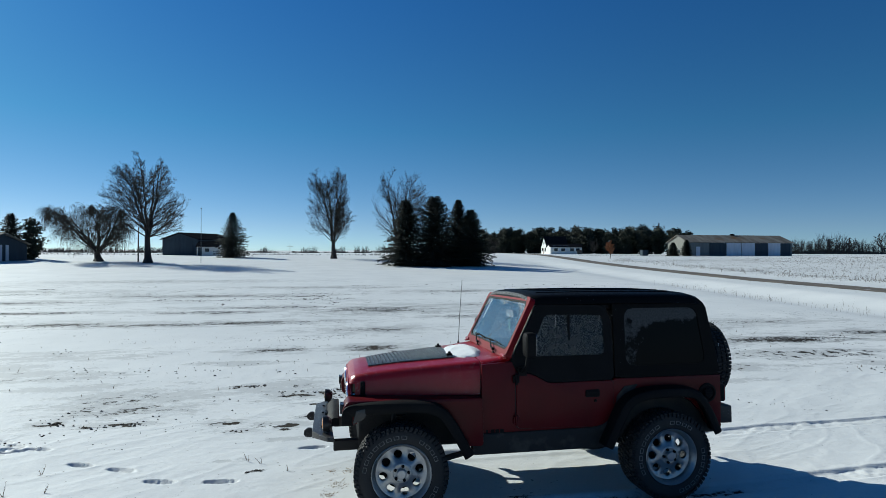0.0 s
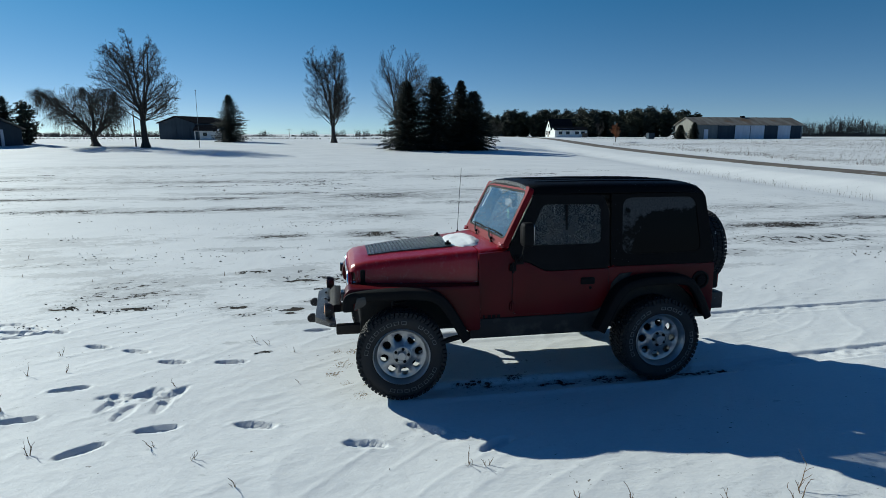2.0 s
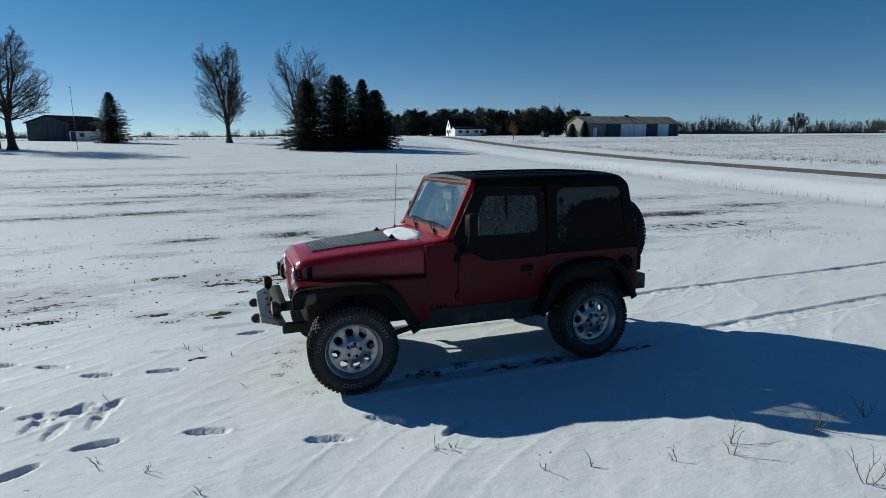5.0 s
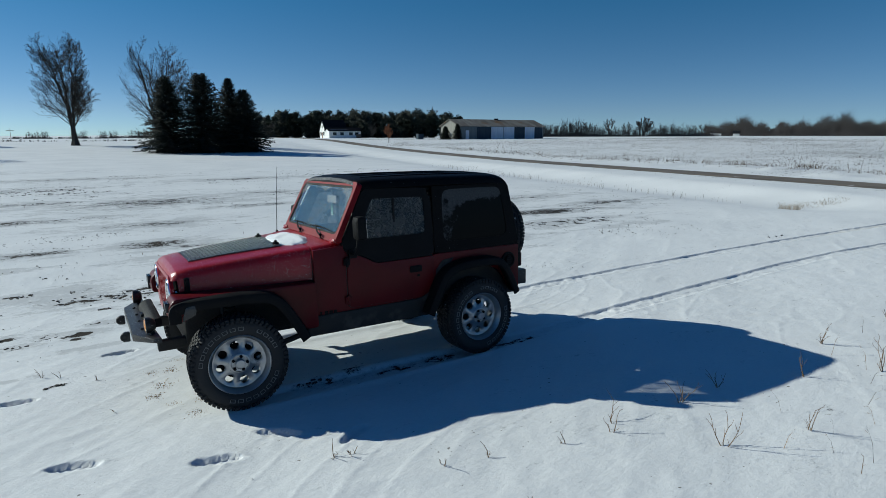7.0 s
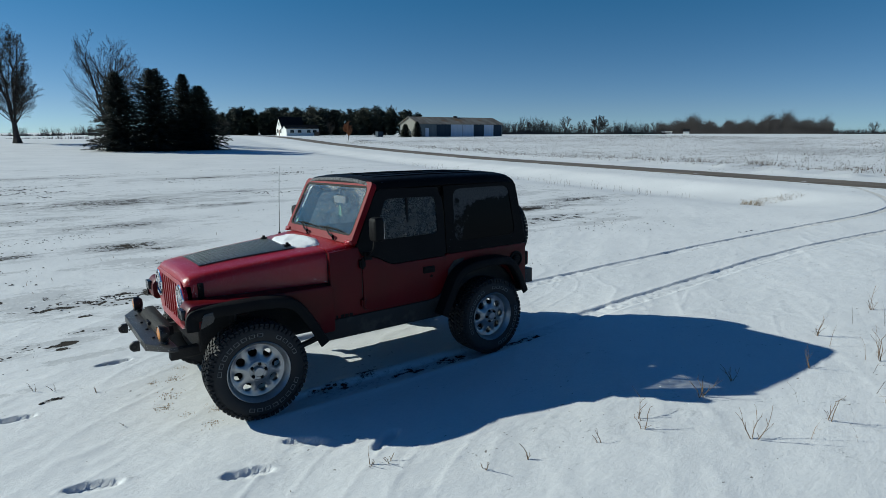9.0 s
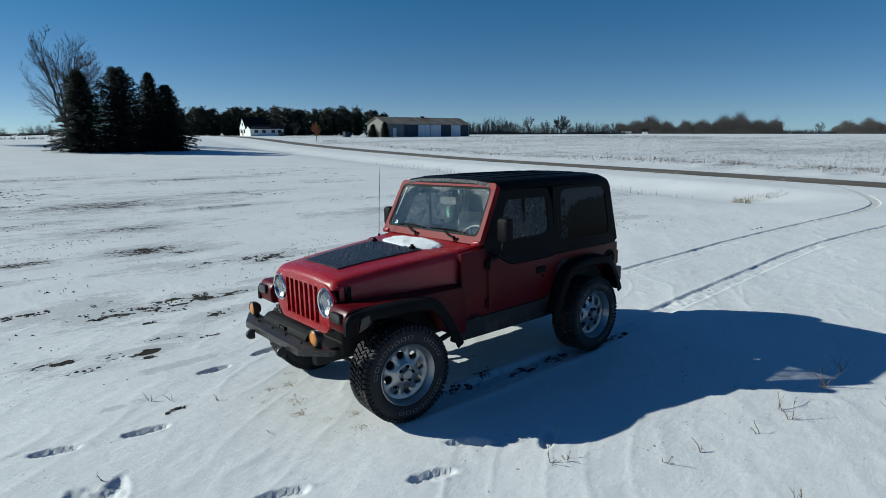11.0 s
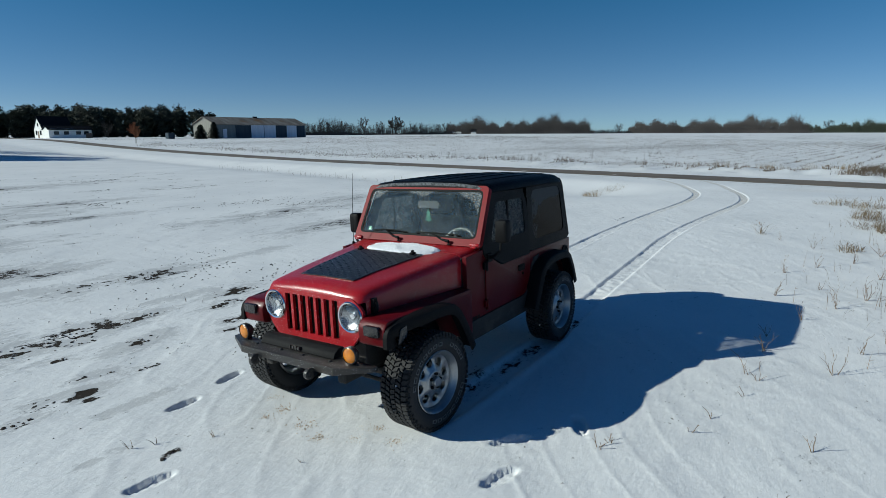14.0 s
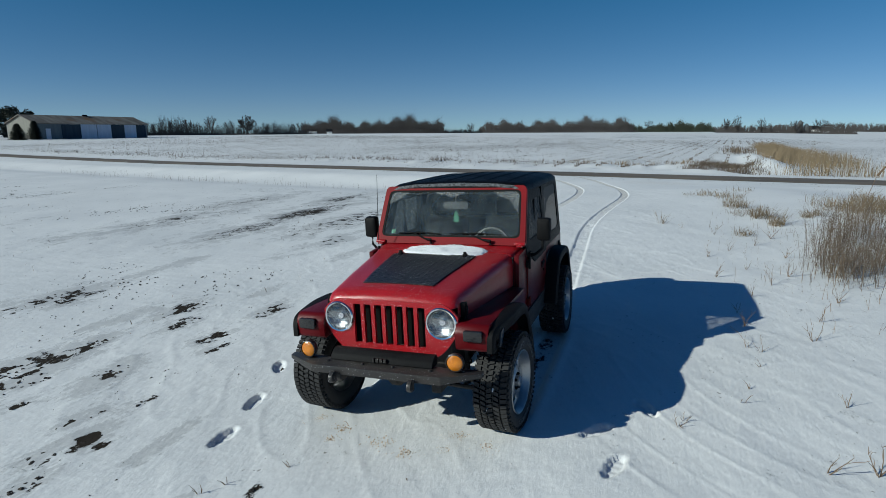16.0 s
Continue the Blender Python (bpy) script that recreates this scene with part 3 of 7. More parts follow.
def spruce(seed, height, radius, x, y, label, name="spruce_tree", mat=None, dense=1.0, shape=0.70, tier=1.0):
    """A conical conifer: whorls of drooping boughs set with short sprays."""
    rng = random.Random(seed)
    ob = empty(name, x, y, lie_at(x, y) - .03)
    v, f = tubes([(Vector((0, 0, 0)), Vector((0, 0, height * .6)), height * .022, height * .012), (Vector((0, 0, height * .6)), Vector((0, 0, height)), height * .012, .01)], 7)
    link_mesh("trunk", v, f, BARK, ob)
    verts, faces = [], []

    def spray(c, d, w, ln):
        side = d.cross(Vector((rng.uniform(-.4, .4), rng.uniform(-.4, .4), 1))).normalized()
        i = len(verts)
        mid = c + d * ln * .45
        verts.extend((c, mid + side * w, c + d * ln, mid - side * w - Vector((0, 0, w * .6))))
        faces.append((i, i + 1, i + 2))
        faces.append((i, i + 2, i + 3))
    z = height * 0.012
    while z < height * .985:
        t = z / height
        rad = radius * min(1.0, 1.12 * (1 - t) ** shape) * (.58 + .42 * min(1, t / .18)) * rng.uniform(.80, 1.12)
        n = max(5, int((7 + 9 * (1 - t)) * dense))
        a0 = rng.uniform(0, 6.28)
        for k in range(n):
            w = a0 + 6.283 * k / n + rng.uniform(-.25, .25)
            ln = rad * rng.uniform(.66, 1.18) * (1 + .34 * noise.noise((math.cos(w) * 1.5, math.sin(w) * 1.5 + seed, z * .55)))
            pitch = 0.55 * t - 0.30 * (1 - t) + rng.uniform(-.08, .08)
            d = Vector((math.cos(w), math.sin(w), pitch)).normalized()
            m = max(4, int(ln / .17))
            for j in range(m):
                u = (j + .6) / m
                c = Vector((0, 0, z)) + d * ln * u + Vector((0, 0, -.16 * ln * u * u + .10 * ln * u ** 4 + rng.uniform(-.05, .05)))
                for q in (-1, 1):
                    an = w + q * rng.uniform(.3, .9)
                    dd = Vector((math.cos(an), math.sin(an), rng.uniform(-.5, .2))).normalized()
                    spray(c, dd, rng.uniform(.05, .11), rng.uniform(.26, .50) * (1.2 - .45 * u))
            for q in range(3):
                spray(Vector((0, 0, z)) + d * ln * rng.uniform(.82, .95) + Vector((0, 0, -.05 * ln)), (d + Vector((rng.uniform(-.3, .3), rng.uniform(-.3, .3), rng.uniform(0, .4)))).normalized(), .045, rng.uniform(.25, .45))
        z += height * rng.uniform(.016, .026) * (1.15 - .3 * t) * tier
    for k in range(8):
        spray(Vector((0, 0, height * (.9 + .012 * k))), Vector((math.cos(k * 2.4) * .4, math.sin(k * 2.4) * .4, 1)).normalized(), .05, .35)
    link_mesh("crown", verts, faces, mat or NEEDLE, ob)
    return tagged(ob, label, "tree")


def pine(seed, height, x, y, label, width=0.36, name="pine_tree", low=0.04):
    """A ragged pine: a trunk, some boughs and clumps of needles with gaps between them."""
    rng = random.Random(seed)
    ob = empty(name, x, y, lie_at(x, y) - .05)
    segs = [(Vector((0, 0, 0)), Vector((0, 0, height * .93)), height * .02, height * .006)]
    verts, faces = [], []
    for k in range(int(34)):
        t = low + (1 - low) * (k + rng.random()) / 34
        w = rng.uniform(0, 6.283)
        rad = height * width * math.sin(math.pi * min(1, (.22 + .78 * (1 - t) ** .8))) * rng.uniform(.55, 1.15) * (1.0 if t < .9 else .5)
        c = Vector((math.cos(w) * rad * .62, math.sin(w) * rad * .62, height * t))
        segs.append((Vector((0, 0, height * t * .93)), c, .05, .02))
        size = height * rng.uniform(.07, .12)
        for _ in range(52):
            o = Vector((rng.gauss(0, 1), rng.gauss(0, 1), rng.gauss(0, .7))) * size * .62
            d = Vector((rng.uniform(-1, 1), rng.uniform(-1, 1), rng.uniform(-.2, 1))).normalized() * size * rng.uniform(.4, .8)
            s = d.orthogonal().normalized() * size * rng.uniform(.2, .4)
            i = len(verts)
            verts.extend((c + o - s, c + o + s, c + o + d))
            faces.append((i, i + 1, i + 2))
    v, f = tubes(segs, 5)
    link_mesh("trunk", v, f, BARK, ob)
    link_mesh("crown", verts, faces, PINE_NEEDLE, ob)
    return tagged(ob, label, "tree")


def arc(p, d, tip, n, rng, wobble):
    """Points of a branch that leaves p along d and bends to its tip."""
    ln = (tip - p).length
    c = p + d * ln * .5
    pts = [p]
    for i in range(1, n + 1):
        t = i / n
        q = p * (1 - t) ** 2 + c * 2 * t * (1 - t) + tip * t * t
        pts.append(q + Vector((rng.uniform(-1, 1), rng.uniform(-1, 1), rng.uniform(-1, 1))) * wobble * ln * (t < 1))
    return pts


def crown_tree(seed, height, trunk_r, x, y, label, env, leaders=1, fork=.18, shift=0.0, reach=.25, limbs=16, twigs=(9, 6, 4), rise=.45, fine=.011, droop=0.0, name="bare_tree", twig_mat=None, angle=(.6, .95), tall=.96):
    """A leafless tree: leaders from the trunk, limbs that rise to an uneven crown outline, and three orders of ever finer twigs."""
    rng = random.Random(seed)
    ob = empty(name, x, y, lie_at(x, y) - .05)
    et, ew = [e[0] for e in env], [e[1] * height for e in env]
    thick, thin = [], []

    def room(p):
        """How far inside the crown a place lies; below zero it is outside."""
        f = p.z / height
        cx = shift * min(1, f * 1.6)
        w = math.atan2(p.y, p.x - cx)
        edge = float(np.interp(f, et, ew)) * (.9 + .24 * noise.noise((math.cos(w) * 1.6, math.sin(w) * 1.6 + seed, f * 7)))
        return edge - math.hypot(p.x - cx, p.y)

    def lay(pts, r0, r1, store):
        n = len(pts) - 1
        for i in range(n):
            store.append((pts[i], pts[i + 1], r0 + (r1 - r0) * i / n, r0 + (r1 - r0) * (i + 1) / n))

    def side(d, rng, lo, hi, away):
        o = d.orthogonal().normalized()
        o.rotate(Matrix.Rotation(rng.uniform(0, 6.283), 3, d))
        o = (o + away * .9).normalized()
        an = rng.uniform(lo, hi)
        return (d * math.cos(an) + o * math.sin(an)).normalized()

    def shoots(pts, r, ln, level):
        """Side twigs along a branch, alternating, shorter towards its tip."""
        n = twigs[level]
        for k in range(n):
            t = (k + rng.uniform(.25, 1.0)) / n * (.94 if level else .92) + (.05 if level else .12)
            f = min(t, .999) * (len(pts) - 1)
            i = int(f)
            p = pts[i].lerp(pts[i + 1], f - i)
            d = (pts[i + 1] - pts[i]).normalized()
            away = Vector((p.x - shift, p.y, 0)).normalized() * .5 + Vector((0, 0, rise * .8 - droop))
            nd = side(d, rng, .5, 1.05, away * .35)
            last = level + 1 == len(twigs)
            le = ln * rng.uniform(.34, .58) * (1.12 - .55 * t)
            hang = droop and last and rng.random() < .6
            if droop and last:
                le = height * (rng.uniform(.06, .15) if hang else .05)
            tip = p + nd * le + Vector((0, 0, (rise * .28 - droop * .5) * le))
            if hang:
                # fine strands hang down
                tip = p + nd * le * .35 - Vector((0, 0, le))
            elif room(tip) < -.05 * height * rng.random():
                continue
            if tip.z < .05 * height:
                continue
            m = 3 if level == 0 or hang else 2 if level == 1 else 1
            q = arc(p, nd, tip, m, rng, .035)
            rr = max(r * (.44 - .2 * t), fine * (1.25, 1.0, .8)[level])
            lay(q, rr, max(rr * .45, fine * .6), thin)
            if level + 1 < len(twigs):
                shoots(q, rr, le, level + 1)

    top = Vector((shift * .10, 0, height * fork))
    lay([Vector((0, 0, -.1)), Vector((0, 0, height * .03)), top * .5, top * 1.05], trunk_r * 1.2, trunk_r * .72, thick)
    lay([Vector((0, 0, -.15)), Vector((0, 0, height * .045))], trunk_r * 1.7, trunk_r * 1.05, thick)
    for k in range(leaders):
        w = 6.283 * (k + rng.uniform(-.25, .25)) / leaders
        if leaders == 1:
            tip = Vector((shift, rng.uniform(-.3, .3), height * tall))
            r0 = trunk_r * .85
        else:
            zf = tall * rng.uniform(.78, .97)
            cr = min(float(np.interp(zf, et, ew)) * .92, float(np.interp(zf, et, ew)) * rng.uniform(.35, .8) + reach * height * rng.uniform(.1, .4))
            tip = Vector((shift + math.cos(w) * cr, math.sin(w) * cr, height * zf))
            r0 = trunk_r * rng.uniform(.9, 1.15) / math.sqrt(leaders)
        lead = arc(top * .8, Vector((math.cos(w) * reach, math.sin(w) * reach, 1)).normalized(), tip, 9, rng, .012)
        lay(lead, r0, fine * 1.8, thick)
        for j in range(limbs):
            t = .03 + .93 * (j + rng.random()) / limbs
            f = t * 9
            i = min(int(f), 8)
            p = lead[i].lerp(lead[i + 1], f - i)
            d = (lead[i + 1] - lead[i]).normalized()
            out = Vector((p.x - shift * min(1, p.z / height * 1.6), p.y, 0))
            w2 = rng.uniform(0, 6.283)
            out = (out.normalized() * (.7 if leaders > 1 and out.length > .2 else 0) + Vector((math.cos(w2), math.sin(w2), 0))).normalized()
            an = rng.uniform(*angle) * (1.15 - .35 * t)
            nd = (d * math.cos(an) + out * math.sin(an)).normalized()
            le, step = 0.0, height * .02
            while le < height * .5 and room(p + nd * (le + step) + Vector((0, 0, (rise) * .4 * le))) > 0:
                le += step
            le *= rng.uniform(.78, 1.02)
            if le < height * .04:
                continue
            tip = p + nd * le + Vector((0, 0, rise * .4 * le))
            q = arc(p, nd, tip, 6, rng, .022)
            rr = max(r0 * (1 - t) * .34 * min(1, le / (.25 * height)) + .018, fine * 1.6)
            lay(q, rr, fine * 1.2, thick)
            shoots(q, rr, le, 0)
    v, f = tubes(thick, 5)
    link_mesh("trunk", v, f, BARK, ob)
    v, f = tubes(thin, 3)
    link_mesh("crown", v, f, twig_mat or TWIG, ob)
    return tagged(ob, label, "tree")


crown_tree(11, 15.0, 0.44, -23.8, 73.3, "large bare maple tree with a broad pointed crown in the snow", ((.10, .02), (.15, .20), (.24, .36), (.38, .42), (.52, .40), (.66, .33), (.78, .25), (.90, .15), (.96, .08), (1.0, .03)), leaders=5, fork=.22, shift=-1.0, reach=.20, limbs=16, twigs=(10, 7, 4), rise=.30, angle=(.6, 1.2), fine=.009, tall=.97)
crown_tree(23, 15.0, 0.40, -0.8, 88.0, "tall bare tree with a narrow oval crown", ((.14, .04), (.22, .17), (.32, .29), (.46, .29), (.62, .26), (.76, .25), (.88, .20), (.95, .13), (1.0, .05)), leaders=7, fork=.15, shift=-.8, reach=.13, limbs=14, twigs=(9, 6, 4), rise=.42, angle=(.45, .95), fine=.0105, tall=.94)
crown_tree(31, 14.7, 0.36, 9.3, 86.0, "tall bare tree rising behind dark spruces", ((.16, .08), (.28, .28), (.40, .34), (.56, .34), (.72, .33), (.86, .29), (.95, .21), (1.0, .08)), leaders=6, fork=.16, shift=.2, reach=.22, limbs=12, twigs=(7, 6, 3), rise=.36, angle=(.45, .90), fine=.010, tall=.93)
crown_tree(47, 8.6, 0.50, -31.0, 77.3, "bare willow tree with a wide drooping crown", ((.04, .30), (.12, .60), (.30, .84), (.50, .86), (.66, .78), (.80, .60), (.90, .40), (1.0, .12)), leaders=7, fork=.13, shift=-1.7, reach=.70, limbs=11, twigs=(7, 6, 3), rise=.45, fine=.009, droop=.62, twig_mat=WILLOW_TWIG, angle=(.4, .9), tall=.90)
ROUND = ((.1, .05), (.2, .3), (.4, .52), (.6, .55), (.8, .42), (.93, .22), (1.0, .06))
crown_tree(52, 10.5, 0.45, 262.0, 209.0, "lone bare tree with a round crown in a far field", ROUND, leaders=4, fork=.14, reach=.5, limbs=10, twigs=(8, 6), rise=.35, fine=.07)
crown_tree(53, 10.5, 0.30, 92.0, 153.0, "bare tree with a round crown among pines", ROUND, leaders=4, fork=.25, reach=.35, limbs=7, twigs=(6, 4), rise=.4, fine=.022)
bare_tree(54, 3.6, 0.07, 50.2, 96.0, "young slim tree holding rusty brown leaves", spread_by=.5, up=.6, split=(3, 3, 2), deepest=3, trunk_part=.75, twig_mat=material("rusty_leaves", (0.30, 0.12, 0.05), (0.2, 0.08, 0.04), scale=4, rough=.9), twig_r=3.0)
SLIM = ((.1, .05), (.2, .2), (.45, .34), (.7, .3), (.9, .17), (1.0, .05))
crown_tree(55, 4.8, 0.10, 68.5, 142.0, "small bare tree beside a white farmhouse", SLIM, leaders=4, fork=.1, reach=.35, limbs=6, twigs=(5, 3), fine=.018)
crown_tree(56, 5.2, 0.10, 46.5, 165.0, "small bare bushy tree before dark pines", ROUND, leaders=5, fork=.06, reach=.5, limbs=6, twigs=(5, 3), fine=.02)
for i, (x, y, h) in enumerate(((402, -60, 10), (398, -78, 9), (405, -92, 10), (404, -47, 11), (410, -42, 9.5), (332, 222, 8), (500, 112, 12), (505, 122, 9), (597, 8, 12), (300, 205, 7), (255, 215, 8), (238, 212, 10), (215, 205, 8), (480, 150, 9))):
    crown_tree(60 + i, h, 0.28, x, y, "bare field-edge tree seen far off", ROUND if i % 3 else SLIM, leaders=4, fork=.15, reach=.4, limbs=6, twigs=(5, 3), fine=.045)
spruce(3, 8.2, 3.0, 8.0, 66.0, "dense dark green spruce tree standing in a row", dense=1.6, shape=.72)
spruce(4, 8.5, 3.2, 11.4, 65.0, "tall dense dark green spruce tree standing in a row", dense=1.6, shape=.50)
spruce(5, 8.3, 3.1, 14.8, 66.8, "dark green spruce tree with a pointed top", dense=1.4, shape=.85)
spruce(6, 7.0, 2.9, 16.1, 65.5, "shorter dark green spruce tree at the end of a row", dense=1.5, shape=.68)
spruce(8, 7.2, 3.0, -17.0, 93.2, "single dark spruce tree standing on open snow", dense=1.3, shape=.80, tier=1.3)
spruce(9, 6.4, 2.3, -49.7, 87.5, "dark spruce tree behind a metal shed", dense=1.1, tier=1.4)
spruce(12, 6.5, 2.4, -47.0, 88.8, "dark spruce tree rising beside a metal shed", dense=1.1, tier=1.4)
pine(10, 5.2, -41.2, 82.4, "ragged dark pine tree beside a metal shed", width=.34)
spruce(15, 2.9, 1.25, 73.2, 112.0, "small spruce at the gable of a metal barn", dense=.8)
spruce(16, 3.5, 1.25, 77.2, 113.0, "small spruce before a metal barn", dense=.8)
# a long windbreak of pines behind the house and barn
PINES = [pine(70 + k, 8.2, 0, 0, "dark pine tree in a long windbreak", width=.40 - .03 * k) for k in range(4)]
rng = random.Random(21)
spots = []
for k in range(72):
    t = k / 71
    spots.append((48.5 + 48 * t + rng.uniform(-1, 1), 184 - 38 * t + rng.uniform(-5, 9)))
for k, (x, y) in enumerate(spots):
    src = PINES[k % 4]
    m = Matrix.LocRotScale((x, y, lie_at(x, y) - .05), Euler((0, 0, rng.uniform(0, 6.28))), None)
    sc = rng.uniform(.68, .98)
    if k < 4:
        src.matrix_world = m
        src.scale = (sc, sc, sc)
    else:
        c = copy_thing(src, m)
        c.scale = (sc * rng.uniform(.9, 1.2), sc * rng.uniform(.9, 1.2), sc)
    (src if k < 4 else c)["group"] = "pine windbreak"


def woods(name, ends, height, count, depth, seed, label, thick=0.22, mat=None, scrub=.26):
    """A distant bare wood or hedge as one mesh: stems with fans of thin upright twigs, and scrub between them."""
    rng = np.random.RandomState(seed)
    (x0, y0), (x1, y1) = ends
    dx, dy = x1 - x0, y1 - y0
    ln = math.hypot(dx, dy)
    along, across = np.array([dx / ln, dy / ln, 0]), np.array([-dy / ln, dx / ln, 0])
    n = int(count)
    t, d = rng.rand(n), rng.uniform(-depth, depth, n)
    x, y = x0 + dx * t + across[0] * d, y0 + dy * t + across[1] * d
    env = .74 + .22 * np.sin(t * 17 + seed) * np.sin(t * 41 + 2 * seed) + .5 * (value_noise(t * ln, t * 0 + seed, 1 / 24, seed) - .5)
    env = np.where(np.minimum(t, 1 - t) < .03, env * .7, env)
    h = height * np.clip(env, .3, 1.15) * rng.uniform(.55, 1.08, n)
    base = np.stack([x, y, lie(x, y) - .3], -1)
    a_all, q_all, w_all = [base], [base + np.array([0, 0, 1]) * (h * .72)[:, None]], [h * .022 + .02]
    up = np.array([0, 0, 1.0])
    for b in range(34):
        if b >= 28:
            # low scrub between the stems
            a = base + along * (rng.uniform(-.4, .4, n) * h)[:, None]
            q = a + along * (rng.uniform(-.25, .25, n) * h)[:, None] + up * (h * rng.uniform(.5, 1.2, n) * scrub)[:, None]
            w = thick * 2.6 * np.ones(n)
        else:
            f = rng.uniform(.10, .74, n)
            s = rng.uniform(-1, 1, n) * .15 * h
            a = base + up * (h * f)[:, None] + along * (s * .5)[:, None] + across * (rng.uniform(-.06, .06, n) * h)[:, None]
            q = a + along * (s * rng.uniform(.3, 1.3, n))[:, None] + up * (h * rng.uniform(.10, .30, n) * (1 + .35 * (rng.rand(n) < .12)))[:, None]
            w = thick * rng.uniform(.12, .36, n)
        a_all.append(a)
        q_all.append(q)
        w_all.append(w)
    a, q, w = np.concatenate(a_all), np.concatenate(q_all), np.concatenate(w_all)
    m = len(a)
    co = np.stack([a - along * (w * .5)[:, None], a + along * (w * .5)[:, None], q], 1).reshape(-1, 3)
    me = bpy.data.meshes.new(name)
    me.vertices.add(3 * m)
    me.vertices.foreach_set("co", co.ravel())
    me.loops.add(3 * m)
    me.loops.foreach_set("vertex_index", np.arange(3 * m))
    me.polygons.add(m)
    me.polygons.foreach_set("loop_start", np.arange(0, 3 * m, 3))
    me.update(calc_edges=True)
    me.materials.append(mat or FAR_WOOD)
    return tagged(new(name, me), label, "woods", kind="stuff")


woods("far_woods", ((372, 246), (418, 152)), 15.6, 1260, 14, 1, "bare brown woods across a snowy field", .5)
woods("far_woods", ((495, 146), (514, 20)), 16.9, 1400, 14, 2, "bare brown woods across a snowy field", .55)
woods("far_woods", ((597, 34), (594, -48)), 11.2, 700, 10, 3, "low dark evergreen edge of far woods", .7, PINE_NEEDLE)
woods("far_woods", ((414, -36), (400, -110)), 7.6, 230, 8, 4, "bare field-edge trees far off", .45, None, .34)
woods("far_hedge", ((150, 196), (272, 180)), 8.1, 728, 6, 5, "bare brown hedge behind a metal barn", .3)
woods("far_hedge", ((272, 182), (372, 244)), 5.6, 588, 8, 6, "low bare hedge along a far field", .4)
woods("far_hedge", ((418, 152), (496, 146)), 5.0, 420, 8, 7, "low bare hedge along a far field", .45)
woods("far_hedge", ((700, 0), (640, -420)), 10.5, 1500, 20, 8, "distant bare tree line on the horizon", .9)
for x0, x1, h, n, k in ((-240, -84, 4.0, 360, 9), (-84, 60, 3.2, 320, 10), (60, 420, 7.0, 700, 12), (-520, -240, 5.0, 500, 14)):
    woods("far_hedge", ((x0, 575 if x0 > -200 else 500), (x1, 585)), h, n, 10, k, "distant bare tree line on the horizon", .6)
for x0, x1, h, n, k in ((-28, -14, 10, 40, 21), (-2, 6, 11, 24, 22), (14, 26, 9, 34, 23), (32, 52, 11, 60, 24), (-60, -50, 9, 26, 25), (-104, -96, 9, 20, 26), (-150, -128, 8, 40, 27)):
    woods("far_grove", ((x0, 470), (x1, 472)), h * .78, n, 5, k, "small grove of bare trees far across the fields", .32)
woods("far_hedge", ((-120, 190), (-50, 215)), 3.0, 364, 4, 11, "low bare scrub beyond a willow", .25)
woods("verge_scrub", ((-130, 118), (24, 112)), 1.15, 1100, 1.0, 28, "low dark verge along a far road", .10)

# ---- farm buildings ----
SIDING_BLUE = material("dark_blue_metal_siding", (0.045, 0.066, 0.085), (0.034, 0.050, 0.066), scale=.6, rough=.75, spec=.15, stretch=(3, 3, .4), bump=.004, bscale=3)
SIDING_GREY = material("pale_grey_metal_siding", (0.115, 0.14, 0.15), (0.085, 0.105, 0.115), scale=.7, rough=.5, stretch=(3, 3, .4), bump=.004, bscale=3)
SIDING_BEIGE = material("weathered_beige_siding", (0.19, 0.185, 0.16), (0.15, 0.145, 0.125), scale=.7, rough=.6, stretch=(3, 3, .4))
DOOR_WHITE = material("white_sliding_door", (0.55, 0.60, 0.68), (0.46, 0.50, 0.57), scale=.8, rough=.5, stretch=(3, 3, .4))
ROOF_OLD = material("weathered_metal_roof", (0.23, 0.215, 0.19), (0.13, 0.115, 0.10), scale=.5, rough=.9, spec=.12, stretch=(2, .4, 1), film=(0.16, 0.10, 0.06), film_cut=.58, film_scale=.25)
ROOF_DARK = material("dark_shingles", (0.020, 0.021, 0.024), (0.013, 0.014, 0.016), scale=2, rough=.95, spec=0.0)
WALL_WHITE = material("white_clapboard", (0.74, 0.74, 0.71), (0.64, 0.64, 0.61), scale=1, rough=.6, stretch=(.3, .3, 5))
TRIM_WHITE = material("white_trim_paint", (0.72, 0.72, 0.70), (0.62, 0.62, 0.60), scale=2, rough=.55)
BROWN_WALL = material("brown_board_wall", (0.20, 0.13, 0.09), (0.14, 0.09, 0.06), scale=1.5, rough=.8)
DARK_PANE = material("dark_window_pane", (0.02, 0.025, 0.03), (0.015, 0.018, 0.02), scale=2, rough=.1)
SOLAR = material("bright_roof_panel", (0.25, 0.35, 0.50), (0.2, 0.28, 0.42), scale=1, rough=.2)
WOOD_POLE = material("weathered_pole", (0.20, 0.17, 0.14), (0.13, 0.11, 0.09), scale=5, rough=.9)


def block(name, parent, mat, x0, x1, y0, y1, z0, z1, label="", bevel=0.0):
    bm = bmesh.new()
    vs = [bm.verts.new((x, y, z)) for x in (x0, x1) for y in (y0, y1) for z in (z0, z1)]
    for q in ((0, 1, 3, 2), (4, 6, 7, 5), (0, 4, 5, 1), (2, 3, 7, 6), (0, 2, 6, 4), (1, 5, 7, 3)):
        bm.faces.new([vs[i] for i in q])
    return part(name, bm, mat, parent, label)


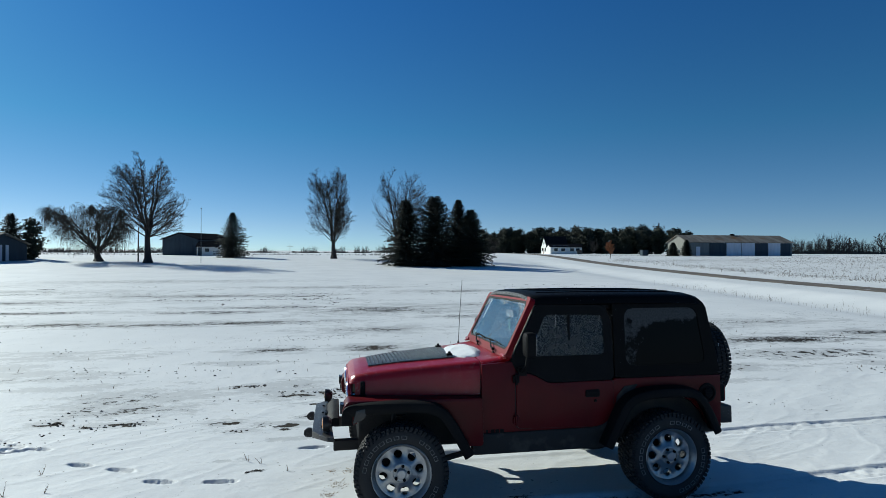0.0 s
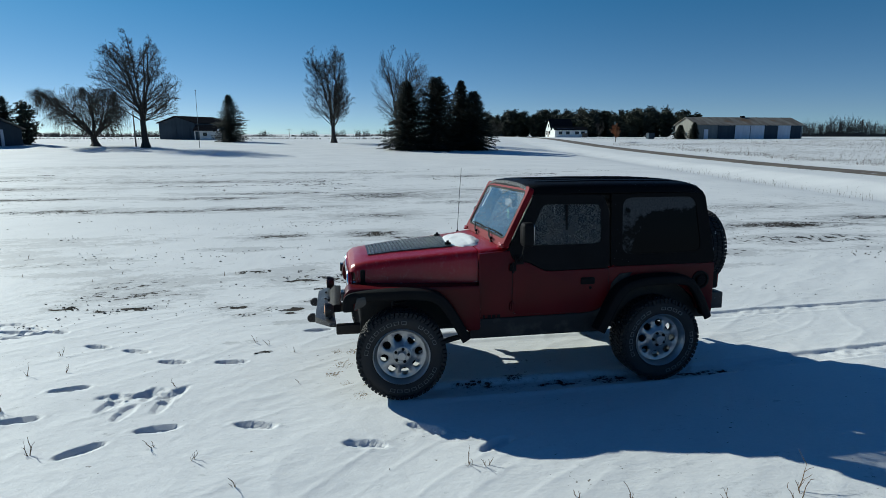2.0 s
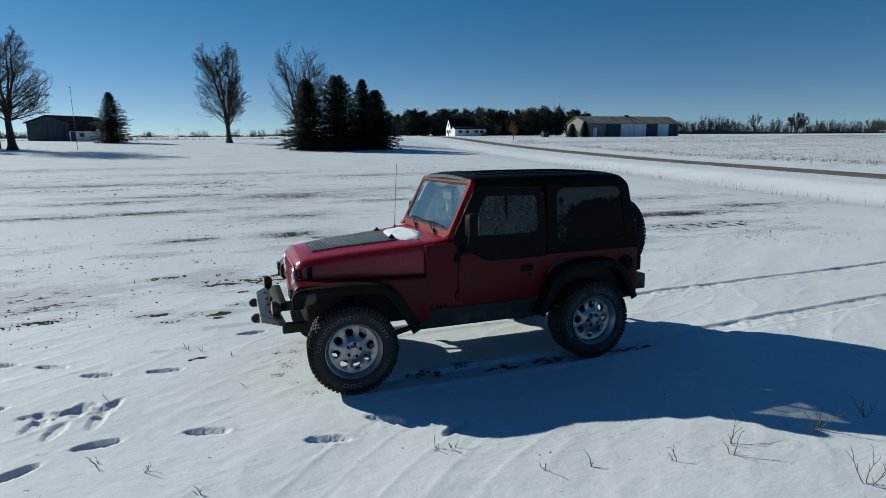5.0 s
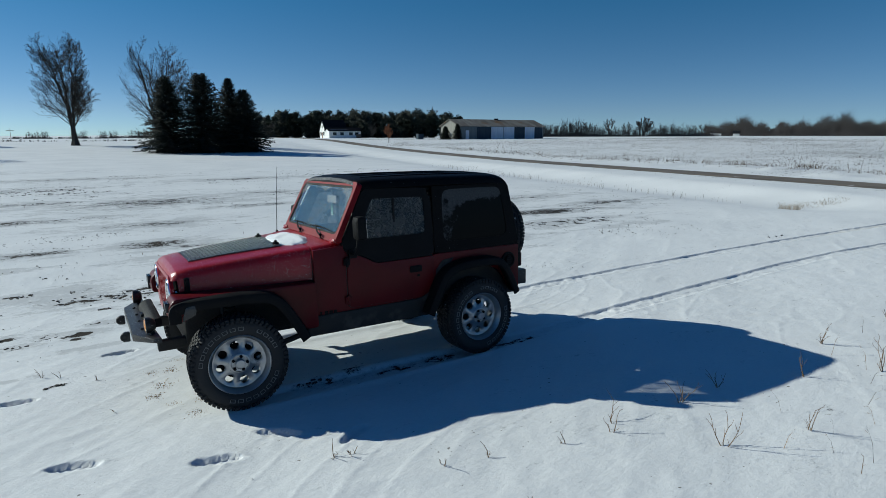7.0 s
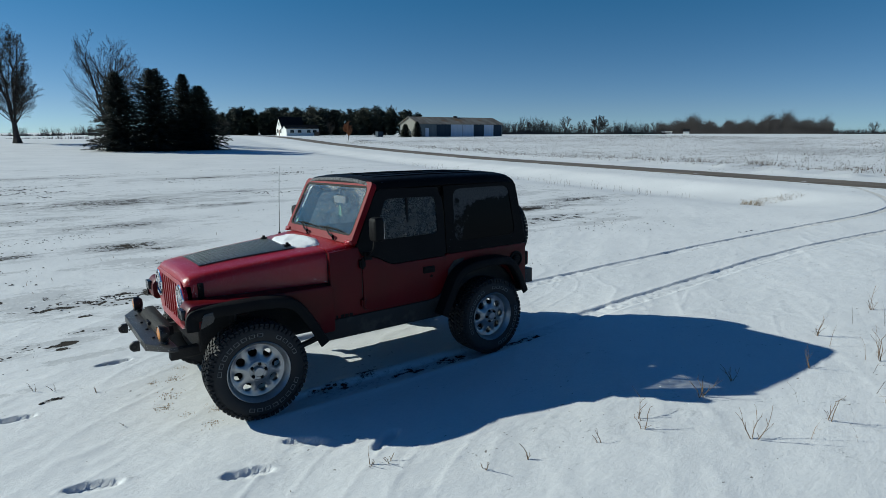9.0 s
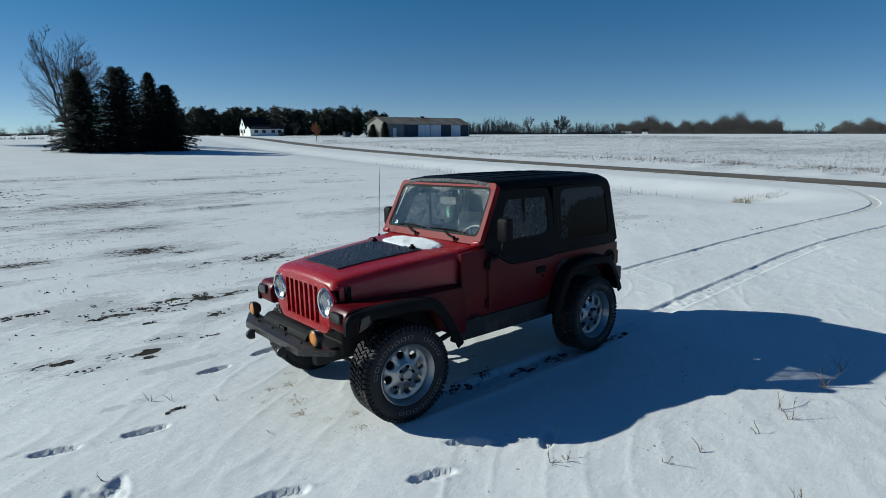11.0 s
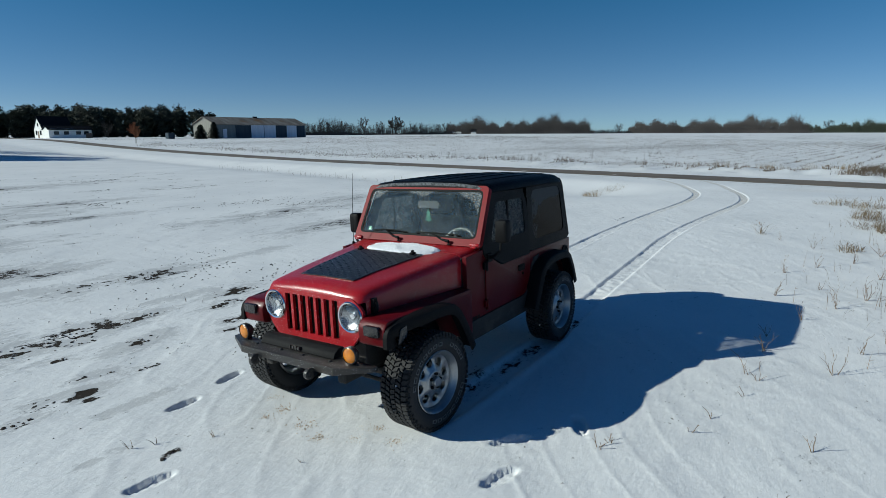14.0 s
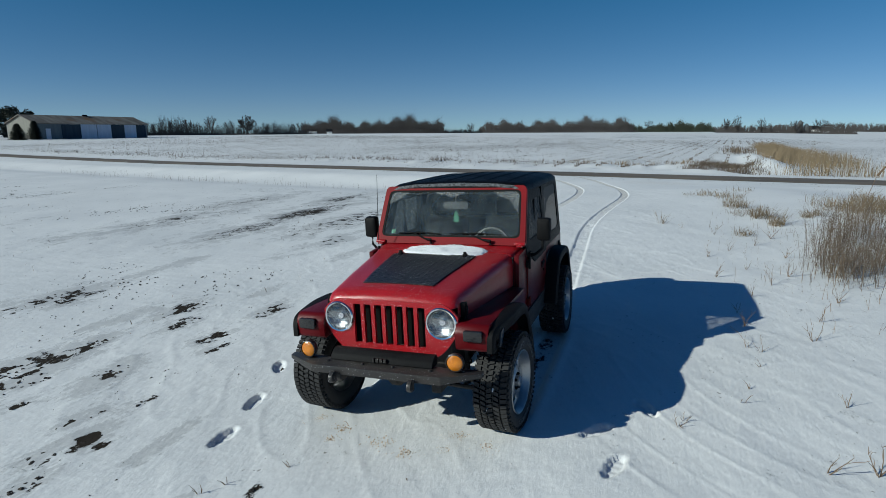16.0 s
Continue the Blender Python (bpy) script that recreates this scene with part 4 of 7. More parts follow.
def gable_house(name, x, y, turn, length, depth, eave, ridge, wall_mat, roof_mat, label, category, over=.35, gable_mat=None, sink=.3):
    """Long side along its own x, front at y = 0, gables at both ends."""
    ob = empty(name, x, y, lie_at(x, y), turn)
    for y0, y1, nm in ((0, .15, "front_wall"), (depth - .15, depth, "back_wall")):
        block(nm, ob, wall_mat, 0, length, y0, y1, -sink, eave)
    for x0 in (0, length - .15):
        bm = bmesh.new()
        prof = [(0.15, -sink), (depth - .15, -sink), (depth - .15, eave), (depth / 2, ridge - .08), (.15, eave)]
        lo = [bm.verts.new((x0, p, q)) for p, q in prof]
        hi = [bm.verts.new((x0 + .15, p, q)) for p, q in prof]
        bm.faces.new(lo)
        bm.faces.new(hi[::-1])
        for i in range(5):
            j = (i + 1) % 5
            bm.faces.new((lo[i], lo[j], hi[j], hi[i]))
        part("gable_wall", bm, gable_mat or wall_mat, ob)
    slope = (ridge - eave) / (depth / 2)
    for sgn in (0, 1):
        bm = bmesh.new()
        ye, yr = (-over, depth / 2) if sgn == 0 else (depth + over, depth / 2)
        ze = eave - over * slope
        a = [(-over, ye, ze), (length + over, ye, ze), (length + over, yr, ridge), (-over, yr, ridge)]
        lo = [bm.verts.new(p) for p in a]
        hi = [bm.verts.new((p[0], p[1], p[2] + .12)) for p in a]
        bm.faces.new(lo)
        bm.faces.new(hi[::-1])
        for i in range(4):
            j = (i + 1) % 4
            bm.faces.new((lo[i], lo[j], hi[j], hi[i]))
        part("roof", bm, roof_mat, ob)
    return tagged(ob, label, category)


# long metal barn
barn = gable_house("metal_barn", 79.2, 115.3, -2.0, 26.4, 9.0, 3.15, 4.8, SIDING_GREY, ROOF_OLD, "long metal barn with white sliding doors and rusty roof", "barn", gable_mat=SIDING_BEIGE)
for f0, f1, mat, nm in ((.20, .36, SIDING_BLUE, "sliding_door"), (.36, .50, DOOR_WHITE, "sliding_door"), (.505, .635, DOOR_WHITE, "sliding_door"), (.64, .76, SIDING_BLUE, "sliding_door"), (.765, .885, DOOR_WHITE, "sliding_door"), (.89, .985, SIDING_BLUE, "sliding_door")):
    block(nm, barn, mat, 26.4 * f0, 26.4 * f1 - .06, -.10, 0, -.1, 3.0)
block("door", barn, DOOR_WHITE, 1.9, 2.9, -.05, 0, -.1, 2.1, "small white side door")
block("door_rail", barn, TRIM_WHITE, 5.2, 26.2, -.16, -.10, 3.0, 3.12)
block("gable_door", barn, SIDING_BLUE, -.05, 0, 3.6, 4.4, .6, 1.4)
for k in range(13):
    block("roof_seam", barn, ROOF_OLD, k * 2.2 - .03, k * 2.2 + .03, 4.46, 4.54, 4.84, 4.96)
block("roof_vent", barn, ROOF_DARK, 13.6, 14.6, 4.3, 4.7, 4.8, 5.2)

# white farmhouse with a steep roof and a lower wing
house = gable_house("farmhouse", 58.8, 152.0, -3.0, 8.2, 7.0, 3.0, 6.6, WALL_WHITE, ROOF_DARK, "white clapboard farmhouse with steep dark roof", "house", over=.3)
for x0, z0, w, h in ((-.06, 1.0, 1.2, 1.3), (-.06, 3.6, .8, 1.1)):
    for yy in ((1.2, 4.6) if z0 < 2 else (3.1,)):
        win = block("window", house, TRIM_WHITE, x0, 0, yy - .1, yy + w + .1, z0 - .1, z0 + h + .1)
        block("pane", win, DARK_PANE, x0 - .02, x0, yy, yy + w, z0, z0 + h)
block("gable_door", house, BROWN_WALL, -.05, 0, 3.2, 4.2, 0, 2.1)
block("roof_panel", house, SOLAR, 2.0, 7.6, -.25, -.05, 2.95, 3.05)
bm = bmesh.new()
tube_pts = [(3.6, 3.5, 6.5), (3.6, 3.5, 9.2)]
v, f = tubes([(Vector(tube_pts[0]), Vector(tube_pts[1]), .05, .03)], 6)
bm.free()
link_mesh("mast", v, f, WOOD_POLE, house)
wing = gable_house("house_wing", 58.2, 147.6, -3.0, 10.6, 4.2, 2.5, 3.5, WALL_WHITE, ROOF_DARK, "low white wing of a farmhouse with windows", "house", over=.3)
for xx in (1.2, 3.6, 6.6, 8.6):
    win = block("window", wing, TRIM_WHITE, xx - .1, xx + 1.3, -.06, 0, .9, 2.1)
    block("pane", win, DARK_PANE, xx, xx + 1.2, -.08, -.06, 1.0, 2.0)
block("roof_panel", wing, SOLAR, .6, 6.2, .2, .9, 2.84, 2.90)
block("porch_wall", wing, BROWN_WALL, 9.0, 10.6, -.5, -.06, 0, 1.4)
house.scale = (.76, .76, .76)
wing.scale = (.86, .8, .8)
far_house = gable_house("small_house", 57.2, 216.0, -20, 7.0, 6.0, 3.0, 5.4, SIDING_BLUE, ROOF_DARK, "small dark house far beyond the spruces", "house")
block("sky_light", far_house, TRIM_WHITE, -.05, 0, 2, 4, .4, 1.6)

# dark metal barn with a small white shed before it
west = gable_house("dark_barn", -25.6, 108.0, 62.0, 10.0, 8.0, 3.0, 4.15, SIDING_BLUE, ROOF_DARK, "dark blue metal barn on open snow", "barn")
block("sliding_door", west, SIDING_BLUE, -.10, 0, 1.0, 4.0, -.1, 2.7)
block("sliding_door", west, SIDING_BLUE, -.08, 0, 4.1, 7.0, -.1, 2.7)
shed = gable_house("white_shed", -25.2, 105.6, -8, 3.8, 3.0, 1.7, 2.5, WALL_WHITE, ROOF_DARK, "small white garden shed with a dark roof", "shed", over=.2)
win = block("window", shed, DARK_PANE, 1.5, 2.2, -.04, 0, .7, 1.3)
block("shed_door", shed, SIDING_BLUE, .2, .9, -.04, 0, -.1, 1.5)

# long low metal shed, its gable end towards the field
low = gable_house("low_metal_shed", -64.1, 80.9, -18.7, 22.0, 7.1, 2.15, 3.45, SIDING_BLUE, ROOF_OLD, "long low blue metal shed with weathered roof", "shed", gable_mat=SIDING_BLUE)
for yy in (2.95, 3.9):
    block("gable_door", low, DOOR_WHITE, 22.0, 22.06, yy, yy + .42, -.1, 2.0)
block("gable_window", low, TRIM_WHITE, 22.0, 22.06, 1.0, 1.6, .4, 1.6)
block("front_window", low, TRIM_WHITE, 17.4, 18.2, -.06, 0, .5, 1.6)
block("roof_vent", low, TRIM_WHITE, 16.5, 16.8, 3.0, 3.4, 3.5, 3.9)
block("roof_vent", low, ROOF_DARK, 12.0, 12.3, 3.0, 3.4, 3.5, 3.85)

# far farmsteads
farm = gable_house("far_farmhouse", 438.0, -97.0, 100, 6, 5, 2.6, 4.6, WALL_WHITE, ROOF_DARK, "white farmhouse far across the fields", "house")
block("sill_band", farm, TRIM_WHITE, 0, 6, -.05, 0, 1.8, 2.0)
for x, y, h in ((430, -86, 6.5), (432, -90, 4.5)):
    v, f = tubes([(Vector((0, 0, -.5)), Vector((0, 0, h)), 1.6, 1.6), (Vector((0, 0, h)), Vector((0, 0, h + 1.6)), 1.6, .2)], 14)
    silo = empty("grain_silo", x, y, lie_at(x, y))
    link_mesh("silo_wall", v, f, SIDING_GREY, silo)
    tagged(silo, "grey metal grain silo far off", "silo")
white_house = gable_house("far_white_house", 356.0, 212.0, 120, 3.6, 3, 1.8, 3.2, WALL_WHITE, ROOF_DARK, "small white house before far woods", "house")
trailer = gable_house("far_trailer", 352.0, 222.0, 118, 6, 2, 1.1, 1.4, WALL_WHITE, WALL_WHITE, "long white trailer before far woods", "trailer")
dark_house = gable_house("far_dark_house", -47.0, 186.0, -12, 7, 6, 3.0, 5.6, BROWN_WALL, ROOF_DARK, "dark farmhouse far behind a willow", "house")

# poles
def pole(name, x, y, h, r, label, cat, arm=0.0, mat=None):
    ob = empty(name, x, y, lie_at(x, y))
    v, f = tubes([(Vector((0, 0, -.4)), Vector((0, 0, h)), r, r * .6)], 8)
    link_mesh("shaft", v, f, mat or WOOD_POLE, ob)
    if arm:
        block("crossarm", ob, WOOD_POLE, -arm, arm, -.05, .05, h - .6, h - .48)
    else:
        block("finial", ob, mat or WOOD_POLE, -.06, .06, -.06, .06, h, h + .12)
    return tagged(ob, label, cat)


pole("flagpole", -17.4, 72.8, 6.9, .035, "thin bare metal flagpole standing in snow", "flagpole", mat=SIDING_GREY)
pole("yard_pole", -25.8, 76.0, 4.4, .11, "short weathered wooden pole by a maple", "pole")
pole("utility_pole", -15.5, 194.0, 2.9, .07, "wooden utility pole along a far road", "utility pole", arm=.9)
pole("utility_pole", 51.0, 190.0, 8.2, .13, "wooden utility pole before dark pines", "utility pole", arm=.9)
tank = block("oil_tank", None, SIDING_BLUE, 67.8, 69.2, 115.4, 116.6, lie_at(68, 116) - .1, lie_at(68, 116) + 1.25)
tagged(tank, "square grey tank standing in the snow", "tank")

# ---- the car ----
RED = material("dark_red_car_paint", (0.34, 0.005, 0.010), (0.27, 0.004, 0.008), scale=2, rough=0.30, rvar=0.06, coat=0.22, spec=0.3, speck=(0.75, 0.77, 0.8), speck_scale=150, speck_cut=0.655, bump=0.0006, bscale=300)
# same paint, base darkened for sides turned from the sun, plus a dirt film
RED_SHADED_DUSTY = material("shaded_dusty_red_paint", (0.100, 0.003, 0.006), (0.072, 0.0025, 0.004), scale=2, rough=0.36, rvar=0.10, coat=0.04, spec=0.15, film=(0.06, 0.006, 0.007), film_cut=0.66, film_scale=2.2, bump=0.0008, bscale=250)
TRIM = material("black_textured_plastic", (0.009, 0.009, 0.0098), (0.005, 0.005, 0.0055), scale=5, rough=0.6, bump=0.0015, bscale=350, spec=0.10, film=(0.018, 0.017, 0.016), film_cut=0.62, film_scale=3)
DIRTY_TRIM = material("mud_splashed_black_plastic", (0.008, 0.008, 0.0085), (0.005, 0.005, 0.0055), scale=5, rough=0.7, bump=0.003, bscale=200, film=(0.04, 0.037, 0.032), film_cut=0.54, film_scale=7)
TOP = material("black_hard_top", (0.004, 0.0042, 0.0046), (0.0025, 0.0025, 0.003), scale=3, rough=0.5, bump=0.0012, bscale=500, spec=0.08, speck=(0.5, 0.52, 0.55), speck_scale=130, speck_cut=0.74)
RIME = material("frosted_black_edge", (0.15, 0.16, 0.17), (0.015, 0.015, 0.017), scale=46, rough=0.85, bump=0.004, bscale=120)
STEEL = material("black_painted_steel", (0.020, 0.020, 0.022), (0.034, 0.030, 0.027), scale=4, rough=0.38, bump=0.0012, bscale=180, spec=0.35, speck=(0.6, 0.6, 0.62), speck_scale=120, speck_cut=0.68)
UNDER = material("grimy_underbody", (0.035, 0.030, 0.026), (0.015, 0.014, 0.013), scale=6, rough=0.85, bump=0.004, bscale=60)
RUBBER = material("black_tyre_rubber", (0.016, 0.016, 0.017), (0.010, 0.010, 0.011), scale=7, rough=0.75, bump=0.001, bscale=200)
TREAD = material("tyre_tread_with_snow", (0.015, 0.015, 0.016), (0.009, 0.009, 0.010), scale=8, rough=0.8, bump=0.002, bscale=120, speck=(0.72, 0.74, 0.77), speck_scale=26, speck_cut=0.80)
PAD_SNOW = material("packed_snow_in_tread", (0.75, 0.77, 0.80), (0.62, 0.65, 0.69), scale=12, rough=0.7, bump=0.006, bscale=60)
LETTER = material("worn_white_tyre_marking", (0.20, 0.20, 0.195), (0.08, 0.08, 0.08), scale=30, rough=0.8)
ALLOY = material("machined_aluminium", (0.38, 0.39, 0.40), (0.28, 0.29, 0.30), scale=6, rough=0.36, metal=0.9, bump=0.0008, bscale=120, film=(0.22, 0.21, 0.20), film_cut=0.60, film_scale=9)
CHROME = material("bright_chrome", (0.78, 0.78, 0.79), (0.70, 0.70, 0.71), scale=5, rough=0.10, metal=1.0, rvar=0.04)
AMBER = material("amber_lens", (0.62, 0.20, 0.006), (0.42, 0.12, 0.004), scale=18, rough=0.18, bump=0.003, bscale=90, coat=0.6)
SMOKED = material("smoked_black_lens", (0.020, 0.020, 0.022), (0.012, 0.012, 0.013), scale=12, rough=0.14, rvar=0.05, bump=0.003, bscale=70)
RED_LENS = material("red_tail_lens", (0.22, 0.012, 0.012), (0.15, 0.008, 0.008), scale=14, rough=0.2)
SEAT = material("dark_seat_cloth", (0.032, 0.031, 0.030), (0.02, 0.02, 0.019), scale=25, rough=0.95, bump=0.002, bscale=300)
DASH = material("dark_grey_dashboard", (0.022, 0.022, 0.023), (0.015, 0.015, 0.016), scale=9, rough=0.6, bump=0.001, bscale=300)
GREEN = material("green_card", (0.012, 0.12, 0.065), (0.008, 0.08, 0.042), scale=12, rough=0.6)
RADIATOR_AND_SHADE = material("black_radiator_and_hole_shade", (0.006, 0.006, 0.006), (0.003, 0.003, 0.003), scale=30, rough=0.9, spec=0.1)
HOOD_PLATE = material("black_diamond_plate", (0.011, 0.0115, 0.013), (0.007, 0.007, 0.008), scale=10, rough=0.34, rvar=0.1, spec=0.6, speck=(0.7, 0.72, 0.75), speck_scale=130, speck_cut=0.65)
SILVER = material("silvered_reflector", (0.36, 0.37, 0.38), (0.20, 0.21, 0.22), scale=22, rough=0.20, metal=0.9, bump=0.004, bscale=60)
HOOD_SNOW = material("loose_snow", (0.78, 0.79, 0.80), (0.70, 0.72, 0.74), scale=9, rough=0.7, bump=0.006, bscale=60)


def glass(name, tint, frost=0.0):
    m = material(name, tint, tint, scale=4, rough=0.03, rvar=0.02, transmission=1.0)
    m.node_tree.nodes["Principled BSDF"].inputs["IOR"].default_value = 1.45
    return m


CLEAR = glass("clear_glass", (0.90, 0.95, 0.95))
DOOR_GLASS = glass("smoky_window_vinyl", (0.42, 0.45, 0.45))
LAMP_GLASS = glass("lamp_glass", (0.95, 0.96, 0.97))


def film_sheet(name, tone, low, high, scale):
    """A thin uneven see-through film: frost, dust, or a painted-in reflection."""
    m = bpy.data.materials.new(name)
    m.use_nodes = True
    n, l = m.node_tree.nodes, m.node_tree.links
    tc = n.new("ShaderNodeTexCoord")
    t = n.new("ShaderNodeTexNoise")
    t.inputs["Scale"].default_value, t.inputs["Detail"].default_value, t.inputs["Roughness"].default_value = scale, 9, 0.7
    l.new(tc.outputs["Object"], t.inputs["Vector"])
    r = n.new("ShaderNodeMapRange")
    r.inputs["From Min"].default_value, r.inputs["From Max"].default_value = 0.38, 0.68
    r.inputs["To Min"].default_value, r.inputs["To Max"].default_value = low, high
    l.new(t.outputs["Fac"], r.inputs["Value"])
    b = n["Principled BSDF"]
    b.inputs["Base Color"].default_value = (*tone, 1)
    b.inputs["Roughness"].default_value = 0.8
    l.new(r.outputs["Result"], b.inputs["Alpha"])
    return m


FROST = film_sheet("frost_film", (0.50, 0.52, 0.52), 0.04, 0.36, 46)
# teal tone stands in for sky mirrored in the windscreen
SHEEN_FILM = film_sheet("sky_sheen_film", (0.55, 0.68, 0.68), 0.015, 0.07, 9)
# dust made dense and dark so that it also blocks sun through the cabin
DIMMING_DUST = film_sheet("dusty_dimming_film", (0.055, 0.055, 0.053), 0.62, 0.97, 16)


def tinted_window():
    """Dark tinted glass with rime reaching down from its upper edge."""
    m = material("tinted_rear_window", (0.0025, 0.0025, 0.003), (0.002, 0.002, 0.002), scale=5, rough=0.16, rvar=0.03, spec=0.06)
    n, l = m.node_tree.nodes, m.node_tree.links
    b = n["Principled BSDF"]
    tc = n.new("ShaderNodeTexCoord")
    sp = n.new("ShaderNodeSeparateXYZ")
    l.new(tc.outputs["Object"], sp.inputs["Vector"])

    def noise_of(s):
        t = n.new("ShaderNodeTexNoise")
        t.inputs["Scale"].default_value, t.inputs["Detail"].default_value, t.inputs["Roughness"].default_value = s, 8, 0.65
        l.new(tc.outputs["Object"], t.inputs["Vector"])
        return t.outputs["Fac"]

    def op(kind, a, c):
        k = n.new("ShaderNodeMath")
        k.operation = kind
        for i, v in enumerate((a, c)):
            if isinstance(v, float):
                k.inputs[i].default_value = v
            else:
                l.new(v, k.inputs[i])
        return k.outputs[0]
    edge = op("SUBTRACT", sp.outputs["Z"], 1.545)
    front = op("MULTIPLY", op("SUBTRACT", 2.13, sp.outputs["X"]), 0.7)
    edge = op("MAXIMUM", edge, front)
    f = op("ADD", op("MULTIPLY", edge, 2.4), op("MULTIPLY", op("SUBTRACT", noise_of(5.0), 0.5), 1.1))
    mr = n.new("ShaderNodeMapRange")
    mr.inputs["From Min"].default_value, mr.inputs["From Max"].default_value = 0.0, 0.10
    l.new(f, mr.inputs["Value"])
    am = op("MULTIPLY", mr.outputs["Result"], op("MULTIPLY", noise_of(60.0), 1.1))
    mx = n.new("ShaderNodeMix")
    mx.data_type = "RGBA"
    l.new(am, mx.inputs[0])
    mx.inputs[6].default_value, mx.inputs[7].default_value = (0.0025, 0.0025, 0.003, 1), (0.10, 0.105, 0.108, 1)
    l.new(mx.outputs[2], b.inputs["Base Color"])
    rg = n.new("ShaderNodeMapRange")
    rg.inputs["To Min"].default_value, rg.inputs["To Max"].default_value = 0.16, 0.8
    l.new(am, rg.inputs["Value"])
    l.new(rg.outputs["Result"], b.inputs["Roughness"])
    return m


TINTED = tinted_window()


def box(bm, x0, x1, y0, y1, z0, z1, m=None):
    vs = [bm.verts.new((x, y, z)) for x in (x0, x1) for y in (y0, y1) for z in (z0, z1)]
    if m:
        for v in vs:
            v.co = m @ v.co
    for q in ((0, 1, 3, 2), (4, 6, 7, 5), (0, 4, 5, 1), (2, 3, 7, 6), (0, 2, 6, 4), (1, 5, 7, 3)):
        bm.faces.new([vs[i] for i in q])
    return vs


def slab(bm, pts, a, b, axis="y"):
    """A flat outline given as pairs, made solid between a and b along an axis."""
    def at(p, d):
        return {"y": (p[0], d, p[1]), "x": (d, p[0], p[1]), "z": (p[0], p[1], d)}[axis]
    lo, hi = [bm.verts.new(at(p, a)) for p in pts], [bm.verts.new(at(p, b)) for p in pts]
    bm.faces.new(lo)
    bm.faces.new(hi[::-1])
    for i in range(len(pts)):
        j = (i + 1) % len(pts)
        bm.faces.new((lo[i], hi[i], hi[j], lo[j]))


def soften(bm, width, seg=2, angle=30):
    bmesh.ops.remove_doubles(bm, verts=bm.verts, dist=1e-5)
    bmesh.ops.recalc_face_normals(bm, faces=bm.faces)
    es = [e for e in bm.edges if len(e.link_faces) == 2 and e.calc_face_angle(0) > radians(angle)]
    bmesh.ops.bevel(bm, geom=es, offset=width, segments=seg, profile=0.6, affect="EDGES", clamp_overlap=True)


def lathe(bm, prof, n=48, centre=(0, 0, 0), closed=False):
    """Turns pairs (radius, place along y) round the y axis."""
    rings = []
    for r, h in prof:
        if r < 1e-6:
            rings.append([bm.verts.new((centre[0], centre[1] + h, centre[2]))] * n)
        else:
            rings.append([bm.verts.new((centre[0] + r * math.cos(2 * math.pi * k / n), centre[1] + h, centre[2] + r * math.sin(2 * math.pi * k / n))) for k in range(n)])
    pairs = list(zip(rings[:-1], rings[1:])) + ([(rings[-1], rings[0])] if closed else [])
    for a, b in pairs:
        for k in range(n):
            q = [a[k], a[(k + 1) % n], b[(k + 1) % n], b[k]]
            q = [v for i, v in enumerate(q) if v not in q[:i]]
            if len(q) > 2:
                bm.faces.new(q)


def tube(bm, pts, r, n=8):
    pts = [Vector(p) for p in pts]
    rings = []
    for i, p in enumerate(pts):
        d = (pts[min(i + 1, len(pts) - 1)] - pts[max(i - 1, 0)]).normalized()
        a = d.cross(Vector((0.13, 0.31, 0.94))).normalized()
        b = d.cross(a)
        rr = r[i] if isinstance(r, (list, tuple)) else r
        rings.append([bm.verts.new(p + (a * math.cos(2 * math.pi * k / n) + b * math.sin(2 * math.pi * k / n)) * rr) for k in range(n)])
    for a, b in zip(rings[:-1], rings[1:]):
        for k in range(n):
            bm.faces.new((a[k], a[(k + 1) % n], b[(k + 1) % n], b[k]))
    bm.faces.new(rings[0])
    bm.faces.new(rings[-1][::-1])


def skin(bm, rings, closed=False, caps=False):
    rows = [[bm.verts.new(p) for p in ring] for ring in rings]
    for a, b in zip(rows[:-1], rows[1:]):
        m = len(a)
        for k in range(m if closed else m - 1):
            bm.faces.new((a[k], a[(k + 1) % m], b[(k + 1) % m], b[k]))
    if caps:
        bm.faces.new(rows[0])
        bm.faces.new(rows[-1][::-1])
    return rows


def rounded(x0, x1, z0, z1, r, n=5):
    out = []
    for cx, cz, a0 in ((x1 - r, z1 - r, 0), (x0 + r, z1 - r, 90), (x0 + r, z0 + r, 180), (x1 - r, z0 + r, 270)):
        for k in range(n + 1):
            a = radians(a0 + 90 * k / n)
            out.append((cx + r * math.cos(a), cz + r * math.sin(a)))
    return out


def round_corners(pts, r, n=4):
    """A polygon with its corners rounded."""
    out = []
    m = len(pts)
    for i in range(m):
        p, a, b = Vector(pts[i]), Vector(pts[i - 1]), Vector(pts[(i + 1) % m])
        ra = min(r, (a - p).length * .45, (b - p).length * .45)
        s, e = p + (a - p).normalized() * ra, p + (b - p).normalized() * ra
        for k in range(n + 1):
            t = k / n
            out.append(tuple((1 - t) ** 2 * s + 2 * t * (1 - t) * p + t * t * e))
    return out


# rougher, darker copy of the car's red for the windscreen frame
RED_MATT = material("matt_red_paint", (0.20, 0.006, 0.010), (0.15, 0.005, 0.008), scale=3, rough=0.5, rvar=0.08, spec=0.12, speck=(0.6, 0.6, 0.62), speck_scale=140, speck_cut=0.78)
car = new("off_road_car")
CAR_LABEL = "dark red two-door off-road car with black hard top parked on snow"
R_TYRE, AXLE_Y, BASE = 0.385, 0.765, 2.373


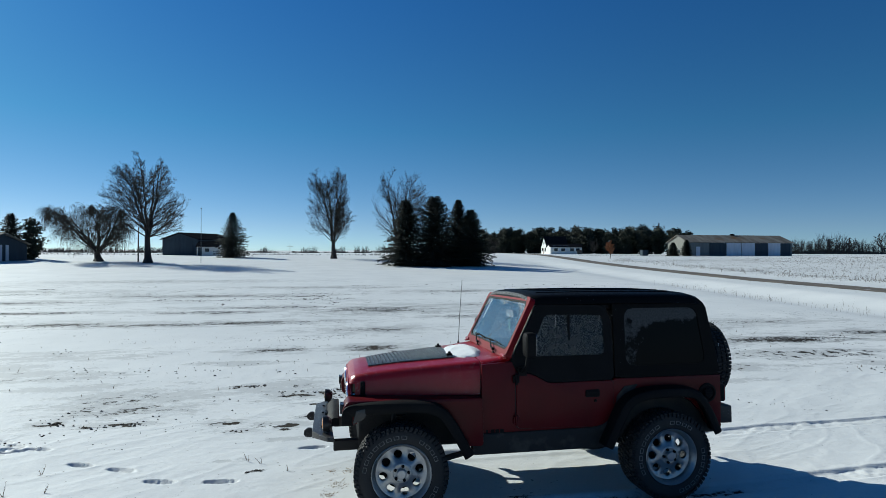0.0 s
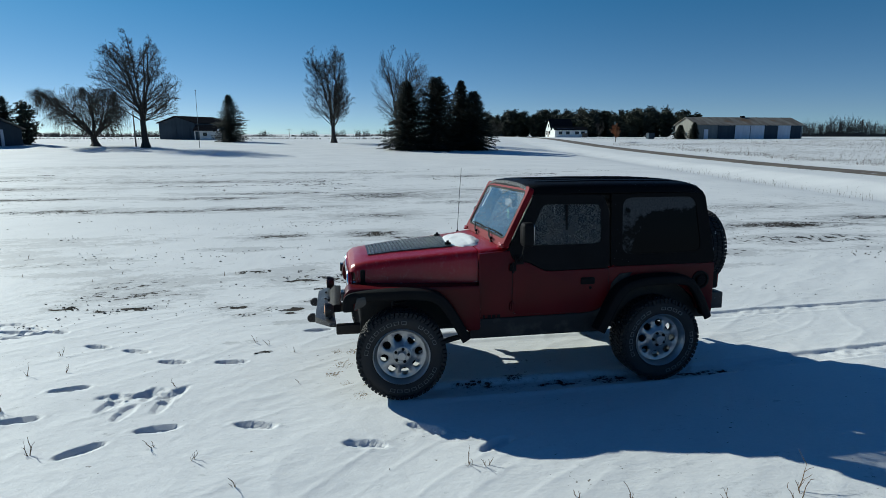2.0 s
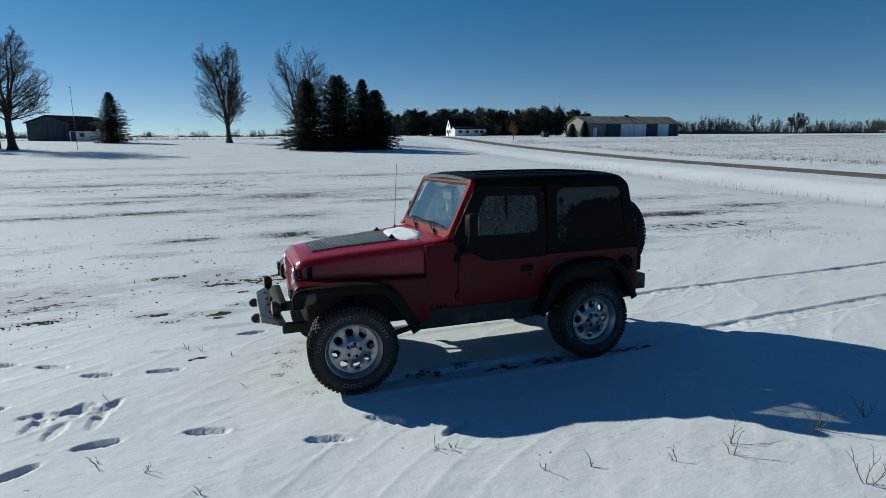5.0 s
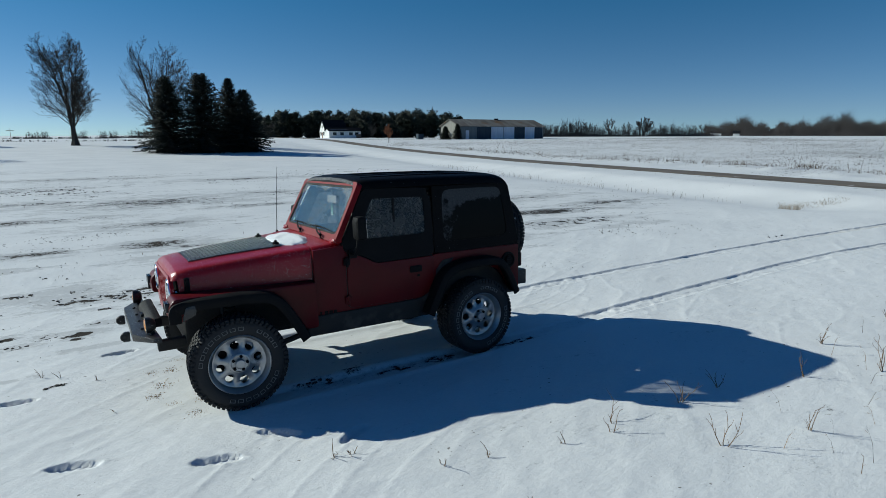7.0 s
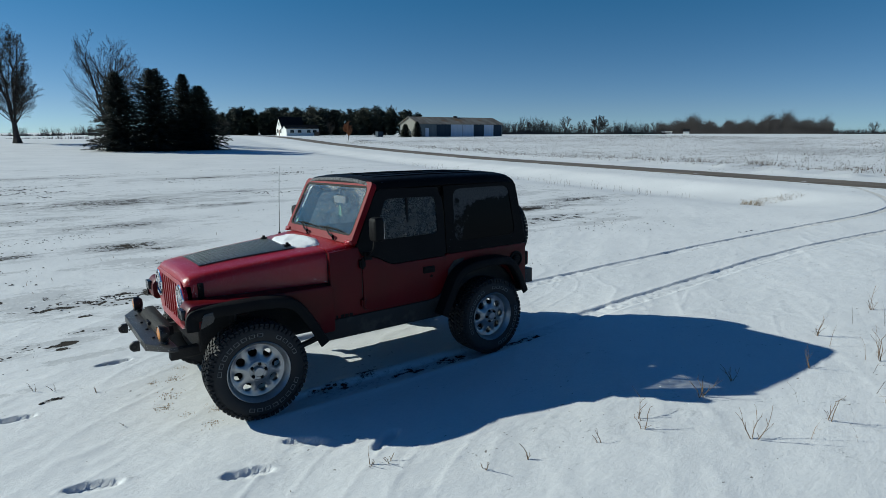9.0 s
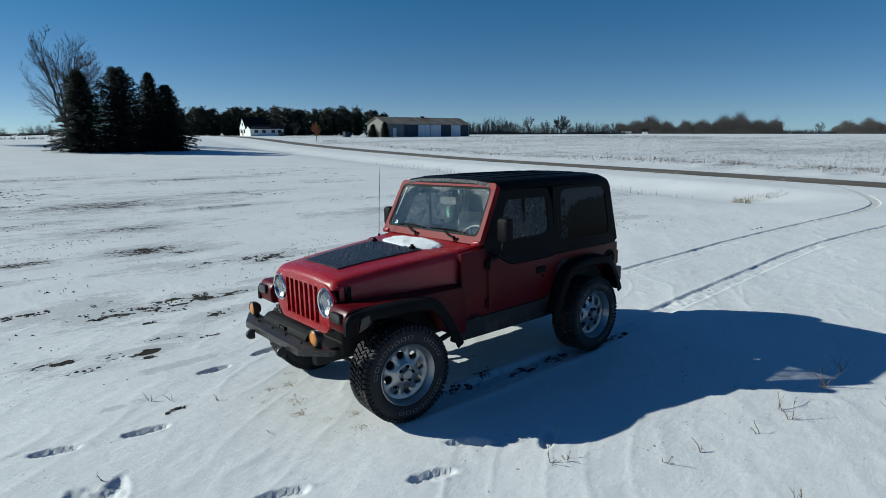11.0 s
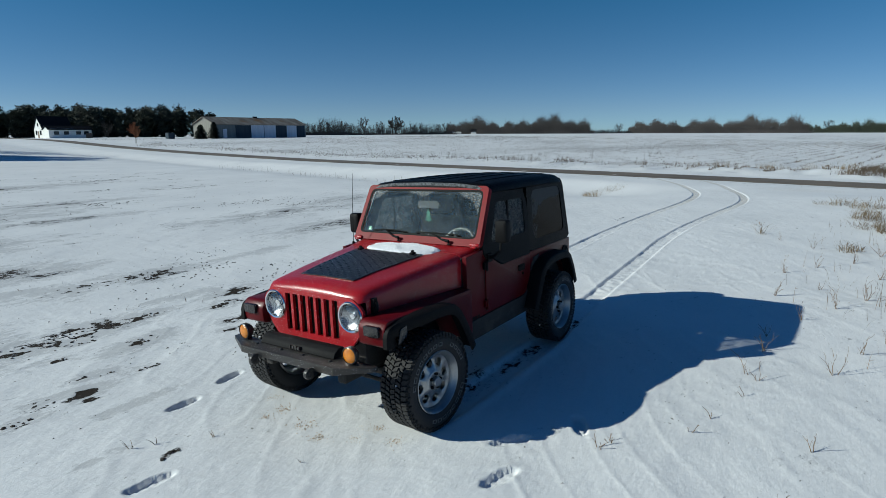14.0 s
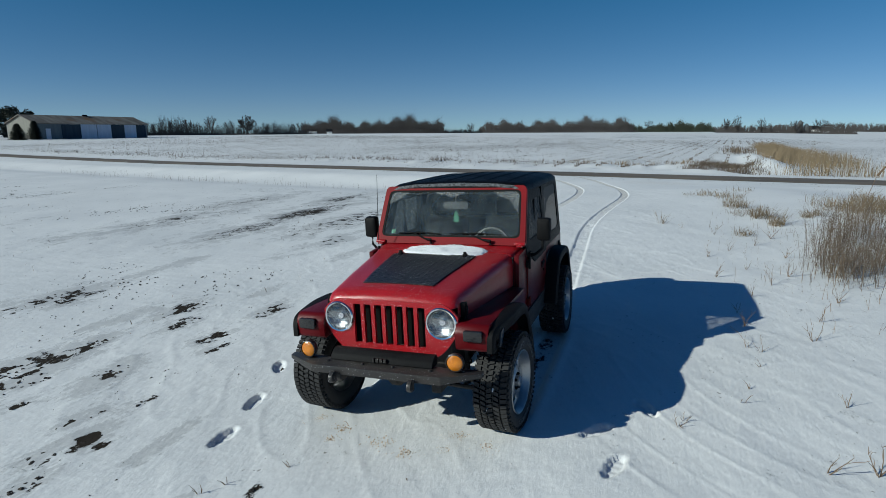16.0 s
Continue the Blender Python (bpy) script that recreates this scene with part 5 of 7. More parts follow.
def both_sides(build, name, mat, label="", smooth=False, bevel=0.0, parent=None):
    """One part for each side of the car; build(bm, s) gets the side's sign."""
    made = []
    for s in (-1, 1):
        bm = bmesh.new()
        build(bm, s)
        if bevel:
            soften(bm, bevel)
        made.append(part(name, bm, mat, parent or car, label, smooth or bool(bevel)))
    return made


def ys(s, a, b):
    return (s * a, s * b)


# body tub: side panels with rear wheel arches
def arch(cx, cz, rx, rz, a0, a1, n=10):
    return [(cx + rx * math.cos(radians(a0 + (a1 - a0) * k / n)), cz + rz * math.sin(radians(a0 + (a1 - a0) * k / n))) for k in range(n + 1)]


def side_panel(bm, s):
    pts = [(0.70, 0.53), (1.80, 0.53)] + arch(2.373, 0.52, 0.47, 0.40, 178, 14) + [(2.97, 0.62), (2.985, 0.66), (2.985, 1.055), (1.93, 1.055), (1.93, 1.045), (1.06, 1.045), (1.06, 1.205), (0.99, 1.235), (0.70, 1.215)]
    slab(bm, pts, *ys(s, 0.68, 0.722))


both_sides(side_panel, "side_panel", RED_SHADED_DUSTY, bevel=0.008)


def rocker(bm, s):
    slab(bm, [(0.60, 0.455), (1.84, 0.455), (1.90, 0.62), (1.88, 0.70), (1.80, 0.655), (1.70, 0.638), (0.64, 0.632)], *ys(s, 0.66, 0.738))


both_sides(rocker, "rocker_guard", DIRTY_TRIM, "black rocker guard dulled by road dirt", bevel=0.012)

# floor, firewall and tail
bm = bmesh.new()
box(bm, 0.70, 2.97, -0.67, 0.67, 0.52, 0.56)
box(bm, 0.70, 0.74, -0.67, 0.67, 0.56, 1.20)
box(bm, 1.95, 2.93, -0.67, -0.42, 0.56, 0.92)
box(bm, 1.95, 2.93, 0.42, 0.67, 0.56, 0.92)
part("floor_pan", bm, UNDER, car)
bm = bmesh.new()
slab(bm, rounded(-0.72, 0.72, 0.56, 1.055, 0.03), 2.945, 2.985, "x")
soften(bm, 0.006)
part("tailgate", bm, RED_SHADED_DUSTY, car, smooth=True)


# cowl ahead of the windscreen
def section(x, w, zb, zs, zc, bulge):
    half = [(w, zb), (w, max(zs - 0.075, zb + .001)), (w - 0.008, max(zs - 0.045, zb + .002)), (w - 0.028, max(zs - 0.018, zb + .003)), (w - 0.065, zs - 0.003), (w - 0.12, zs), (bulge + 0.05, zs + (zc - zs) * .45), (bulge, zc - 0.004), (bulge - 0.05, zc), (0.0, zc + 0.004)]
    return [(x, y, z) for y, z in half] + [(x, -y, z) for y, z in half[-2::-1]]


bm = bmesh.new()
skin(bm, [section(0.715, 0.672, 0.94, 1.238, 1.252, 0.40), section(0.80, 0.688, 0.94, 1.250, 1.258, 0.42), section(0.93, 0.700, 0.94, 1.265, 1.268, 0.42), section(0.99, 0.700, 0.94, 1.268, 1.27, 0.42)], caps=True)
part("cowl", bm, RED, car, smooth=True)

# hood
bm = bmesh.new()
HOOD = [(-0.424, 0.450, 1.052, 1.060, 1.070, 0.20), (-0.420, 0.485, 1.054, 1.085, 1.097, 0.24), (-0.398, 0.510, 1.056, 1.112, 1.124, 0.27), (-0.372, 0.520, 1.056, 1.126, 1.140, 0.28), (-0.366, 0.522, 0.955, 1.130, 1.145, 0.28), (-0.29, 0.530, 0.955, 1.143, 1.161, 0.29), (0.0, 0.572, 0.955, 1.175, 1.197, 0.33), (0.35, 0.618, 0.952, 1.207, 1.226, 0.36), (0.705, 0.666, 0.95, 1.236, 1.25, 0.39)]
skin(bm, [section(*h) for h in HOOD], caps=True)
part("hood", bm, RED, car, smooth=True)


def hood_z(x, y):
    """Height of the hood's skin."""
    for a, b in zip(HOOD[:-1], HOOD[1:]):
        if a[0] <= x <= b[0]:
            t = (x - a[0]) / (b[0] - a[0])
            w, zb, zs, zc, bu = [a[k] * (1 - t) + b[k] * t for k in range(1, 6)]
            sec = section(0, w, zb, zs, zc, bu)[4:10]
            yy = np.array([p[1] for p in sec])[::-1]
            return float(np.interp(abs(y), yy, np.array([p[2] for p in sec])[::-1]))
    return 1.25


# engine bay block and inner wings, dark behind the arches
bm = bmesh.new()
box(bm, -0.335, 0.70, -0.46, 0.46, 0.50, 0.97)
soften(bm, 0.02)
part("engine_bay", bm, UNDER, car)


# front wings
def wing(bm, s):
    pts = round_corners([(-0.470, 0.775), (-0.480, 0.90), (-0.435, 0.962), (0.70, 0.945), (0.705, 0.54), (0.585, 0.54)], 0.03) + [(0.50, 0.66), (0.37, 0.84), (0.27, 0.895), (0.10, 0.91), (-0.22, 0.91), (-0.32, 0.88), (-0.36, 0.775)]
    slab(bm, pts, *ys(s, 0.525, 0.770))


both_sides(wing, "front_wing", RED_SHADED_DUSTY, bevel=0.016)


# wheel arch flares swept along their outline
def flare_sweep(bm, s, path, reach, lip=0.075, y0=0.70):
    p = [Vector(q) for q in path]
    rings = []
    for i, q in enumerate(p):
        d = (p[min(i + 1, len(p) - 1)] - p[max(i - 1, 0)]).normalized()
        nrm = Vector((-d.y, d.x))
        full = reach
        reach = full * (.42 + .58 * min(1, max(0, (q.x + .50) / .42))) if q.x < .5 else full
        sec = [(y0, 0.0), (y0 + reach * .75, 0.0), (y0 + reach * .93, -0.010), (y0 + reach, -0.032), (y0 + reach, -lip), (y0 + reach * .93, -lip - .012), (y0 + reach * .86, -lip), (y0 + reach * .80, -0.045), (y0, -0.045)]
        rings.append([(q.x + nrm.x * h, s * yy, q.y + nrm.y * h) for yy, h in sec])
        reach = full
    skin(bm, rings, closed=True, caps=True)


def curve(pts, n=3):
    p = [Vector(q) for q in pts]
    for _ in range(n):
        q = [p[0]]
        for a, b in zip(p[:-1], p[1:]):
            q += [a * .75 + b * .25, a * .25 + b * .75]
        p = q + [p[-1]]
    return [tuple(v) for v in p]


FRONT_FLARE = curve([(-0.485, 0.775), (-0.485, 0.885), (-0.430, 0.938), (-0.20, 0.957), (0.16, 0.957), (0.35, 0.91), (0.47, 0.75), (0.60, 0.505)], 2)
REAR_FLARE = curve([(1.76, 0.505), (1.87, 0.72), (1.97, 0.90), (2.15, 0.975), (2.52, 0.985), (2.70, 0.95), (2.82, 0.78), (2.905, 0.58)], 2)
both_sides(lambda bm, s: flare_sweep(bm, s, FRONT_FLARE, 0.110, y0=0.76), "front_flare", TRIM, "black plastic wheel arch flare", smooth=True)
both_sides(lambda bm, s: flare_sweep(bm, s, REAR_FLARE, 0.165), "rear_flare", TRIM, "black plastic wheel arch flare", smooth=True)


# thin slab standing for the dark muddy area ahead of the rear flare
def mud_patch(bm, s):
    slab(bm, [(1.84, 0.62), (1.93, 0.60), (1.99, 0.80), (2.10, 0.93), (2.15, 1.00), (2.02, 0.985), (1.945, 0.90), (1.93, 0.78)], *ys(s, 0.70, 0.729))


both_sides(mud_patch, "arch_mud", DIRTY_TRIM, "dark muddy patch ahead of the rear wheel arch", bevel=0.004)


# side marker in each front flare
def marker(bm, s):
    slab(bm, round_corners([(-0.40, 0.79), (-0.30, 0.83), (-0.28, 0.915), (-0.37, 0.90)], 0.015), *ys(s, 0.820, 0.836))


both_sides(marker, "side_marker", SMOKED, "dark side marker lamp", bevel=0.004)

# grille with seven slots
def grille_top(y):
    return 1.088 - 0.09 * max(0, (abs(y) - 0.40) / 0.1375) ** 2


def grille_bottom(y):
    return 0.690 + 0.20 * max(0, (abs(y) - 0.36) / 0.1775) ** 1.6


SLOTS = [(k - 3) * 0.086 for k in range(7)]
LAMP_Y, LAMP_Z, LAMP_R = 0.412, 0.945, 0.106


def lamp_gap(y):
    d = LAMP_R ** 2 - (abs(y) - LAMP_Y) ** 2
    return math.sqrt(d) if d > 0 else 0.0


bm = bmesh.new()
cuts = [s2 * v for s2 in (-1, 1) for v in (0.3255, 0.535, 0.5375)] + [s2 * (LAMP_Y + LAMP_R * math.sin(radians(a))) for s2 in (-1, 1) for a in range(-84, 90, 12)]
cuts = sorted(cuts + [c + d for c in SLOTS for d in (-0.029, 0.029)])
for a, b in zip(cuts[:-1], cuts[1:]):
    mid = (a + b) / 2
    hole = any(abs(mid - c) < 0.028 for c in SLOTS)
    if hole:
        spans = [(grille_bottom, lambda y: 0.752), (lambda y: 1.052, grille_top)]
    elif abs(abs(mid) - LAMP_Y) < LAMP_R:
        spans = [(grille_bottom, lambda y: LAMP_Z - lamp_gap(y)), (lambda y: LAMP_Z + lamp_gap(y), lambda y: max(grille_top(y), LAMP_Z + lamp_gap(y) + .012))]
    else:
        spans = [(grille_bottom, grille_top)]
    for lo, hi in spans:
        slab(bm, [(a, lo(a)), (b, lo(b)), (b, hi(b)), (a, hi(a))], -0.428, -0.402, "x")
grille = part("grille", bm, RED, car, "red grille with seven tall slots")
bm = bmesh.new()
slab(bm, rounded(-0.40, 0.40, 0.70, 1.06, 0.02), -0.365, -0.34, "x")
part("radiator", bm, RADIATOR_AND_SHADE, grille, "dark radiator core behind the slots")

# headlamps
for s in (-1, 1):
    c = (0, 0, 0)
    bm = bmesh.new()
    lathe(bm, [(0.118, 0.0), (0.120, -0.014), (0.113, -0.022), (0.104, -0.019), (0.099, -0.004), (0.097, 0.02)], 48)
    lamp = part("headlamp", bm, CHROME, car, "round headlamp with chrome rim", smooth=True)
    lamp.matrix_local = pose(-0.420, s * LAMP_Y, LAMP_Z, 0, 0, -90)
    bm = bmesh.new()
    lathe(bm, [(0.099, 0.000), (0.080, 0.016), (0.055, 0.027), (0.03, 0.033), (0.0, 0.035)], 40)
    part("reflector", bm, SILVER, lamp, smooth=True)
    bm = bmesh.new()
    lathe(bm, [(0.0, -0.030), (0.04, -0.027), (0.075, -0.017), (0.098, -0.002), (0.098, 0.002), (0.075, -0.012), (0.04, -0.022), (0.0, -0.025)], 40)
    lens = part("lens", bm, LAMP_GLASS, lamp, "clear domed glass lens", smooth=True)
    lens.visible_shadow = False
    bm = bmesh.new()
    lathe(bm, [(0.0, 0.012), (0.022, 0.014), (0.024, 0.05), (0.0, 0.052)], 16)
    part("bulb_shield", bm, CHROME, lamp, smooth=True)


# turn signals in the wing fronts
def signal(bm, s):
    slab(bm, rounded(*sorted((s * 0.594, s * 0.730)), 0.852, 0.928, 0.012), -0.499, -0.465, "x")


both_sides(signal, "turn_signal", SMOKED, "smoked black turn signal lens", bevel=0.006)

# front bumper of bent plate
bm = bmesh.new()
PLAN = [(-0.755, -0.600), (-0.50, -0.728), (0.50, -0.728), (0.755, -0.600)]
inner_plan = [(0.755, -0.545), (0.46, -0.560), (-0.46, -0.560), (-0.755, -0.545)]
lo = [bm.verts.new((x, y, z)) for (y, x), z in zip(PLAN, (0.642, 0.612, 0.612, 0.642))] + [bm.verts.new((x, y, 0.635)) for y, x in inner_plan]
hi = [bm.verts.new((x, y, 0.672)) for y, x in PLAN] + [bm.verts.new((x, y, 0.676)) for y, x in inner_plan]
bm.faces.new(hi)
bm.faces.new(lo[::-1])
for i in range(8):
    j = (i + 1) % 8
    bm.faces.new((lo[i], lo[j], hi[j], hi[i]))
soften(bm, 0.007, 2, 25)
bumper = part("front_bumper", bm, STEEL, car, "black steel plate bumper with worn paint", smooth=True)
for s in (-1, 1):
    bm = bmesh.new()
    ring = [(-0.735, 0.565), (-0.735, 0.645), (-0.775, 0.648), (-0.805, 0.625), (-0.808, 0.592), (-0.785, 0.568)]
    slab(bm, round_corners(ring, 0.012), s * 0.30 - 0.016, s * 0.30 + 0.016)
    soften(bm, 0.004)
    tab = part("tow_tab", bm, STEEL, bumper, smooth=True)
    bm = bmesh.new()
    lathe(bm, [(0.012, -0.019), (0.0225, -0.0195), (0.0225, 0.0195), (0.012, 0.019)], 18, (-0.776, s * 0.30, 0.607), closed=True)
    part("eyelet", bm, UNDER, tab, smooth=True)
for yy in (-0.62, -0.40, -0.12, 0.12, 0.40, 0.62):
    bm = bmesh.new()
    lathe(bm, [(0.0, -0.012), (0.010, -0.012), (0.013, -0.004), (0.013, 0.0)], 8)
    bo = part("bolt", bm, STEEL, bumper)
    bo.matrix_local = pose(-0.65 if abs(yy) < .5 else -0.60, yy, 0.674, -90, 0, 0)
# frame cover between bumper and grille, with a raised plain badge
bm = bmesh.new()
slab(bm, round_corners([(-0.62, 0.672), (-0.60, 0.715), (-0.555, 0.745), (-0.50, 0.745), (-0.50, 0.672)], 0.015), -0.40, 0.40)
soften(bm, 0.008)
cover = part("frame_cover", bm, TRIM, car, "black plastic frame cover", smooth=True)
for k, w in enumerate((0.012, 0.022, 0.022, 0.022)):
    bm = bmesh.new()
    yy = 0.045 - k * 0.030
    slab(bm, rounded(yy - w / 2, yy + w / 2, 0.690 if k else 0.686, 0.716, 0.004), -0.628, -0.607, "x")
    soften(bm, 0.002)
    part("badge_bar", bm, STEEL, cover)
# amber fog lamps on brackets
for s in (-1, 1):
    bm = bmesh.new()
    lathe(bm, [(0.0, 0.062), (0.035, 0.060), (0.060, 0.030), (0.064, 0.0), (0.064, -0.012), (0.058, -0.016), (0.056, -0.006)], 32)
    fog = part("fog_lamp", bm, STEEL, car, "round amber fog lamp in black housing", smooth=True)
    fog.matrix_local = pose(-0.625, s * 0.575, 0.745, 0, 4, -90 - s * 3)
    bm = bmesh.new()
    lathe(bm, [(0.057, -0.008), (0.045, -0.017), (0.02, -0.021), (0.0, -0.022)], 28)
    part("lens", bm, AMBER, fog, "ribbed amber lens", smooth=True)
    bm = bmesh.new()
    box(bm, -0.615, -0.575, s * 0.575 - 0.02, s * 0.575 + 0.02, 0.672, 0.70)
    soften(bm, 0.004)
    part("lamp_bracket", bm, STEEL, car)


# hood latches and hinges
def latch(bm, s):
    yb = 0.538
    box(bm, -0.325, -0.285, *sorted((s * (yb - .02), s * (yb + .022))), 0.955, 1.075)
    box(bm, -0.318, -0.292, *sorted((s * (yb + .018), s * (yb + .036))), 0.985, 1.05)
    tube(bm, [(-0.305, s * (yb + .028), 1.05), (-0.305, s * (yb + .022), 1.085)], 0.008, 6)
    box(bm, -0.335, -0.275, s * yb - .02, s * yb + .02, 0.945, 0.965)


both_sides(latch, "hood_latch", TRIM, "black rubber hood latch", bevel=0.005)

# diamond plate on the hood
HP = [(-0.245, 0.290), (0.53, 0.385)]
bm = bmesh.new()
rows = []
for i in range(15):
    t = i / 14
    x = HP[0][0] + (HP[1][0] - HP[0][0]) * t
    w = HP[0][1] + (HP[1][1] - HP[0][1]) * t
    rows.append([(x, y * w / 1.0, hood_z(x, y * w) + 0.004) for y in np.linspace(-1, 1, 13)])
skin(bm, rows)
r = bmesh.ops.extrude_face_region(bm, geom=list(bm.faces))
for v in [e for e in r["geom"] if isinstance(e, bmesh.types.BMVert)]:
    v.co.z += 0.006
plate = part("hood_plate", bm, HOOD_PLATE, car, "black diamond-tread plate dusted with snow", smooth=True)
bm = bmesh.new()
for i in range(22):
    for j in range(14):
        x = HP[0][0] + 0.03 + i * 0.0345
        w = HP[0][1] + (HP[1][1] - HP[0][1]) * (x - HP[0][0]) / (HP[1][0] - HP[0][0])
        y = (-1 + 2 * (j + .5) / 14) * w * .97
        a = 45 if (i + j) % 2 else -45
        m = pose(x, y, hood_z(x, y) + 0.0102, 0, 0, a)
        q = [bm.verts.new(m @ Vector(p)) for p in ((-.013, 0, 0), (0, -.005, 0), (.013, 0, 0), (0, .005, 0), (-.006, 0, .004), (.006, 0, .004))]
        for f in ((0, 1, 4), (1, 5, 4), (1, 2, 5), (2, 3, 5), (3, 4, 5), (3, 0, 4)):
            bm.faces.new([q[t] for t in f])
part("tread_pattern", bm, HOOD_PLATE, plate, smooth=False)["kind"] = "stuff"
for x, y in ((0.50, -0.30), (0.50, 0.30)):
    bm = bmesh.new()
    box(bm, x - .028, x + .028, y - .016, y + .016, hood_z(x, y) + .004, hood_z(x, y) + .028)
    box(bm, x - .012, x + .012, y - .012, y + .012, hood_z(x, y) + .02, hood_z(x, y) + .046)
    soften(bm, 0.006)
    part("hood_bumper", bm, TRIM, car, "black rubber stop for the windscreen", smooth=True)

# windscreen frame: a sloping ring, worked in its own plane
WS0, WS1 = Vector((0.915, 0, 1.262)), Vector((1.178, 0, 1.782))
WS_U = (WS1 - WS0).normalized()
WS_N = Vector((-WS_U.z, 0, WS_U.x))
WS_L = (WS1 - WS0).length


def ws(y, s, d=0.0):
    return WS0 + Vector((0, y, 0)) + WS_U * s + WS_N * d


outer = round_corners([(0.750, 0.0), (0.716, WS_L), (-0.706, WS_L), (-0.738, 0.0)], 0.05, 5)
inner = round_corners([(0.698, 0.068), (0.671, WS_L - 0.042), (-0.658, WS_L - 0.042), (-0.682, 0.068)], 0.06, 5)
bm = bmesh.new()
rings = [[ws(y, s, -0.03) for y, s in outer], [ws(y, s, 0.012) for y, s in outer], [ws(y * .995, s, 0.02) for y, s in outer], [ws(y, s, 0.02) for y, s in inner], [ws(y, s, -0.03) for y, s in inner]]
skin(bm, rings + [rings[0]], closed=True)
frame_part = part("windscreen_frame", bm, RED_MATT, car, smooth=True)
bm = bmesh.new()
ring2 = round_corners([(0.680, 0.086), (0.655, WS_L - 0.059), (-0.642, WS_L - 0.059), (-0.664, 0.086)], 0.055, 5)
skin(bm, [[ws(y, s, 0.012) for y, s in inner], [ws(y, s, 0.017) for y, s in inner], [ws(y, s, 0.017) for y, s in ring2], [ws(y, s, 0.006) for y, s in ring2]], closed=True)
part("seal", bm, TRIM, frame_part)
bm = bmesh.new()
a, b = [bm.verts.new(ws(y, s, 0.010)) for y, s in inner], [bm.verts.new(ws(y, s, 0.005)) for y, s in inner]
bm.faces.new(a)
bm.faces.new(b[::-1])
for i in range(len(a)):
    bm.faces.new((a[i], b[i], b[(i + 1) % len(a)], a[(i + 1) % len(a)]))
pane = part("windscreen", bm, CLEAR, car, "windscreen frosted outside the wiper sweeps")
pane.visible_shadow = False
# frost left outside the two wiper sweeps
bm = bmesh.new()
grid_y, grid_s = np.linspace(-0.662, 0.678, 135), np.linspace(0.09, WS_L - 0.06, 48)


def swept(y, s):
    if not abs(y - .007) < 0.671 - 0.025 * (s - .09) / .44 - .004:
        return True
    if s < .31:
        return True
    for cy in (0.30, -0.24):
        d = math.hypot(y - cy, s - 0.05)
        if d < 0.487 + 0.010 * math.sin(y * 31) and s - 0.05 > 0.12 * d and d > 0.10:
            return True
    return False


cells = {(i, j) for i in range(len(grid_y) - 1) for j in range(len(grid_s) - 1) if not swept((grid_y[i] + grid_y[i + 1]) / 2, (grid_s[j] + grid_s[j + 1]) / 2)}
bm.free()
while cells:
    # each patch of frost that hangs together
    patch, todo = set(), [min(cells)]
    while todo:
        c = todo.pop()
        if c in cells:
            cells.discard(c)
            patch.add(c)
            todo += [(c[0] + 1, c[1]), (c[0] - 1, c[1]), (c[0], c[1] + 1), (c[0], c[1] - 1)]
    if len(patch) < 12:
        continue
    bm, vv = bmesh.new(), {}
    for i, j in sorted(patch):
        q = []
        for c in ((i, j), (i + 1, j), (i + 1, j + 1), (i, j + 1)):
            if c not in vv:
                vv[c] = bm.verts.new(ws(grid_y[c[0]], grid_s[c[1]], 0.0135))
            q.append(vv[c])
        bm.faces.new(q)
    part("frost", bm, FROST, pane, "grey frost left round the wiper sweeps").visible_shadow = False
# a pale film painted in for the sky's reflection, with some dust haze
bm = bmesh.new()
bm.faces.new([bm.verts.new(ws(y, s2, 0.0118)) for y, s2 in ring2])
part("sky_sheen", bm, SHEEN_FILM, pane, "pale teal film standing for sky reflection and fine dust").visible_shadow = False
# wipers
for y0, y1, s1 in ((0.16, 0.46, 0.10), (-0.42, -0.06, 0.10)):
    bm = bmesh.new()
    base = Vector((0.885, y0, 1.275))
    tip = ws((y0 + y1) / 2 + .04, s1, 0.045)
    tube(bm, [base, base + Vector((0, 0, .035)), base.lerp(tip, .35) + Vector((-.012, 0, .012)), tip], [0.016, 0.015, 0.008, 0.006], 7)
    wiper = part("wiper", bm, TRIM, car, "black wiper arm", smooth=True)
    bm = bmesh.new()
    tube(bm, [ws(y0 + (y1 - y0) * t, s1 + .006 * math.sin(3.14 * t), 0.028) for t in np.linspace(-.25, 1.15, 9)], 0.006, 5)
    part("wiper_blade", bm, TRIM, wiper, smooth=True)
# frame hinges at the cowl
for s in (-1, 1):
    bm = bmesh.new()
    box(bm, 0.87, 0.975, s * 0.66, s * 0.712, 1.262, 1.276)
    tube(bm, [(0.90, s * 0.64, 1.285), (0.90, s * 0.735, 1.285)], 0.016, 8)
    soften(bm, .003)
    part("screen_hinge", bm, RED, car, smooth=True)

# hard top
ROOF_SEC = [(-0.700, 1.725), (-0.690, 1.768), (-0.668, 1.792), (-0.630, 1.808), (-0.50, 1.823), (-0.25, 1.834), (0, 1.838)]
ROOF_SEC = ROOF_SEC + [(-y, z) for y, z in ROOF_SEC[-2::-1]]
bm = bmesh.new()
rings = []
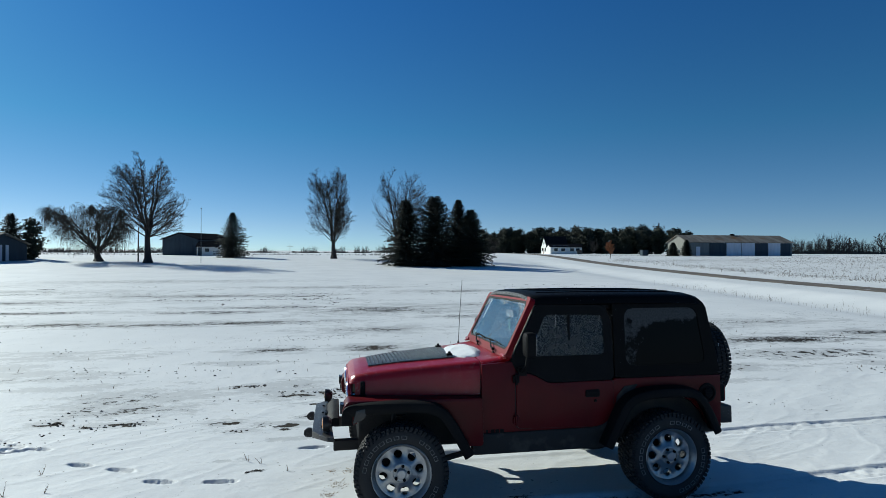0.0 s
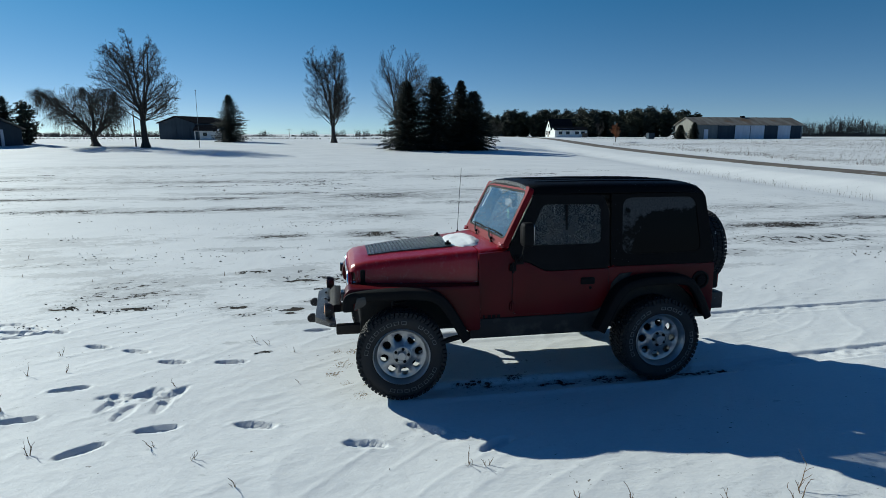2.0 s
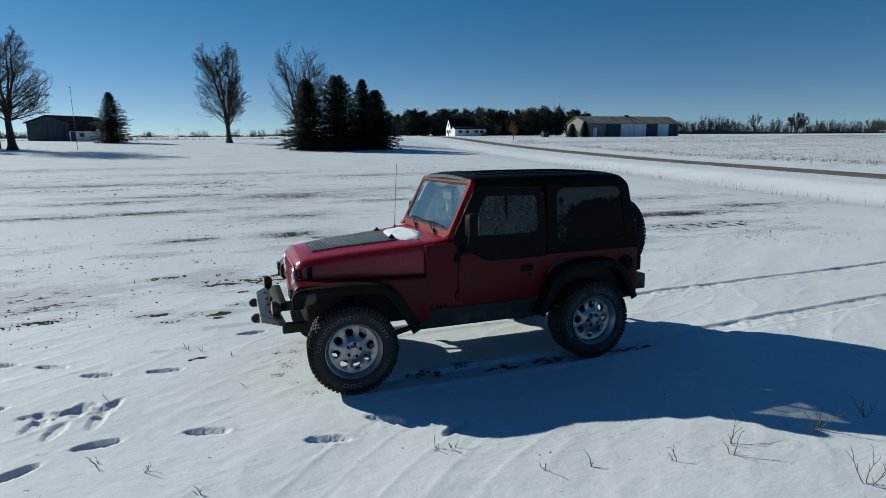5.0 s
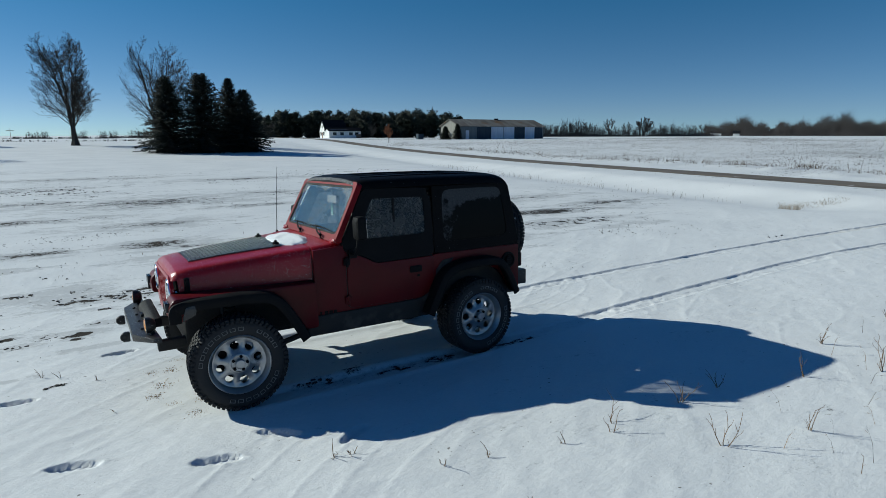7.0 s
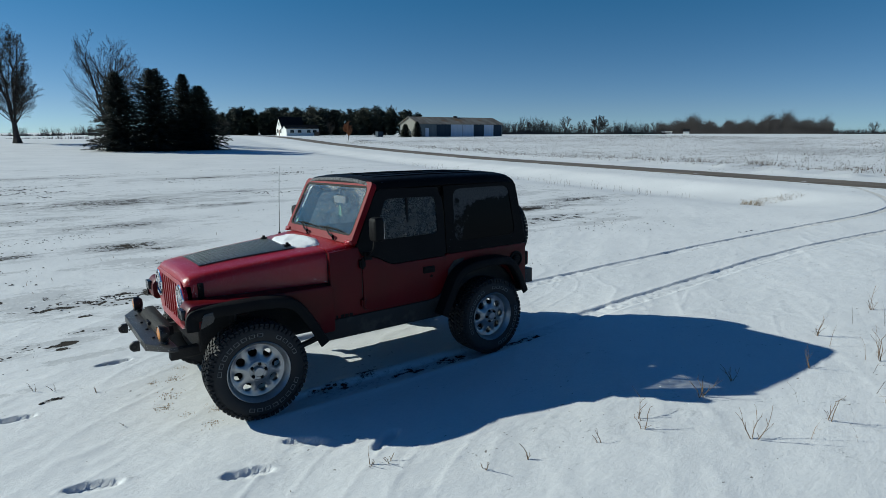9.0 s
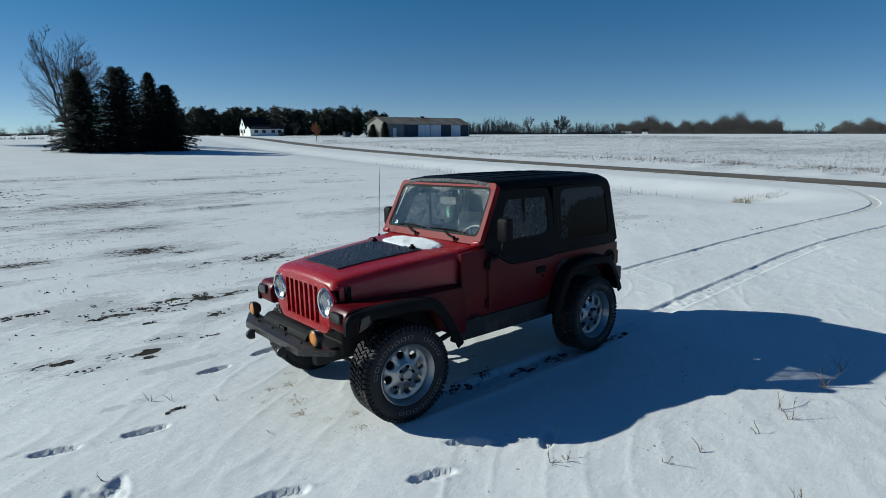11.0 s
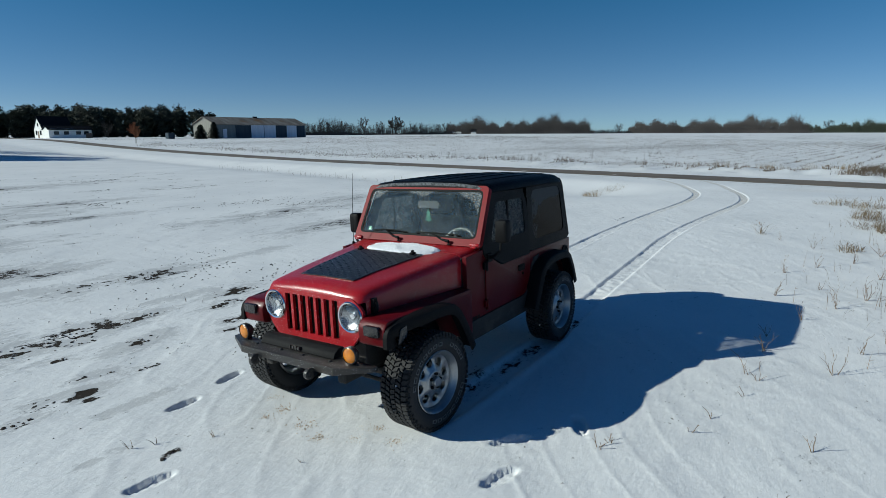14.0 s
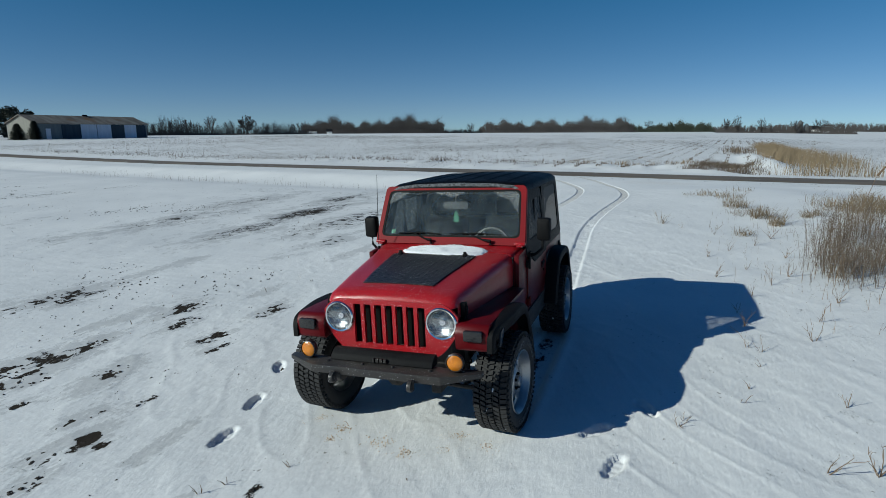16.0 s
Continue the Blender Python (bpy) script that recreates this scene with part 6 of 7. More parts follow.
for x, k, dz in ((1.150, .950, -.045), (1.160, .962, -.020), (1.195, .975, -.006), (1.28, .985, 0), (1.9, 1.0, .004), (2.5, 1.0, -.002), (2.74, .995, -.010), (2.81, .985, -.030), (2.845, .975, -.062), (2.862, .97, -.10)):
    rings.append([(x, y * k, max(z + dz, 1.712 if x < 2.86 else 1.69)) for y, z in ROOF_SEC] + [(x, y * k * .97, z) for y, z in ((0.700, 1.712), (-0.700, 1.712))])
skin(bm, rings, closed=True, caps=True)
top = part("hard_top", bm, TOP, car, "black fibreglass hard top", smooth=True)
for y in (-0.50, -0.30, -0.10, 0.10, 0.30, 0.50):
    bm = bmesh.new()
    pts = [(x, y, float(np.interp(abs(y), [0, .25, .5, .63], [1.838, 1.834, 1.823, 1.808])) + dz) for x, dz in ((1.27, 0.0), (1.9, .004), (2.5, -.002), (2.72, -.010))]
    tube(bm, [(p[0], p[1], p[2] - 0.001) for p in pts], [0.006, 0.009, 0.009, 0.005], 6)
    part("roof_rib", bm, TOP, top, smooth=True)
bm = bmesh.new()
tube(bm, [(1.162, y, float(np.interp(abs(y), [0, .4, .62, .66], [1.800, 1.790, 1.766, 1.74]))) for y in np.linspace(-.66, .66, 17)], 0.020, 7)
part("rimed_edge", bm, RIME, top, "frosted front edge of the top", smooth=True)


def quarter(bm, s):
    """Rear quarter of the hard top with its window hole."""
    out = round_corners([(1.935, 1.058), (2.990, 1.058), (2.868, 1.70), (2.80, 1.765), (1.935, 1.765)], 0.03, 5)
    hole = round_corners([(2.045, 1.165), (2.845, 1.165), (2.765, 1.680), (2.045, 1.680)], 0.085, 5)
    def yy(z):
        return s * (0.722 - 0.040 * (z - 1.058) / 0.70)
    def pt(p, d):
        return (p[0], yy(p[1]) + s * d, p[1])
    # five-sided outlines have equal counts when corners are rounded alike; split the longer one evenly
    o = [pt(p, 0) for p in resample(out, 60)]
    h = [pt(p, 0) for p in resample(hole, 60)]
    oi = [pt(p, -0.035) for p in resample(out, 60)]
    hi2 = [pt(p, -0.035) for p in resample(hole, 60)]
    skin(bm, [o, h, hi2, oi, o], closed=True)


def resample(pts, n):
    """n points round a closed outline, by angle about its middle."""
    c = Vector((sum(p[0] for p in pts) / len(pts), sum(p[1] for p in pts) / len(pts)))
    c = Vector((2.42, 1.42))
    out = []
    m = len(pts)
    for k in range(n):
        a = 2 * math.pi * k / n
        d = Vector((math.cos(a), math.sin(a)))
        best = None
        for i in range(m):
            p, q = Vector(pts[i]) - c, Vector(pts[(i + 1) % m]) - c
            e = q - p
            den = d.x * e.y - d.y * e.x
            if abs(den) < 1e-12:
                continue
            t = (p.x * e.y - p.y * e.x) / den
            u = (p.x * d.y - p.y * d.x) / den
            if t > 0 and -1e-6 <= u <= 1 + 1e-6:
                best = t if best is None else min(best, t)
        out.append(tuple(c + d * (best or 0.1)))
    return out


both_sides(quarter, "quarter_panel", TOP, "black rear side of the hard top", smooth=True, parent=top)


def quarter_glass(bm, s):
    hole = round_corners([(2.040, 1.160), (2.850, 1.160), (2.770, 1.685), (2.040, 1.685)], 0.085, 5)
    pts = [(x, s * (0.716 - 0.040 * (z - 1.058) / 0.70), z) for x, z in hole]
    a, b = [bm.verts.new(p) for p in pts], [bm.verts.new((p[0], p[1] - s * .006, p[2])) for p in pts]
    bm.faces.new(a)
    bm.faces.new(b[::-1])
    for i in range(len(a)):
        j = (i + 1) % len(a)
        bm.faces.new((a[i], a[j], b[j], b[i]))


both_sides(quarter_glass, "rear_side_window", TINTED, "dark tinted side window edged with frost", parent=top)
bm = bmesh.new()
skin(bm, [[(2.985, -0.70, 1.058), (2.985, 0.70, 1.058)], [(2.862, -0.665, 1.70), (2.862, 0.665, 1.70)]])
r = bmesh.ops.extrude_face_region(bm, geom=list(bm.faces))
for v in [e for e in r["geom"] if isinstance(e, bmesh.types.BMVert)]:
    v.co.x -= 0.03
part("rear_hatch", bm, TINTED, top, "dark rear glass hatch")

# doors
LOWER = round_corners([(1.005, 0.66), (1.78, 0.645), (1.905, 0.80), (1.918, 1.045), (1.30, 1.040), (1.16, 1.115), (1.10, 1.135), (1.005, 1.14)], 0.05, 5)
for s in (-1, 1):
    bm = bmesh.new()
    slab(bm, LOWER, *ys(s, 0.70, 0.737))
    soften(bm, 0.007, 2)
    door = part("door", bm, RED_SHADED_DUSTY, car, "red half door with black soft upper", smooth=True)
    # dark seam behind the door's edge
    bm = bmesh.new()
    c = Vector((1.45, 0.88))
    slab(bm, [tuple(c + (Vector(p) - c) * 1.016) for p in LOWER], *ys(s, 0.70, 0.7235))
    part("door_seam", bm, UNDER, door)
    bm = bmesh.new()
    slab(bm, rounded(1.640, 1.775, 0.905, 0.970, 0.014), *ys(s, 0.734, 0.744))
    box(bm, 1.652, 1.763, *sorted(ys(s, 0.742, 0.754)), 0.945, 0.962)
    soften(bm, 0.004)
    handle = part("door_handle", bm, TRIM, door, "black recessed door handle", smooth=True)
    bm = bmesh.new()
    lathe(bm, [(0.0, -0.005 * 1), (0.012, -0.005), (0.014, 0.002)], 14, (1.735, s * 0.740, 0.872))
    part("lock", bm, TRIM, door)
    for hz in (0.735, 1.085):
        bm = bmesh.new()
        box(bm, 0.975, 1.03, *sorted(ys(s, 0.722, 0.748)), hz - .03, hz + .03)
        tube(bm, [(1.0, s * .752, hz - .045), (1.0, s * .752, hz + .045)], 0.012, 8)
        soften(bm, .003)
        part("door_hinge", bm, TRIM if hz > 1 else RED_SHADED_DUSTY, door, smooth=True)

    # upper door: a black frame leaning in with the body, window open through it
    def up(x, z, d=0.0):
        return (x, s * (0.735 - 0.065 * (z - 1.05) / 0.68 + d), z)
    o = round_corners([(0.958, 1.25), (1.01, 1.145), (1.10, 1.138), (1.16, 1.118), (1.30, 1.042), (1.918, 1.048), (1.918, 1.56), (1.86, 1.715), (1.24, 1.728), (1.195, 1.715)], 0.025, 5)
    h = round_corners([(1.125, 1.275), (1.835, 1.275), (1.835, 1.625), (1.285, 1.635)], 0.045, 5)

    def res2(pts):
        c2 = Vector((1.52, 1.42))
        out = []
        for k in range(64):
            a = 2 * math.pi * k / 64
            d = Vector((math.cos(a), math.sin(a)))
            best = 0.05
            for i in range(len(pts)):
                p, q = Vector(pts[i]) - c2, Vector(pts[(i + 1) % len(pts)]) - c2
                e = q - p
                den = d.x * e.y - d.y * e.x
                if abs(den) > 1e-12:
                    t, u = (p.x * e.y - p.y * e.x) / den, (p.x * d.y - p.y * d.x) / den
                    if t > 0 and -1e-6 <= u <= 1 + 1e-6:
                        best = max(best, t)
            out.append(tuple(c2 + d * best))
        return out
    ro, rh = res2(o), res2(h)
    bm = bmesh.new()
    skin(bm, [[up(*p) for p in ro], [up(*p, .012) for p in [tuple(Vector((1.52, 1.42)) + (Vector(q) - Vector((1.52, 1.42))) * .985) for q in ro]], [up(*p, .012) for p in rh], [up(*p, -.02) for p in rh], [up(*p, -.02) for p in ro], [up(*p) for p in ro]], closed=True)
    upper = part("upper_door", bm, TRIM, door, "black vinyl upper door with a sliding window", smooth=True)
    bm = bmesh.new()
    a = [bm.verts.new(up(*p, -.002)) for p in rh]
    b = [bm.verts.new(up(*p, -.006)) for p in rh]
    bm.faces.new(a)
    bm.faces.new(b[::-1])
    for i in range(len(a)):
        bm.faces.new((a[i], b[i], b[(i + 1) % len(a)], a[(i + 1) % len(a)]))
    g = part("door_window", bm, DOOR_GLASS, door, "dusty sliding door window")
    g.visible_shadow = False
    bm = bmesh.new()
    gx = [bm.verts.new(up(*p, .0015)) for p in res2(round_corners([(1.125, 1.275), (1.835, 1.275), (1.835, 1.625), (1.285, 1.635)], 0.045, 5))]
    bm.faces.new(gx)
    fr = part("window_dimmer", bm, DIMMING_DUST, door, "dark dusty film that dims sun through the window")
    bm = bmesh.new()
    box(bm, 1.497, 1.517, *sorted((up(1.5, 1.45, .006)[1], up(1.5, 1.45, -.012)[1])), 1.275, 1.63, )
    part("window_bar", bm, TRIM, door)
    # mirror
    bm = bmesh.new()
    tube(bm, [(1.055, s * 0.735, 1.15), (1.045, s * 0.80, 1.17), (1.055, s * 0.86, 1.225), (1.065, s * 0.865, 1.30)], [0.020, 0.014, 0.013, 0.013], 8)
    box(bm, 1.02, 1.095, *sorted(ys(s, 0.735, 0.755)), 1.115, 1.19)
    mirror = part("wing_mirror", bm, TRIM, car, "black wing mirror on a bent arm", smooth=True)
    bm = bmesh.new()
    rings = []
    for x, k in ((1.035, .72), (1.045, .92), (1.075, 1.0), (1.115, .98), (1.125, .92)):
        rings.append([(x, s * 0.872 + p * k, 1.395 + q * k) for p, q in rounded(-0.062, 0.062, -0.105, 0.105, 0.025, 4)])
    skin(bm, rings, closed=True, caps=True)
    part("mirror_head", bm, TRIM, mirror, smooth=True)
    bm = bmesh.new()
    slab(bm, [(s * .872 + p * .88, 1.395 + q * .9) for p, q in rounded(-0.062, 0.062, -0.105, 0.105, 0.025, 4)], 1.124, 1.128, "x")
    part("mirror_glass", bm, CHROME, mirror)
    # plain badge bars on the side of the cowl
    for k in range(4):
        bm = bmesh.new()
        slab(bm, rounded(0.735 + k * .042, 0.735 + k * .042 + (.018 if k == 0 else .032), 0.628, 0.662, .006), *ys(s, 0.722, 0.7265))
        part("badge_bar", bm, TRIM, car)
    # filler recess, tail lamp
    bm = bmesh.new()
    lathe(bm, [(0.088, 0.0), (0.085, -0.010), (0.070, -0.012), (0.066, -0.001), (0.05, 0.0), (0.0, 0.0)], 32)
    if s < 0:
        fl = part("fuel_filler", bm, TRIM, car, "round black fuel filler", smooth=True)
        fl.matrix_local = pose(2.845, -0.723, 0.895)
        bm = bmesh.new()
        lathe(bm, [(0.045, 0.0), (0.045, -0.016), (0.038, -0.022), (0.0, -0.022)], 20)
        box(bm, -.036, .036, -.034, -.02, -.008, .008)
        part("cap", bm, TRIM, fl, smooth=True)
    else:
        bm.free()
    bm = bmesh.new()
    box(bm, 2.985, 3.045, *sorted(ys(s, 0.585, 0.70)), 0.80, 0.955)
    soften(bm, .012)
    tl = part("tail_lamp", bm, TRIM, car, "square tail lamp", smooth=True)
    bm = bmesh.new()
    box(bm, 3.04, 3.058, *sorted(ys(s, 0.597, 0.690)), 0.81, 0.945)
    soften(bm, .006)
    part("lens", bm, RED_LENS, tl, "red lens", smooth=True)

# rear bumper and spare wheel carrier
bm = bmesh.new()
box(bm, 2.99, 3.10, -0.68, 0.68, 0.60, 0.715)
box(bm, 2.95, 3.115, -0.70, -0.50, 0.60, 0.76)
box(bm, 2.95, 3.115, 0.50, 0.70, 0.60, 0.76)
soften(bm, .012)
part("rear_bumper", bm, STEEL, car, "black rear bumper", smooth=True)
bm = bmesh.new()
tube(bm, [(2.86, s2 * 0.60, 0.56) if k == 0 else (3.02, s2 * 0.60, 0.575) for s2 in (-1,) for k in (0, 1)] + [(3.06, -0.45, 0.58)], 0.03, 8)
part("exhaust_tip", bm, UNDER, car)
bm = bmesh.new()
box(bm, 2.985, 3.20, -0.12, 0.12, 0.98, 1.22)
soften(bm, .01)
part("spare_carrier", bm, STEEL, car)


# ---- wheels: tyre, tread, rim ----
def build_wheel():
    """Outer face towards -y, hub at the origin."""
    root = new("wheel")
    bm = bmesh.new()
    P = [(0.236, -0.108), (0.250, -0.122), (0.275, -0.131), (0.312, -0.136), (0.340, -0.132), (0.358, -0.120), (0.367, -0.100), (0.370, 0.0), (0.367, 0.100), (0.358, 0.120), (0.335, 0.132), (0.29, 0.134), (0.25, 0.122), (0.236, 0.108)]
    lathe(bm, P, 72, closed=False)
    tyre = part("tyre", bm, RUBBER, root, "chunky black all-terrain tyre", smooth=True)
    rng = random.Random(5)
    bm = bmesh.new()
    n = 60

    def lug(a, y0, y1, r0, r1, w, skew):
        vs = []
        for rr, k in ((r0, 1.0), (r1, .88)):
            for yy, sg in ((y0, -1), (y1, 1)):
                for d in (-1, 1):
                    an = a + d * w * k + skew * sg
                    ym = (y0 + y1) / 2 + (yy - (y0 + y1) / 2) * k
                    vs.append(bm.verts.new((rr * math.cos(an), ym, rr * math.sin(an))))
        for q in ((0, 1, 3, 2), (4, 6, 7, 5), (0, 4, 5, 1), (2, 3, 7, 6), (0, 2, 6, 4), (1, 5, 7, 3)):
            bm.faces.new([vs[i] for i in q])
    for k in range(n):
        a = 2 * math.pi * k / n
        j = rng.uniform(-.004, .004)
        lug(a + j, -0.126, -0.076, 0.360, 0.3845, .040, .010)
        lug(a + .065 + j, -0.070, -0.024, 0.366, 0.3855, .037, -.018)
        lug(a + .02, -0.018, 0.026, 0.366, 0.3855, .038, .016)
        lug(a + .09 - j, 0.032, 0.072, 0.366, 0.3855, .037, -.018)
        lug(a + j + .05, 0.078, 0.126, 0.360, 0.3845, .040, -.010)
        # shoulder lugs reaching down the sidewalls
        for sg in (-1, 1):
            if k % 2 == 0 or sg:
                lug(a + .01, sg * 0.1325 - .006, sg * 0.1325 + .004, 0.342 + .010 * (k % 2), 0.366, .032, 0)
    part("tread", bm, TREAD, tyre, "block tread holding bits of snow")
    bm = bmesh.new()
    for k in range(n):
        for yy in (-0.073, -0.021, 0.029, 0.075):
            if rng.random() < .035:
                a = 2 * math.pi * (k + rng.random()) / n
                c = Vector((0.371 * math.cos(a), yy + rng.uniform(-.01, .01), 0.371 * math.sin(a)))
                m = Matrix.Translation(c) @ Matrix.Rotation(-a, 4, "Y")
                bmesh.ops.create_icosphere(bm, subdivisions=1, radius=1, matrix=m @ Matrix.Diagonal((rng.uniform(.006, .012), rng.uniform(.008, .02), rng.uniform(.008, .022), 1)))
    part("packed_snow", bm, PAD_SNOW, tyre, "snow packed between the tread blocks", smooth=True)["kind"] = "stuff"
    # raised pale marking on the outer wall, as plain bars
    bm = bmesh.new()

    def mark(a0, a1, count, r0=0.286, r1=0.316):
        for k in range(count):
            a = radians(a0 + (a1 - a0) * (k + .5) / count)
            w = radians(abs(a1 - a0) / count) * .36
            for b0, b1, q0, q1 in ((-w, -w * .72, r0, r1), (w * .72, w, r0, r1), (-w, w, r1 - .004, r1), (-w, w, r0, r0 + .004)):
                vs = []
                for yy in (-0.1385, -0.134):
                    for an, rr in ((a + b0, q0), (a + b1, q0), (a + b1, q1), (a + b0, q1)):
                        vs.append(bm.verts.new((-rr * math.cos(an), yy, rr * math.sin(an))))
                for q in ((0, 1, 2, 3), (4, 7, 6, 5), (0, 4, 5, 1), (1, 5, 6, 2), (2, 6, 7, 3), (3, 7, 4, 0)):
                    bm.faces.new([vs[i] for i in q])
    mark(-8, 88, 8)
    mark(105, 150, 4)
    mark(186, 280, 8)
    part("wall_marking", bm, LETTER, tyre, "worn white outline bars on the tyre wall")["kind"] = "stuff"
    # rim
    bm = bmesh.new()
    lathe(bm, [(0.236, -0.112), (0.243, -0.118), (0.245, -0.124), (0.240, -0.128), (0.232, -0.122), (0.226, -0.104), (0.219, -0.098), (0.212, -0.070), (0.205, -0.055), (0.205, 0.06), (0.225, 0.10), (0.236, 0.112)], 72)
    rim = part("rim", bm, ALLOY, root, "machined aluminium rim with eight round holes", smooth=True)
    bm = bmesh.new()

    def face_y(r):
        return float(np.interp(r, [0.0, 0.07, 0.09, 0.12, 0.17, 0.195, 0.21], [-0.088, -0.088, -0.080, -0.066, -0.058, -0.060, -0.064]))
    N = 24
    for k in range(8):
        mid = 2 * math.pi * (k + .5) / 8
        hc, hr = 0.150, 0.0345
        ring_o, ring_i, ring_b, ring_m = [], [], [], []
        for i in range(N):
            t = 2 * math.pi * i / N
            dx, dy = math.cos(t), math.sin(t)
            # outer limit: the sector's outline in (radius, angle)
            best = 1.0
            for lim in (((0.209 - hc) / dx) if dx > 1e-6 else 9, ((0.088 - hc) / dx) if dx < -1e-6 else 9):
                best = min(best, lim)
            for lim in ((math.pi / 8 * hc / dy) if dy > 1e-6 else 9, (-math.pi / 8 * hc / dy) if dy < -1e-6 else 9):
                best = min(best, lim)
            r, an = hc + dx * best, mid + dy * best / hc
            ring_o.append((r * math.cos(an), face_y(r), r * math.sin(an)))
            for q, store, dep in ((1.18, ring_m, 0.0), (1.0, ring_i, 0.004), (0.96, ring_b, 0.034)):
                px, py = hc + dx * hr * q, dy * hr * q
                r2, an2 = math.hypot(px, py), mid + math.atan2(py, px)
                store.append((r2 * math.cos(an2), face_y(r2) + dep, r2 * math.sin(an2)))
        skin(bm, [ring_o, ring_m, ring_i, ring_b], closed=True)
    lathe(bm, [(0.090, -0.0800), (0.078, -0.090), (0.070, -0.0905), (0.066, -0.084), (0.046, -0.082), (0.0, -0.082)], 48)
    part("wheel_face", bm, ALLOY, rim, smooth=True)
    bm = bmesh.new()
    lathe(bm, [(0.040, -0.082), (0.039, -0.112), (0.033, -0.118), (0.0, -0.119)], 32)
    part("centre_cap", bm, ALLOY, rim, smooth=True)
    for k in range(5):
        a = math.pi / 2 + 2 * math.pi * k / 5
        bm = bmesh.new()
        lathe(bm, [(0.0125, -0.080), (0.0125, -0.100), (0.009, -0.106), (0.0, -0.107)], 6, (0.0575 * math.cos(a), 0, 0.0575 * math.sin(a)))
        part("lug_nut", bm, TRIM, rim)
    # disc coloured near black to stand for shade inside the wheel holes
    bm = bmesh.new()
    lathe(bm, [(0.0, -0.01), (0.145, -0.01), (0.148, 0.012), (0.0, 0.012)], 36)
    box(bm, -0.17, -0.08, -0.03, 0.05, -0.06, 0.08)
    part("brake_disc", bm, RADIATOR_AND_SHADE, root, "brake disc blackened for the shade behind the wheel holes")
    return root


wheel = build_wheel()


def place_wheel(ob, m):
    ob.parent = car
    ob.matrix_basis = m


STEER = -4.0
master = wheel
place_wheel(master, pose(0, -AXLE_Y, R_TYRE, 0, 12, STEER))
for m in (pose(BASE, -AXLE_Y, R_TYRE, 0, -20, 0), pose(0, AXLE_Y, R_TYRE, 0, 40, 180 + STEER), pose(BASE, AXLE_Y, R_TYRE, 0, 75, 180), pose(3.235, 0.0, 1.10, 0, 30, 90)):
    w = copy_thing(master, m)
    w.parent = car
    w.matrix_basis = m
for o in list(car.children):
    if o.name.startswith("wheel") and o.matrix_basis.translation.x > 3:
        o.name = "spare_wheel"

# underside
bm = bmesh.new()
for s in (-1, 1):
    box(bm, -0.55, 2.95, s * 0.40 - .04, s * 0.40 + .04, 0.47, 0.56)
box(bm, 1.15, 1.75, -0.34, 0.34, 0.385, 0.47)
box(bm, 2.45, 2.95, -0.36, 0.36, 0.40, 0.52)
soften(bm, 0.015)
part("chassis", bm, UNDER, car, "grimy black chassis rails and skid plate")
for x in (0.0, BASE):
    bm = bmesh.new()
    tube(bm, [(x, -0.68, R_TYRE - .005), (x, 0.68, R_TYRE - .005)], 0.045, 10)
    lathe(bm, [(0.0, -.11), (0.08, -.09), (0.13, -.03), (0.13, .03), (0.08, .09), (0.0, .11)], 18, (x, 0.15 if x == 0 else 0.0, R_TYRE - .01))
    part("axle", bm, UNDER, car, smooth=True)
for s in (-1, 1):
    for x in (0.02, BASE - .05):
        bm = bmesh.new()
        pts = []
        for k in range(60):
            a = k * .75
            pts.append((x + .062 * math.cos(a), s * 0.42 + .062 * math.sin(a), 0.46 + k * .0052))
        tube(bm, pts, 0.009, 5)
        part("coil_spring", bm, UNDER, car, smooth=True)
        bm = bmesh.new()
        tube(bm, [(x - .12, s * .48, .36), (x - .06, s * .46, .58), (x - .05, s * .45, .80)], [.028, .028, .018], 8)
        part("shock_absorber", bm, STEEL, car, smooth=True)
for nm, pts, r in (("track_rod", [(-0.16, -0.62, 0.36), (-0.17, 0.6, 0.41)], 0.018), ("control_arm", [(0.15, -0.55, 0.33), (0.95, -0.42, 0.46)], 0.025), ("control_arm", [(0.15, 0.55, 0.33), (0.95, 0.42, 0.46)], 0.025),
                   ("brake_cable", [(1.55, -0.60, 0.47), (1.62, -0.62, 0.435), (1.70, -0.63, 0.43), (1.77, -0.62, 0.47)], 0.006)):
    bm = bmesh.new()
    tube(bm, pts, r, 8)
    part(nm, bm, UNDER, car, smooth=True)

# cabin
def seat_at(x, y, back_lean):
    bm = bmesh.new()
    box(bm, x - .25, x + .25, y - .24, y + .24, 0.62, 0.86)
    soften(bm, 0.06, 3)
    st = part("seat", bm, SEAT, car, "dark cloth bucket seat", smooth=True)
    bm = bmesh.new()
    m = pose(x + .24, y, 0.82, 0, back_lean, 0)
    box(bm, -.06, .07, -.24, .24, 0, .60, m)
    soften(bm, 0.055, 3)
    part("backrest", bm, SEAT, st, smooth=True)
    bm = bmesh.new()
    box(bm, -.05, .05, -.13, .13, .62, .80, m)
    soften(bm, 0.045, 3)
    part("headrest", bm, SEAT, st, smooth=True)


seat_at(1.52, -0.34, 12)
seat_at(1.52, 0.34, 12)
bm = bmesh.new()
slab(bm, round_corners([(0.76, 0.82), (1.06, 0.86), (1.10, 0.96), (1.05, 1.18), (0.96, 1.235), (0.80, 1.24)], 0.03), -0.66, 0.66)
slab(bm, round_corners([(0.93, 1.22), (1.08, 1.20), (1.06, 1.285), (0.99, 1.30)], 0.03), -0.52, -0.18)
soften(bm, 0.012)
